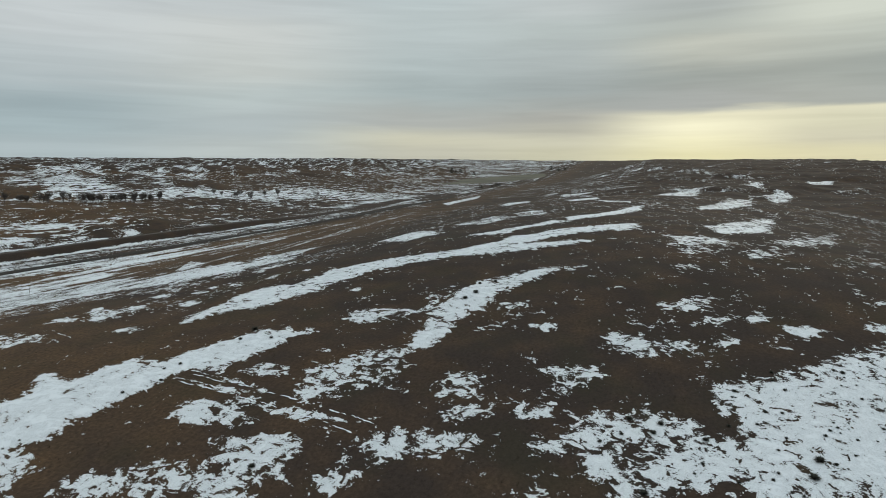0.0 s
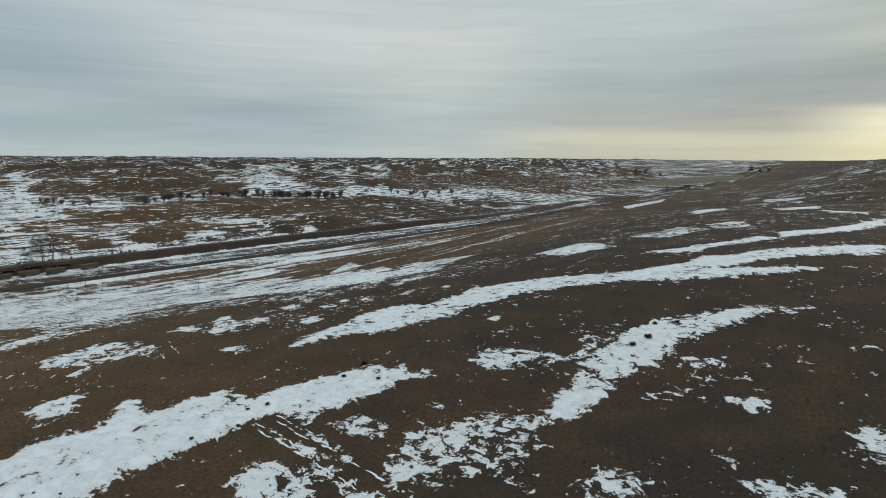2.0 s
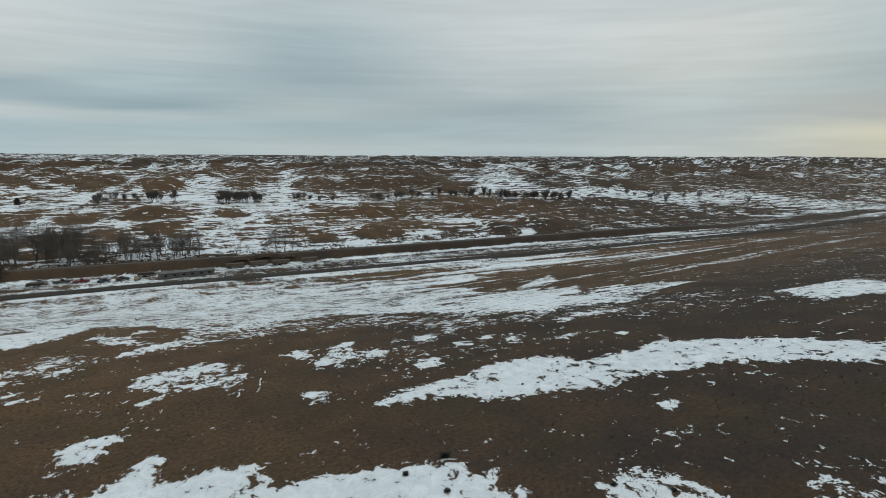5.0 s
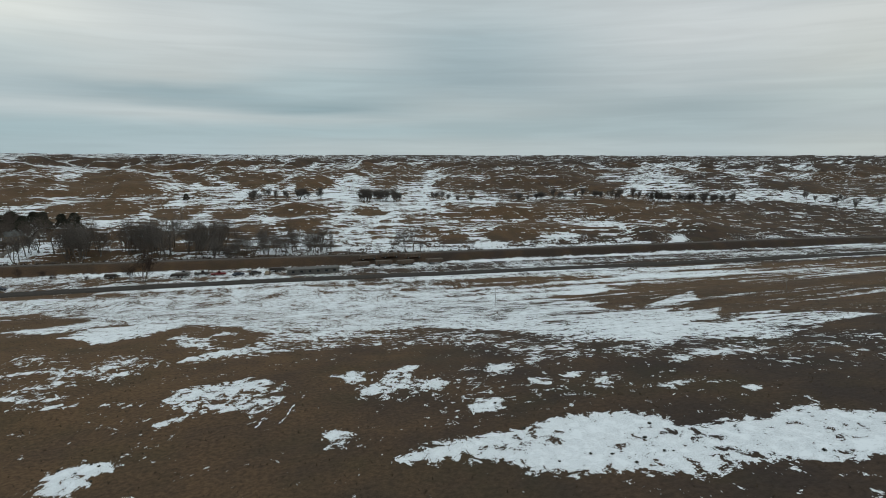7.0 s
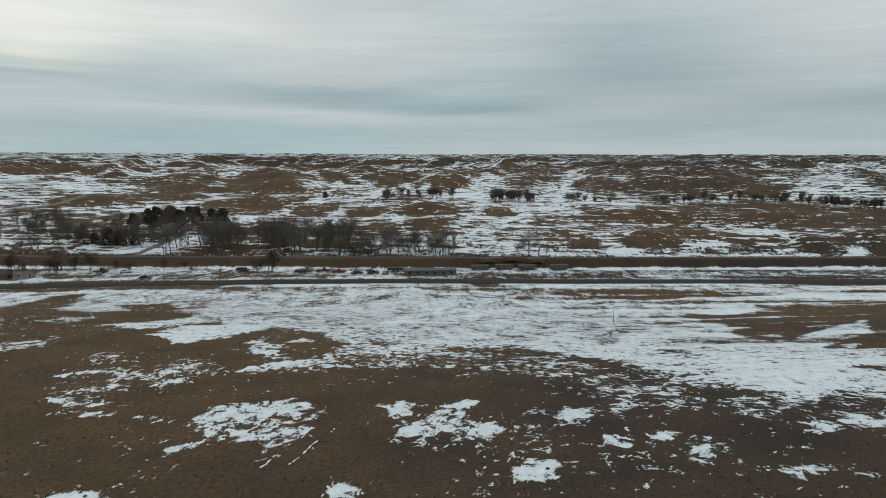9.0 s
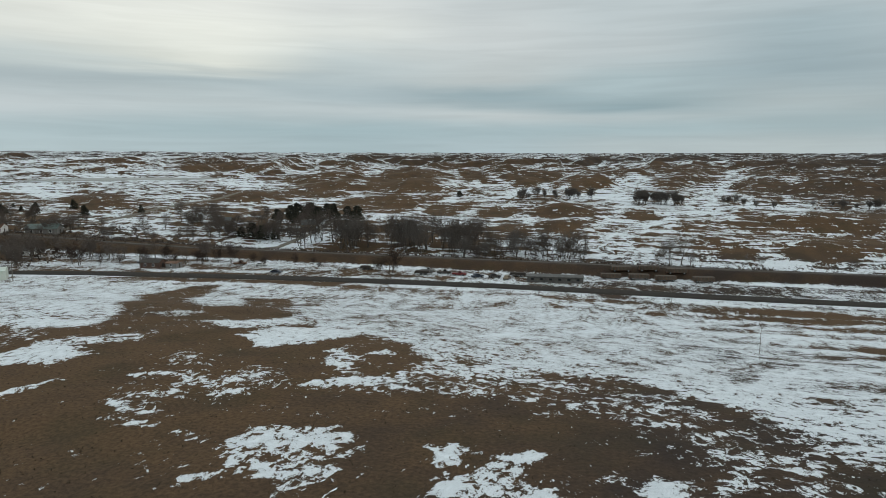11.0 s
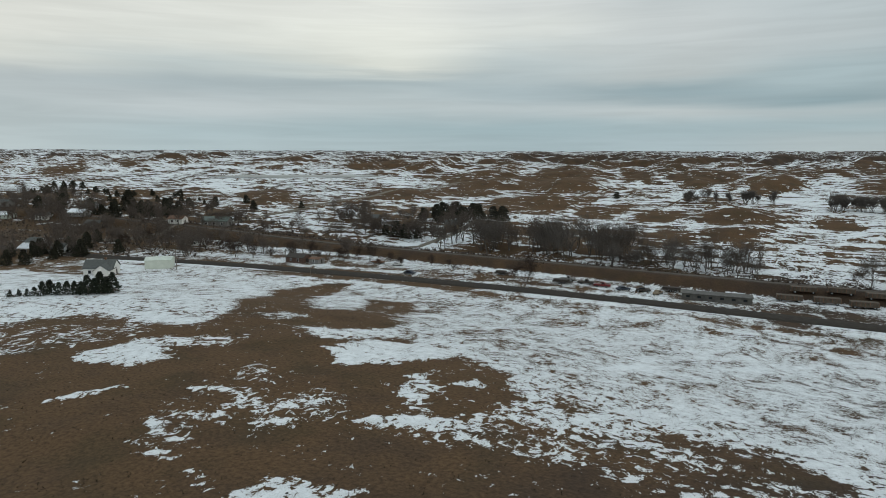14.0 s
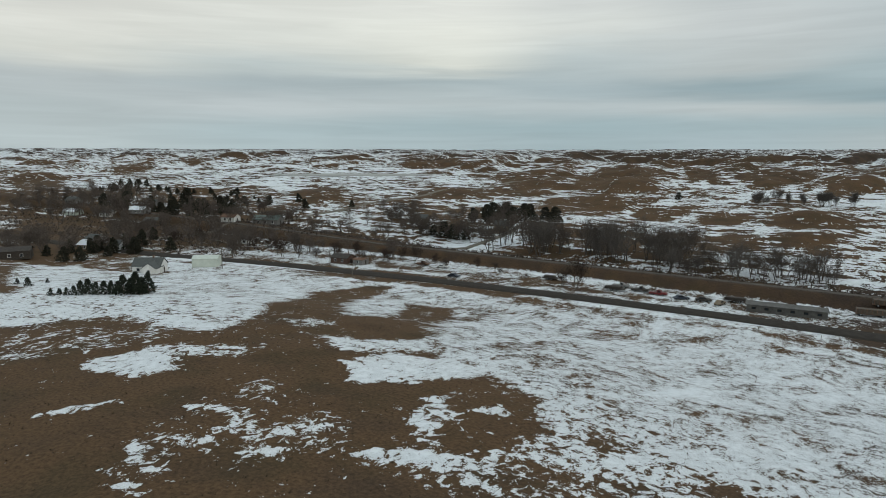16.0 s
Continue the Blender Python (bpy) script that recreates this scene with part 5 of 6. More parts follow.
mat_tan = plain("weathered_boards", (0.13, 0.10, 0.07), (0.27, 0.215, 0.155), 1.2, 0.9, 0.008)
mat_red = plain("red_paint", (0.10, 0.014, 0.014), (0.16, 0.024, 0.022), 0.8, 0.45, 0.0)
mat_blue = plain("dark_blue_paint", (0.018, 0.024, 0.038), (0.035, 0.045, 0.065), 0.8, 0.45, 0.0)
mat_green = plain("green_metal_roof", (0.075, 0.10, 0.09), (0.12, 0.15, 0.135), 0.8, 0.5, 0.002)
mat_block = plain("grey_concrete", (0.15, 0.145, 0.14), (0.24, 0.235, 0.225), 0.9, 0.9, 0.006)
mat_glass = plain("window_glass", (0.02, 0.023, 0.026), (0.035, 0.04, 0.045), 0.5, 0.08, 0)
mat_rubber = plain("tyre_rubber", (0.012, 0.012, 0.012), (0.025, 0.025, 0.025), 5, 0.9, 0)
mat_steel = plain("dull_steel", (0.28, 0.29, 0.30), (0.42, 0.43, 0.44), 3, 0.5, 0, 0.8)
mat_post = plain("grey_wood", (0.10, 0.088, 0.075), (0.20, 0.18, 0.155), 4, 0.9, 0.01, stretch=(1, 1, 0.1))
mat_bloom = plain("old_snow", (0.68, 0.72, 0.76), (0.82, 0.85, 0.88), 1.2, 0.6, 0.01)


# ---- roads ----
def ribbon(name, points, width, mat, label, above=0.06, sag=0.05, cut=2.0):
    """A strip of road laid over the land along a line of points."""
    pts = [Vector((*p, 0)) for p in points]
    line = []
    for a, b in zip(pts, pts[1:]):
        n = max(1, int((b - a).length / cut))
        line += [a.lerp(b, i / n) for i in range(n)]
    line.append(pts[-1])
    verts, faces, cols = [], [], (-0.5, -0.46, -0.2, 0.0, 0.2, 0.46, 0.5)
    for i, p in enumerate(line):
        way = (line[min(i + 1, len(line) - 1)] - line[max(i - 1, 0)]).normalized()
        side = Vector((-way.y, way.x, 0))
        w = width(p.x) if callable(width) else width
        mid = spot_height(p.x, p.y)
        for k in cols:
            q = p + side * (w * k)
            z = 0.6 * mid + 0.4 * spot_height(q.x, q.y) + above - sag * (2 * k) ** 2 - (0.35 if abs(k) == 0.5 else 0)
            verts.append((q.x, q.y, z))
    n = len(cols)
    for i in range(len(line) - 1):
        for k in range(n - 1):
            faces.append((i * n + k, (i + 1) * n + k, (i + 1) * n + k + 1, i * n + k + 1))
    me = mesh_of(name, verts, [f[::-1] for f in faces], mat, True)
    return tagged(new(name, me), label, "road", kind="structure")


def road_y(x):
    return float(road_line(np.float64(x))) if not isinstance(x, np.ndarray) else road_line(x)


ribbon("road", [(x, road_y(x)) for x in range(-420, 560, 20)], 6.9, mat_asphalt, "straight grey two-lane asphalt road, dry and bare", 0.16, 0.06)
ribbon("side_road", [(-115, 218), (-110, 221), (-108, 235), (-107, 243), (-107, 251), (-107, 262), (-107, 265)], 3.0, mat_gravel, "narrow gravel track climbing through snow to the trees", 0.12)
ribbon("side_road", [(-214, 232), (-205, 262), (-196, 292), (-182, 330), (-168, 372), (-150, 420)], 5.0, mat_gravel, "gravel road climbing the snowy slope beyond the village", 0.12, cut=4.0)
ribbon("side_road", [(-250, road_y(-250) + 3), (-242, 176), (-228, 205), (-214, 232)], 5.0, mat_gravel, "gravel street crossing the old railway dam", 0.12)


mat_bed = plain("cinder_bed", (0.055, 0.046, 0.039), (0.105, 0.089, 0.074), 0.7, 0.95, 0.01, stretch=(0.3, 1, 1))
ribbon("track_bed", [(x, float(dam_line(np.float64(x)))) for x in range(-320, 261, 20)], 3.0, mat_bed, "bare cinder bed of the old railway on its dam", 0.08, 0.04)
mat_ice = plain("pond_ice", (0.27, 0.27, 0.245), (0.40, 0.405, 0.385), 0.03, 0.7, 0.0)
mat_hay = plain("pale_hay_meadow", (0.075, 0.069, 0.048), (0.125, 0.114, 0.08), 0.012, 0.95, 0.0)


def sheet(name, points, width, mat, label, category):
    """A flat sheet over the land that narrows towards both ends."""
    a, b = points[0][0], points[-1][0]
    made = ribbon(name, points, lambda x: width * max(0.05, 1 - abs(2 * (x - a) / (b - a) - 1) ** 2.5), mat, label, 0.5, 0.0, 8.0)
    return tagged(made, label, category, kind="structure")


sheet("pond", [(-364, 343), (-320, 384), (-270, 425)], 46, mat_ice, "frozen grey pond in a hollow of the dunes", "pond")
sheet("meadow", [(880, 372), (1100, 366), (1420, 330)], 120, mat_hay, "pale flat hay meadow on the eastern plain", "meadow")


def tyre_track(points):
    """Two ruts that hold broken lines of snow."""
    ob = thing("tyre_track", "pair of old tyre ruts with broken lines of snow", "track")
    rng = random.Random(int(points[0][0] * 10))
    for side in (-0.9, 0.9):
        verts, faces = [], []
        for (x0, y0), (x1, y1) in zip(points, points[1:]):
            long = math.hypot(x1 - x0, y1 - y0)
            nx, ny = -(y1 - y0) / long, (x1 - x0) / long
            d = 0.0
            while d < long:
                run = rng.choice((0.3, 0.5, 0.9, 2.2)) * rng.uniform(0.6, 1.3)
                base, cuts = len(verts), max(2, int(run / 0.25))
                for k in range(cuts + 1):
                    u = min(d + run * k / cuts, long) / long
                    half = 0.09 * rng.uniform(0.4, 1.3) * (0.25 if k in (0, cuts) else 1)
                    off = side + 0.12 * math.sin(1.3 * d + side) + rng.uniform(-0.07, 0.07)
                    for e in (-half, half):
                        px, py = x0 + (x1 - x0) * u + nx * (off + e), y0 + (y1 - y0) * u + ny * (off + e)
                        verts.append((px, py, spot_height(px, py) + 0.035))
                faces += [(base + 2 * k, base + 2 * k + 2, base + 2 * k + 3, base + 2 * k + 1) for k in range(cuts)]
                d += run + rng.choice((0.1, 0.25, 0.5, 1.6)) * rng.uniform(0.6, 1.3)
        tagged(piece("rut", mesh_of("rut", verts, faces, mat_bloom), ob), kind="stuff")


tyre_track([(-15.6, 17.0), (-15.7, 9.4), (-16.3, 1.4), (-17.7, -6.5)])
tyre_track([(-9.8, 48.1), (-12.1, 40.6)])
tyre_track([(-15.0, 17.9), (-15.0, 14.0), (-15.3, 10.1)])


# ---- trees ----
def bare_tree_meshes(rng, tall, spread, lean=0.1, forks=1):
    trunks, bv, bf = [], [], []

    def grow(p, way, length, r, level):
        steps = 3 if level < 2 else 2
        pts, d = [p], way.copy()
        for s in range(steps):
            d = (d + Vector((rng.gauss(0, 0.14), rng.gauss(0, 0.14), 0.05 + 0.03 * level)) * (1 + 0.3 * level)).normalized()
            q = pts[-1] + d * (length / steps)
            r0, r1 = r * (1 - 0.6 * s / steps), r * (1 - 0.6 * (s + 1) / steps)
            tube(*(trunks[-1] if level == 0 else (bv, bf)), pts[-1], q, r0, r1, 6 if level == 0 else 4 if level == 1 else 3)
            pts.append(q)
        if level == 3:
            for _ in range(4):
                a = pts[rng.randint(1, steps)]
                t = (d + Vector((rng.gauss(0, 0.6), rng.gauss(0, 0.6), rng.gauss(0.15, 0.4)))).normalized()
                e = a + t * (length * rng.uniform(0.5, 0.9))
                s = t.cross(Vector((rng.gauss(0, 1), rng.gauss(0, 1), rng.gauss(0, 1)))).normalized() * 0.03
                n = len(bv)
                bv.extend((tuple(a - s), tuple(a + s), tuple(e)))
                bf.append((n, n + 1, n + 2))
            return
        count = (6, 5, 5)[level]
        for k in range(count):
            u = (0.35 if level == 0 else 0.25) + (0.72 if level == 0 else 0.75) * (k + rng.random() * 0.7) / count
            u = min(u, 0.999) * steps
            i = int(u)
            at = pts[i].lerp(pts[i + 1], u - i)
            turn = 2.4 * k + rng.uniform(-0.5, 0.5)
            out = Vector((math.cos(turn), math.sin(turn), 0))
            side = (out - d * out.dot(d)).normalized()
            open_by = rng.uniform(0.5, 0.95) * spread
            grow(at, (d * math.cos(open_by) + side * math.sin(open_by)).normalized(), length * rng.uniform(0.48, 0.68), r * 0.42, level + 1)

    for k in range(forks):
        start = Vector((rng.gauss(0, 0.3), rng.gauss(0, 0.3), -0.2)) if forks > 1 else Vector((0, 0, -0.2))
        way = Vector((rng.gauss(0, lean), rng.gauss(0, lean), 1)).normalized()
        trunks.append(([], []))
        size = tall * rng.uniform(0.8, 1.0) * 0.62
        grow(start, way, size, tall * 0.022 / math.sqrt(forks), 0)
    return trunks, (bv, bf)


def bare_tree(seed, tall, spread, label, mat=None, forks=1, lean=0.1, kind_name="bare_tree", category="tree"):
    rng = random.Random(seed)
    trunks, (bv, bf) = bare_tree_meshes(rng, tall, spread, lean, forks)
    ob = thing(kind_name, label, category)
    for tv, tf in trunks:
        piece("trunk", mesh_of("trunk", tv, tf, mat_bark, True), ob)
    tagged(piece("crown", mesh_of("crown", bv, bf, mat or mat_twig), ob), kind="stuff")
    return ob


def clump(verts, faces, rng, c, size, count, flat=1.0):
    for _ in range(count):
        d = Vector((rng.gauss(0, 1), rng.gauss(0, 1), rng.gauss(0, 0.6) * flat)).normalized()
        s = d.cross(Vector((rng.gauss(0, 1), rng.gauss(0, 1), rng.gauss(0, 1)))).normalized()
        p = c + d * (size * rng.uniform(0.0, 0.5))
        e = p + d * (size * rng.uniform(0.6, 1.1))
        n = len(verts)
        verts.extend((tuple(p - s * size * 0.35), tuple(p + s * size * 0.35), tuple(e + s * size * 0.16), tuple(e - s * size * 0.16)))
        faces.append((n, n + 1, n + 2, n + 3))


def evergreen(seed, tall, wide, label, mat, name="evergreen_tree", shape=1.0, clumps=240):
    rng = random.Random(seed)
    ob = thing(name, label, "tree")
    tv, tf, cv, cf, lv, lf = [], [], [], [], [], []
    tube(tv, tf, Vector((0, 0, -0.2)), Vector((0, 0, tall * 0.9)), tall * 0.028, 0.02, 6)
    lobes = [(rng.uniform(0, 6.28), rng.uniform(0.7, 1.15), rng.uniform(0.15, 0.9)) for _ in range(9)]
    for k in range(clumps):
        u = 0.06 + 0.94 * (k + rng.random()) / clumps
        a = rng.uniform(0, 6.28)
        swell = 1.0 + 0.28 * sum(math.cos(a - la) * lw * math.exp(-((u - lu) / 0.2) ** 2) for la, lw, lu in lobes)
        reach = wide * 0.5 * swell * ((1 - u) ** shape * 0.95 + 0.06) * (0.55 + 0.45 * min(1, u / 0.12))
        r = reach * math.sqrt(rng.uniform(0.15, 1.0))
        c = Vector((r * math.cos(a), r * math.sin(a), tall * u * 0.97 + 0.1))
        if k % 8 == 0:
            tube(lv, lf, Vector((0, 0, max(0.2, c.z - 0.35 * r))), c, 0.05, 0.015, 3)
        clump(cv, cf, rng, c, tall * 0.075, 7)
    piece("trunk", mesh_of("trunk", tv, tf, mat_bark, True), ob)
    tagged(piece("branch_frame", mesh_of("branch_frame", lv, lf, mat_bark), ob), kind="stuff")
    tagged(piece("crown", mesh_of("crown", cv, cf, mat), ob), kind="stuff")
    return ob


def plant(models, places, group, seed, low=0.8, high=1.2):
    """Copies of a few models at (x, y, size) places; the models themselves stand at the first ones."""
    rng = random.Random(seed)
    for i, (x, y, size) in enumerate(places):
        m = ground_pose(x, y, rng.uniform(0, 360), size * rng.uniform(low, high), 0.1)
        model = models[i % len(models)]
        if i < len(models):
            model.matrix_basis = m
            ob = model
        else:
            ob = copy_thing(model, m)
            ob.scale = m.to_scale()
        tagged(ob, group=group)


def strew(seed, count, x0, x1, y0, y1, low, high, tilt=0.0):
    rng = random.Random(seed)
    out = []
    for _ in range(count):
        x = rng.uniform(x0, x1)
        out.append((x, rng.uniform(y0, y1) + tilt * (x - x0), rng.uniform(low, high)))
    return out


def cottonwood(seed, tall, spread, forks=1, mat=None, label="leafless cottonwood with grey forked limbs, standing in snow"):
    return bare_tree(seed, tall, spread, label, mat, forks, kind_name="cottonwood_tree")


# the thicket of cottonwoods behind the railway dam
oaks = [cottonwood(k, 10.0, 0.9 + 0.1 * (k % 3), 1 + k % 3, mat_grey_twig if k % 2 else None) for k in range(11, 17)]
belt = [(-4, 227, 0.75), (4, 230, 0.72), (-10, 226, 0.7), (-17, 228, 0.85), (-24, 227, 0.95), (-30, 229, 1.05), (-38, 231, 1.15), (-22, 236, 0.7)]
belt += strew(3, 54, -102, -34, 219, 236, 0.8, 1.2, 0.06) + strew(4, 34, -40, 4, 217, 226, 0.5, 0.9, 0.1)
belt += [(31, 221, 0.9), (35, 223, 1.0), (38, 222, 0.6), (28, 223, 0.5), (56, 226, 0.35), (60, 225, 0.4), (110, 229, 0.5)]
plant(oaks, belt, "cottonwoods behind the railway dam", 5)

# bare trees between road and dam
reds = [bare_tree(k, 7.5, 1.0, "leafless reddish-brown tree beside the asphalt road", mat_redtwig, 3, 0.25) for k in (31, 32)]
plant(reds, [(-53, road_y(-53) + 9, 1.05), (-57, road_y(-57) + 10, 0.85), (-112, 192, 0.8), (-121, 189, 0.6), (-104, 193, 0.5), (-98, 190, 0.45), (-152, 178, 0.8), (-158, 176, 0.9),
             (-163, 178, 0.85), (-147, 181, 0.6), (-90, 195, 0.5), (-84, 196, 0.45), (-205, 176, 0.9), (-214, 170, 0.9), (-190, 182, 0.8), (-178, 186, 0.7), (-138, 183, 0.6), (-129, 186, 0.55), (-135, 190, 0.7), (-124, 190, 0.65), (-117, 192, 0.7), (-143, 186, 0.7), (-106, 188, 0.35), (-80, 192, 0.35), (-70, 190, 0.3)], "bare trees along the road", 6)

# rows of small bare trees in the far hollow
willows = [bare_tree(k, 6.2, 0.42, "small leafless willow in a row across the snowy hollow", mat_grey_twig, 5, 0.3, "willow_tree") for k in (41, 42, 43)]
row = strew(7, 16, -34, 14, 335, 341, 0.7, 1.1, 0.05) + strew(8, 22, 26, 48, 331, 335, 0.8, 1.1, 0.05) + strew(9, 30, 58, 178, 334, 338, 0.55, 0.95, -0.12)
row += strew(10, 34, 172, 238, 318, 323, 0.6, 1.2, -0.28) + strew(12, 12, 300, 420, 290, 320, 0.6, 1.0)
plant(willows, row, "row of willows in the hollow", 9)

# cedars on the knoll above the track
cedars = [evergreen(k, 6.6, 7.4, "dark green cedar on the snowy knoll", mat_cedar, shape=0.42, clumps=300) for k in (51, 52, 53)]
knoll = [(-96, 266, 1.0), (-101, 268, 0.9), (-106, 264, 0.95), (-113, 262, 1.1), (-118, 266, 1.15), (-123, 262, 1.0), (-128, 266, 1.1), (-121, 256, 0.8), (-133, 262, 0.8), (-112, 270, 0.9), (-64, 334, 0.5)]
plant(cedars, knoll, "cedars on the knoll", 10)
grove = [bare_tree(k, 8.0, 1.0, "leafless brown tree in the farmyard grove", None, 2, 0.2, "grove_tree") for k in (61, 62, 63)]
plant(grove, strew(13, 46, -176, -104, 236, 264, 0.6, 1.05, 0.05) + strew(14, 24, -140, -108, 226, 233, 0.7, 0.95, 0.1), "farmyard grove", 12)
plant([evergreen(57, 6.0, 6.0, "broad dark cedar beside the gravel track", mat_cedar, shape=0.4)],
      [(-122, 230, 0.9), (-127, 231, 0.9), (-117, 231, 0.8), (-132, 231, 0.8)], "broad cedars by the track", 13)

# clumps of dark trees far off towards the sunrise
plant([evergreen(k, 8.0, 9.0, "dark tree clump far off on the eastern plain", mat_cedar, shape=0.4, clumps=120) for k in (58, 59)],
      [(1380, 555, 1.1), (1316, 507, 1.2), (1589, 352, 1.3), (1561, 326, 1.3), (1606, 318, 1.1), (1233, 497, 1.2), (1242, 490, 1.1), (1291, 464, 1), (786, 251, 0.7), (849, 260, 0.7), (761, 259, 0.6), (840, 262, 0.8)], "far eastern trees", 19)

# the village: conifers, bare trees
firs = [evergreen(k, 7.5, 6.6, "dark conifer among the village houses", mat_cedar, shape=0.65) for k in (71, 72, 73)]
plant(firs, strew(15, 13, -395, -270, 206, 240, 0.6, 1.1) + strew(16, 44, -430, -250, 246, 275, 0.35, 0.7) + [(-262, 226, 1.2), (-256, 229, 1.1), (-268, 222, 1.0), (-300, 232, 1.3), (-306, 228, 1.0),
            (-226, 137, 0.8), (-223, 145, 0.75), (-220, 154, 0.9), (-207, 150, 0.8), (-206, 126, 0.6), (-204, 130, 0.7), (-223, 162, 1), (-208, 141, 0.6), (-223, 128, 0.6), (-236, 174, 0.8), (-269, 142, 0.7), (-202, 161, 0.6), (-214, 146, 0.75), (-220, 141, 0.8), (-209, 152, 0.6), (-228, 252, 0.6), (-244, 262, 0.6), (-205, 262, 0.5)], "village conifers", 14)
elms = [bare_tree(k, 9.5, 1.25, "leafless street tree among the village houses", None, 2, 0.15, "street_tree") for k in (81, 82, 83)]
plant(elms, strew(17, 130, -420, -215, 184, 236, 0.6, 1.1) + strew(18, 44, -270, -172, 164, 188, 0.6, 1.0) + strew(19, 34, -270, -205, 118, 156, 0.6, 1.0) + strew(21, 26, -205, -122, 186, 197, 0.45, 0.8) + strew(20, 30, -222, -140, 212, 240, 0.5, 0.85), "village street trees", 15)

# pines before the white house
pines = [evergreen(k, 4.5, 4.5, "bushy dark pine in the row beside the white house", mat_pine, "pine_tree", 0.75 + 0.1 * (k % 3), 150 + 20 * (k % 4)) for k in (91, 92, 93, 94)]
plant(pines, [(-150.9, 93.7, 0.55), (-155.5, 99.7, 0.3), (-158.2, 94.2, 0.35), (-124.8, 87.6, 0.35), (-123.8, 88.7, 0.4), (-121.0, 88.9, 0.5), (-120.9, 90.2, 0.5), (-117.7, 90.1, 0.6), (-117.5, 91.5, 0.65), (-114.7, 91.6, 0.6), (-114.1, 92.9, 0.7), (-113.1, 93.8, 0.75), (-112.5, 94.8, 0.7), (-110.7, 95.0, 0.85), (-111.4, 96.7, 0.8), (-109.2, 96.7, 0.92), (-109.1, 97.8, 1.05), (-108.1, 98.6, 0.9)], "row of pines", 16, 0.7, 1.12)

# ---- houses and sheds ----
def gable_house(name, label, m, long, wide, eave, ridge, wall_mat, roof_mat, windows=3, door=True, over=0.35, chimney=False, group=""):
    ob = thing(name, label, "house" if name == "house" else "shed", group, m)
    x, y = long / 2, wide / 2
    bm = bmesh.new()
    prism(bm, [(-y, 0), (y, 0), (y, eave), (0, ridge), (-y, eave)], -x, x)
    part("wall", bm, wall_mat, ob)
    slope = (ridge - eave) / y
    roof_parts = []
    for s in (-1, 1):
        bm = bmesh.new()
        e = y + over
        ze = eave - slope * over
        a = [(0, ridge + 0.04), (s * e, ze + 0.04), (s * e, ze + 0.18), (0, ridge + 0.2)]
        prism(bm, a, -x - over, x + over)
        roof_parts.append(part("roof", bm, roof_mat, ob))
    if chimney:
        box_part("chimney", (x * 0.3 - 0.3, x * 0.3 + 0.3, -0.3, 0.3, ridge - 0.6, ridge + 0.9), mat_rust, roof_parts[0])
    for s in (-1, 1):
        for k in range(windows):
            cx = -x + long * (k + 0.7) / (windows + 0.4)
            w = box_part("window", (cx - 0.55, cx + 0.55, s * (y - 0.02), s * (y + 0.06), 0.95, 2.2), mat_white if wall_mat is not mat_white else mat_block, ob)
            box_part("pane", (cx - 0.45, cx + 0.45, s * (y + 0.03), s * (y + 0.08), 1.05, 2.1), mat_glass, w)
    if door:
        d = box_part("door", (x - 0.02, x + 0.07, -0.5, 0.5, 0.0, 2.05), mat_dark, ob)
        box_part("handle", (x + 0.07, x + 0.12, 0.33, 0.4, 0.98, 1.05), mat_steel, d)
        w = box_part("window", (-x - 0.06, -x + 0.02, -0.6, 0.6, 1.0, 2.2), mat_block, ob)
        box_part("pane", (-x - 0.09, -x - 0.03, -0.5, 0.5, 1.1, 2.1), mat_glass, w)
    return ob


def build_white_house():
    h = gable_house("house", "white clapboard house with a grey shingle gable roof", ground_pose(-167.5, 133, 38, 0.78, 0.15), 10.5, 7.2, 3.0, 5.6, mat_white, mat_roof, 3, True, 0.35, True)
    # lower wing with its own gable towards the field
    bm = bmesh.new()
    prism(bm, [(-2.6, 0), (2.6, 0), (2.6, 2.7), (0, 4.6), (-2.6, 2.7)], 0, 4.4)
    bmesh.ops.transform(bm, matrix=pose(2.4, -3.4, 0, 0, 0, -90), verts=bm.verts)
    part("wing", bm, mat_white, h)
    for s in (-1, 1):
        bm = bmesh.new()
        prism(bm, [(0, 4.64), (s * 3.0, 2.44), (s * 3.0, 2.58), (0, 4.8)], -3.2, 4.7)
        bmesh.ops.transform(bm, matrix=pose(2.4, -3.4, 0, 0, 0, -90), verts=bm.verts)
        part("wing_roof", bm, mat_roof, h)
    w = box_part("window", (1.9, 2.9, -7.86, -7.78, 0.9, 2.1), mat_block, h)
    box_part("pane", (2.0, 2.8, -7.9, -7.84, 1.0, 2.0), mat_glass, w)


mat_cottage = plain("brown_siding", (0.075, 0.045, 0.036), (0.13, 0.082, 0.065), 0.9, 0.85, 0.006)
build_white_house()
gable_house("metal_shed", "pale green metal shed with a low gable roof", ground_pose(-164, 150, 42, 0.83, 0.1), 9.5, 6.5, 3.3, 4.2, mat_pale, mat_pale, 0, False, 0.15)
gable_house("house", "long dark brick house with four white windows", ground_pose(-219, 114, 60, 0.85, 0.1), 17, 8, 3.2, 4.4, mat_dark, mat_dark, 4, True)
gable_house("house", "low brown cottage with a rusty roof beside the road", ground_pose(-133, road_y(-133) + 13, 6, 0.75, 0.1), 9, 6, 2.6, 3.9, mat_cottage, mat_dark, 2, True)
gable_house("garage", "small grey garage with a flat brown roof beside the road", ground_pose(-126, road_y(-126) + 13, 6, 0.75, 0.1), 5, 5, 2.3, 2.7, mat_block, mat_rust, 1, True)
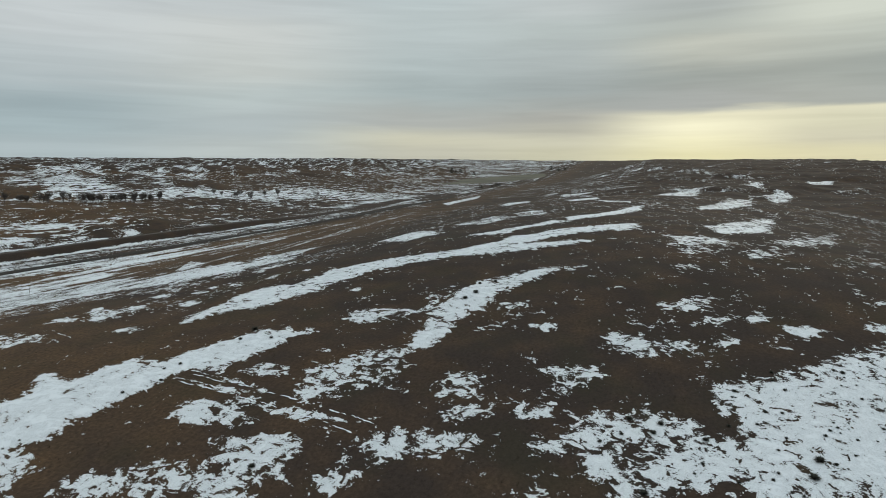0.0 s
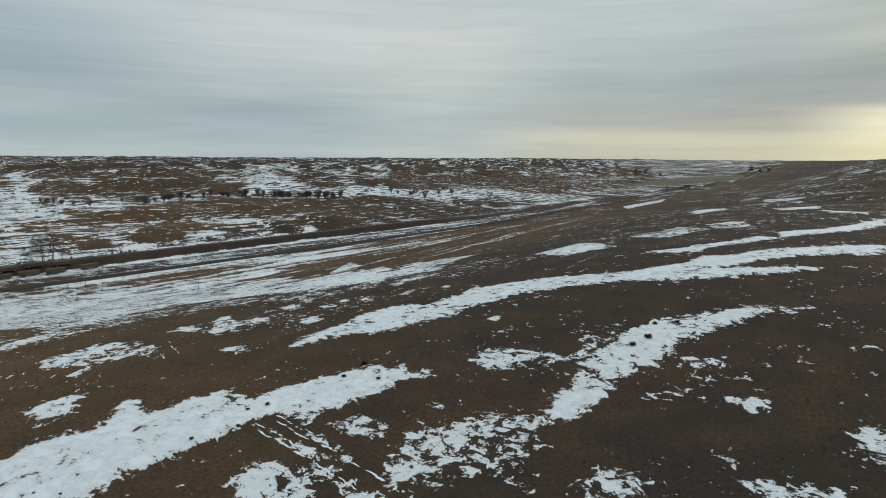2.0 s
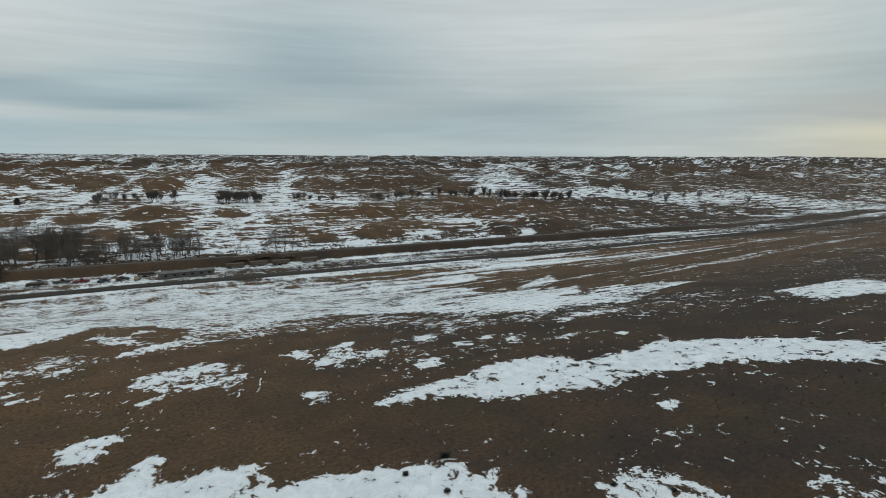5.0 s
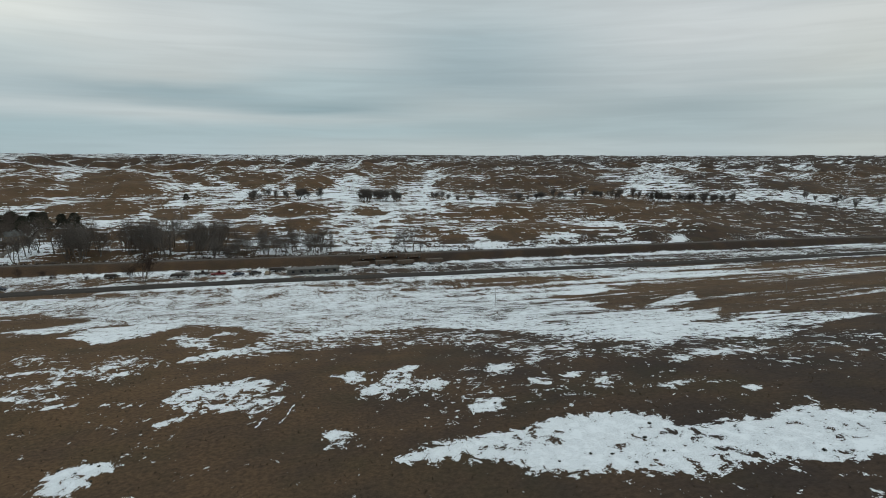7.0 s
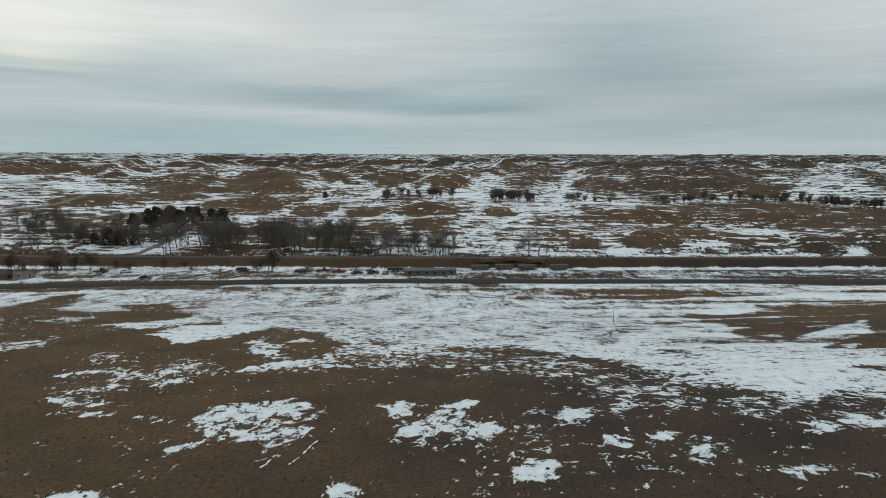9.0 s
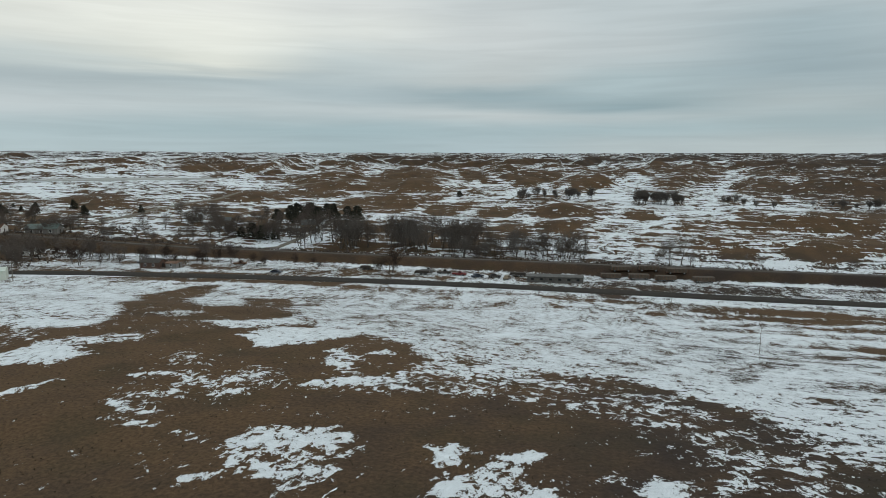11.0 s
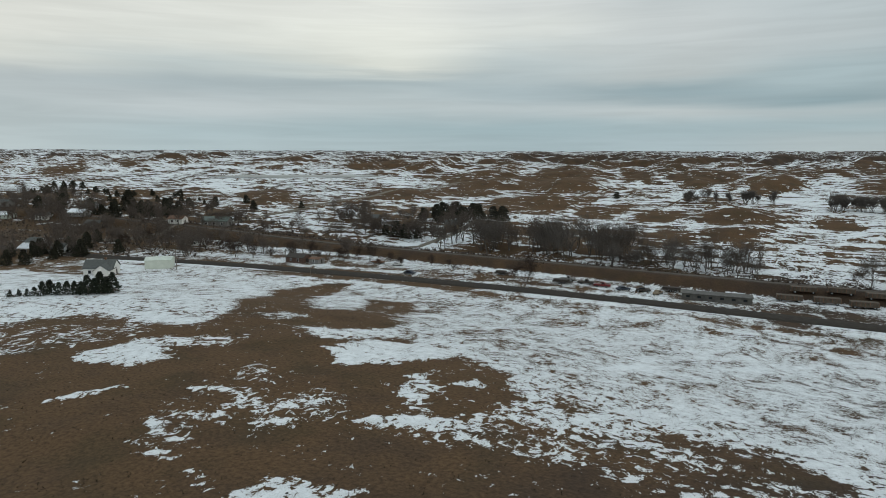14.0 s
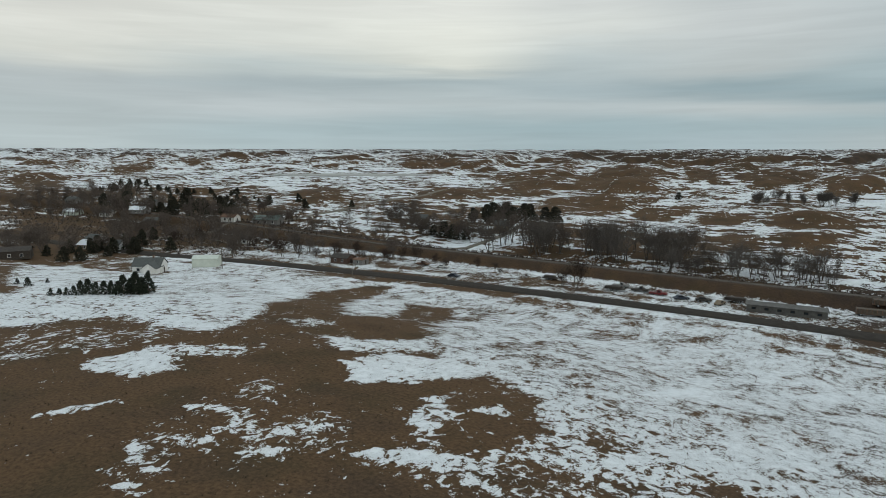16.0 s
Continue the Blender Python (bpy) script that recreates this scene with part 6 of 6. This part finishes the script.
gable_house("barn", "grey barn with a green metal roof", ground_pose(-217, 219, 25, 1, 0.1), 12, 6.5, 2.7, 4.3, mat_block, mat_green, 3, True)
gable_house("house", "small white house with a red roof in the village", ground_pose(-229.5, 208, 20, 0.85, 0.1), 8, 6, 2.7, 4.2, mat_white, mat_rust, 2, True)
for hx, hy, turn, wl, rf, ln, text in [(-300, 205, 15, mat_block, mat_bloom, 11, "grey village house under a snowy roof"), (-322, 200, 10, mat_white, mat_roof, 9, "white village house with a grey roof"),
                                       (-352, 196, 12, mat_pale, mat_bloom, 12, "long pale village house under a snowy roof"), (-372, 206, 8, mat_block, mat_roof, 10, "grey village house with a grey roof"),
                                       (-276, 198, 22, mat_tan, mat_roof, 9, "tan village house with a grey roof"), (-246, 156, 12, mat_white, mat_roof, 8, "white village house behind the bare trees"),
                                       (-232, 146, 18, mat_tan, mat_bloom, 6, "small tan outbuilding under a snowy roof"), (-222, 152, 30, mat_white, mat_roof, 5, "small white outbuilding in the village"),
                                       (-196, 190, 12, mat_white, mat_roof, 8, "white house half hidden by bare trees"), (-150, 247, 20, mat_tan, mat_roof, 7, "tan farmhouse among the bare trees"),
                                       (-112, 250, 35, mat_tan, mat_roof, 7, "tan farmhouse below the cedars"), (-330, 230, 5, mat_block, mat_roof, 10, "grey village house below the conifers"),
                                       (-168, 252, 10, mat_block, mat_bloom, 6, "small grey farm shed under a snowy roof")]:
    gable_house("house", text, ground_pose(hx, hy, turn, 0.82, 0.2), ln, 6.5, 2.7, 4.5, wl, rf, 2 + (ln > 8), True, group="village houses")


# ---- yard between road and dam: long shed, wagons, vehicles ----
mat_greywall = plain("grey_weathered_wall", (0.075, 0.072, 0.068), (0.14, 0.135, 0.125), 0.9, 0.9, 0.006)


def long_shed():
    ob = thing("long_shed", "long low grey shed with a flat roof and small windows", "shed", "", ground_pose(-4, road_y(-4) + 11, 6, 1, 0.1))
    box_part("wall", (-8, 8, -2.0, 2.0, 0, 1.7), mat_greywall, ob)
    box_part("roof", (-8.3, 8.3, -2.3, 2.3, 1.7, 1.85), mat_greywall, ob)
    for k in range(6):
        x = -6.5 + 2.6 * k
        w = box_part("window", (x - 0.45, x + 0.45, -2.08, -1.98, 0.75, 1.35), mat_dark, ob)
        box_part("pane", (x - 0.38, x + 0.38, -2.11, -2.05, 0.82, 1.28), mat_glass, w)
    box_part("door", (7.98, 8.06, -0.5, 0.5, 0, 1.65), mat_dark, ob)


long_shed()


mat_wagon = plain("dark_weathered_boards", (0.055, 0.043, 0.033), (0.125, 0.10, 0.078), 1.2, 0.9, 0.008)


def wagon(label):
    ob = thing("old_wagon", label, "wagon")
    box_part("body", (-3.4, 3.4, -1.2, 1.2, 0.7, 2.0), mat_wagon, ob, "weathered plank body", 0.03)
    for k in range(7):
        x = -3.3 + 1.1 * k
        for s in (-1, 1):
            box_part("post", (x - 0.06, x + 0.06, s * 1.2 - 0.06, s * 1.2 + 0.06, 0.7, 2.1), mat_rust, ob)
    box_part("chassis", (-3.5, 3.5, -0.5, 0.5, 0.45, 0.75), mat_rust, ob)
    add_wheels(ob, ((-2.4, 1.05), (2.4, 1.05)), 0.45, 0.2)
    return ob


def add_wheels(ob, axles, radius, width):
    for x, half in axles:
        for s in (-1, 1):
            bm = bmesh.new()
            bmesh.ops.create_cone(bm, cap_ends=True, segments=16, radius1=radius, radius2=radius, depth=width)
            bmesh.ops.bevel(bm, geom=[e for e in bm.edges if len(e.link_faces) == 2 and e.calc_face_angle(0) > 1], offset=radius * 0.12, segments=1, affect="EDGES")
            bmesh.ops.transform(bm, matrix=pose(x, s * half, radius, 90), verts=bm.verts)
            w = part("wheel", bm, mat_rubber, ob)
            bm = bmesh.new()
            bmesh.ops.create_cone(bm, cap_ends=True, segments=12, radius1=radius * 0.55, radius2=radius * 0.5, depth=width + 0.04)
            bmesh.ops.transform(bm, matrix=pose(x, s * half, radius, 90), verts=bm.verts)
            part("rim", bm, mat_steel, w)


def vehicle(name, label, paint, pickup, m):
    ob = thing(name, label, "truck" if pickup else "car", "parked vehicles in the yard", m)
    hood, tail = (1.0, 0.95) if pickup else (0.85, 0.9)
    if pickup:
        side = [(-2.6, 0.45), (2.6, 0.45), (2.65, 0.8), (2.5, hood), (1.2, hood + 0.08), (-0.2, hood + 0.02), (-0.22, 0.98), (-2.6, tail)]
        top = [(1.15, hood), (0.55, 1.72), (-0.15, 1.76), (-0.25, hood)]
    else:
        side = [(-2.2, 0.4), (2.2, 0.4), (2.25, 0.65), (2.05, 0.78), (1.0, hood), (-1.4, hood + 0.03), (-2.15, 0.8)]
        top = [(0.95, hood - 0.02), (0.25, 1.38), (-0.9, 1.4), (-1.6, hood - 0.02)]
    for key, outline, half, mat in (("body", side, 0.9, paint), ("cabin", top, 0.76, paint)):
        bm = bmesh.new()
        prism(bm, [(a, b) for a, b in outline], -half, half)
        bmesh.ops.transform(bm, matrix=Matrix.Rotation(radians(-90), 4, "Z"), verts=bm.verts)
        bmesh.ops.bevel(bm, geom=[e for e in bm.edges if e.calc_face_angle(0) > 1.0], offset=0.06, segments=2, affect="EDGES")
        bmesh.ops.recalc_face_normals(bm, faces=bm.faces)
        made = part(key, bm, mat, ob)
    xs = [a for a, _ in top]
    for s in (-1, 1):
        box_part("side_window", (min(xs) + 0.35, max(xs) - 0.45, s * 0.745, s * 0.775, hood + 0.1, max(b for _, b in top) - 0.12), mat_glass, made)
    front = max(a for a, _ in side)
    for s in (-1, 1):
        box_part("headlight", (front - 0.1, front + 0.02, s * 0.7 - 0.14, s * 0.7 + 0.14, 0.62, 0.76), mat_steel, ob)
    box_part("bumper", (front - 0.02, front + 0.1, -0.85, 0.85, 0.4, 0.55), mat_steel, ob)
    add_wheels(ob, ((-1.45, 0.8), (1.45, 0.8)), 0.36, 0.24)
    return ob


for x, off, turn, paint, pickup, text in [(-33, 13.5, 6, mat_red, True, "red pickup truck parked in the snowy yard"), (-27, 12, 40, mat_blue, False, "dark blue old car half sunk in snow"),
                                          (-22, 13, 15, mat_dark, False, "dark wrecked car in the snowy yard"), (-18, 11.5, 80, mat_tan, False, "tan old car parked in the snowy yard"),
                                          (-38, 15, 8, mat_dark, True, "dark farm pickup behind the red truck"), (-89, 7.5, 5, mat_blue, False, "dark car standing at the roadside in snow"),
                                          (-137, 22, 30, mat_dark, False, "dark car beside the brown cottage"), (-141, 20, 45, mat_blue, True, "dark pickup beside the brown cottage"),
                                          (-108, 20, 10, mat_rust, True, "rust-brown pickup under the bare trees"), (-44, 18, 5, mat_block, True, "grey pickup in the snowy yard"),
                                          (-100, 19, 0, mat_white, False, "pale car under the bare trees"), (-216, 12, 20, mat_white, False, "white car parked by the village house")]:
    y = road_y(x) + off if x > -200 else 147
    vehicle("pickup_truck" if pickup else "car", text, paint, pickup, ground_pose(x, y, turn, 0.85, 0.06))

first = wagon("old plank farm wagon with rusty posts beside the dam")
for k, (x, off) in enumerate([(12, 19), (20, 20), (27.5, 19.5), (15, 24), (23, 24.5), (31, 24), (38, 20)]):
    m = ground_pose(x, road_y(x) + off, 6 + (k * 37) % 7, 0.85, 0.05)
    ob = first if k == 0 else copy_thing(first, m)
    ob.matrix_basis = m
    tagged(ob, group="old wagons")


def trailer(label, m, long):
    ob = thing("flat_trailer", label, "trailer", "farm machinery in the yard", m)
    box_part("deck", (-long / 2, long / 2, -1.1, 1.1, 0.6, 0.75), mat_dark, ob)
    box_part("drawbar", (long / 2, long / 2 + 1.5, -0.08, 0.08, 0.5, 0.62), mat_rust, ob)
    box_part("load", (-long / 2 + 0.3, long / 2 - 1.0, -0.8, 0.8, 0.75, 1.3), mat_dark, ob, "dark scrap load", 0.1)
    add_wheels(ob, ((-0.6, 1.0), (0.6, 1.0)), 0.36, 0.22)


for x, off, long in [(-44, 13, 5.5), (-15, 16.5, 6), (-64, 18, 4.5)]:
    trailer("rusty flat trailer with scrap in the snowy yard", ground_pose(x, road_y(x) + off, 5, 1, 0.05), long)


# ---- poles and posts ----
def pole(name, label, x, y, tall, arm=False, group=""):
    ob = thing(name, label, "pole", group, ground_pose(x, y, 8, 1, 0.3))
    verts, faces = [], []
    tube(verts, faces, Vector((0, 0, 0)), Vector((0, 0, tall + 0.3)), 0.13 if arm else 0.05, 0.09 if arm else 0.04, 8)
    piece("post", mesh_of("post", verts, faces, mat_post, True), ob)
    if arm:
        box_part("crossarm", (-0.05, 0.05, -1.0, 1.0, tall - 0.4, tall - 0.26), mat_post, ob)
        for s in (-0.85, -0.4, 0.4, 0.85):
            box_part("insulator", (-0.03, 0.03, s - 0.04, s + 0.04, tall - 0.26, tall - 0.1), mat_glass, ob)
    return ob


pole("marker_pole", "thin grey wooden pole standing alone in the snowfield", 34, 119, 4.2)
pole("marker_pole", "thin grey wooden pole on the snowy slope", 90, 96, 3.2)
for x, off, tall in [(-156, -13, 6.0), (-12, 8, 4.0), (18, 8, 4.0), (-133, 7, 5.0), (-113, -7, 3.0)]:
    pole("utility_pole", "weathered wooden utility pole beside the road", x, road_y(x) + off, tall, tall > 4.5, "poles along the road")
pole("utility_pole", "tall weathered utility pole beside the gravel track", -104, 243, 8.0, True, "poles along the road")
for k in range(46):
    x = -150 + k * 11.0
    pole("fence_post", "short grey wooden fence post along the road", x, road_y(x) - 8.5, 1.1, False, "fence posts along the road")


# ---- low plants ----
def tuft_mesh(rng, size, blades, mat, name, droop=0.5):
    verts, faces = [], []
    for _ in range(blades):
        a = rng.uniform(0, 6.28)
        out = Vector((math.cos(a), math.sin(a), rng.uniform(0.2, 2.2))).normalized()
        s = Vector((-math.sin(a), math.cos(a), 0)) * size * 0.05
        p = Vector((math.cos(a), math.sin(a), 0)) * (size * rng.uniform(0, 0.25))
        q = p + out * size * rng.uniform(0.25, 0.5)
        e = q + (out + Vector((0, 0, -droop * rng.random()))).normalized() * size * rng.uniform(0.25, 0.45)
        n = len(verts)
        verts += [tuple(p - s), tuple(p + s), tuple(q + s), tuple(q - s), tuple(e)]
        faces += [(n, n + 1, n + 2, n + 3), (n + 3, n + 2, n + 4)]
    return mesh_of(name, verts, faces, mat)


def bushes():
    rng = random.Random(41)
    made = [new("sagebrush", tuft_mesh(rng, 0.5, 170, mat_sage, "sagebrush")) for _ in range(3)]
    for ob in made:
        tagged(ob, "low dark grey-green sagebrush poking through snow", "bush", "sagebrush on the hill")
    tries = strew(42, 200, -15, 30, -48, -10, 0.25, 0.55) + strew(43, 300, -40, 35, 3, 45, 0.25, 0.5) + strew(44, 150, -60, 10, 40, 85, 0.25, 0.4) + strew(45, 500, 10, 90, -25, 70, 0.25, 0.5)
    cover = snow_cover(np.array([t[0] for t in tries]), np.array([t[1] for t in tries]), None)
    spots = BUSHES + [t for t, c in zip(tries, cover) if 0.0 < c < 0.75][:120]
    for i, (x, y, size) in enumerate(spots):
        m = ground_pose(x, y, rng.uniform(0, 360), size, 0.03)
        ob = made[i] if i < 3 else copy_thing(made[i % 3], m)
        ob.matrix_basis = m


BUSHES = [(16.0, -4.1, 1.3), (13.7, -3.4, 1.1), (-2.1, 19.1, 1.3), (-17.3, 18.8, 0.7), (-20.8, 20.2, 0.6), (20.2, -3.2, 0.9), (21.7, -5.1, 0.9), (-5.5, 18.5, 0.8), (4.4, 9.0, 0.7), (6.6, 6.3, 0.6), (-13.4, 20.1, 0.7), (-9.0, -42.1, 1.2), (-7.8, -30.1, 0.9), (-8.0, -27.5, 0.9), (-9.0, -33.8, 0.8), (-9.4, -29.6, 0.9), (-12.1, -25.5, 0.6), (-11.4, -41.4, 1.2), (-17.3, -29.6, 1), (-25.4, 0.2, 0.9), (6.7, -46.1, 0.8), (1.4, -40.6, 0.6), (4.7, -39.7, 0.7), (-0.3, -36.2, 0.7), (-9.1, -43.2, 0.6), (-10.5, -27.1, 0.6), (-6.4, -35.6, 0.6), (-17.5, -14.2, 0.5), (-4.2, 14.9, 0.7), (-15.1, 20.7, 0.6)]
bushes()


def scatter(name, label, seed, count, spot, size, mat, blades=5, tall=1.0):
    """Loose tufts, joined into one mesh."""
    rng = np.random.RandomState(seed)
    x, y, s = spot(rng, count)
    z = height(x, y)
    n = len(x)
    verts, faces = [], []
    a = rng.uniform(0, 6.28, (n, blades))
    r = s[:, None] * size * rng.uniform(0.5, 1.0, (n, blades))
    up = r * tall * rng.uniform(0.5, 1.1, (n, blades))
    bx, by = x[:, None] + np.cos(a) * r * 0.15, y[:, None] + np.sin(a) * r * 0.15
    tx, ty = x[:, None] + np.cos(a) * r * 0.8, y[:, None] + np.sin(a) * r * 0.8
    wx, wy = -np.sin(a) * r * 0.16, np.cos(a) * r * 0.16
    zz = np.repeat(z[:, None], blades, 1)
    p = np.stack([np.stack([bx - wx, by - wy, zz - 0.02], -1), np.stack([bx + wx, by + wy, zz - 0.02], -1), np.stack([tx, ty, zz + up], -1)], 2).reshape(-1, 3)
    me = bpy.data.meshes.new(name)
    me.from_pydata(p.tolist(), [], np.arange(len(p)).reshape(-1, 3).tolist())
    me.materials.append(mat)
    me.update()
    return tagged(new(name, me), label, "grass", kind="stuff")


def on_hill(rng, count):
    x, y = rng.uniform(-75, 95, count), rng.uniform(-45, 110, count)
    return x, y, rng.uniform(0.5, 1.2, count)


def on_field(rng, count):
    x, q = rng.uniform(-120, 150, count), rng.uniform(-95, -8, count)
    y = q + road_y(x)
    keep = fbm(x, y, 7, 3, 61) + rng.uniform(-0.5, 0.5, count) > 0.1
    return x[keep], y[keep], rng.uniform(0.4, 1.1, int(keep.sum()))


def on_dam(rng, count):
    x, d = rng.uniform(-260, 260, count), rng.normal(0, 3.0, count)
    return x, d + dam_line(x), rng.uniform(0.5, 1.3, count)


def on_brush(rng, count):
    x, d = rng.uniform(-260, 60, count), 7.5 + rng.normal(0, 2.2, count)
    return x, d + dam_line(x), rng.uniform(0.4, 1.3, count)


scatter("dry_grass", "short dead brown prairie grass on the hill", 1, 16000, on_hill, 0.24, mat_straw, 5, 0.8)
scatter("dry_grass", "thin dead grass blades standing through snow", 2, 30000, on_field, 0.24, mat_straw, 4, 1.1)
scatter("weeds", "dense reddish-brown dead weeds on the railway dam", 3, 16000, on_dam, 0.24, mat_redtwig, 6, 0.9)
def in_village(rng, count):
    return rng.uniform(-430, -172, count), rng.uniform(158, 238, count), rng.uniform(0.4, 1.2, count)


scatter("brush", "leafless hedges and brush between the village houses", 5, 2600, in_village, 1.4, mat_twig, 9, 1.1)
scatter("brush", "dark leafless brush along the foot of the dam", 4, 6000, on_brush, 1.1, mat_twig, 9, 1.2)
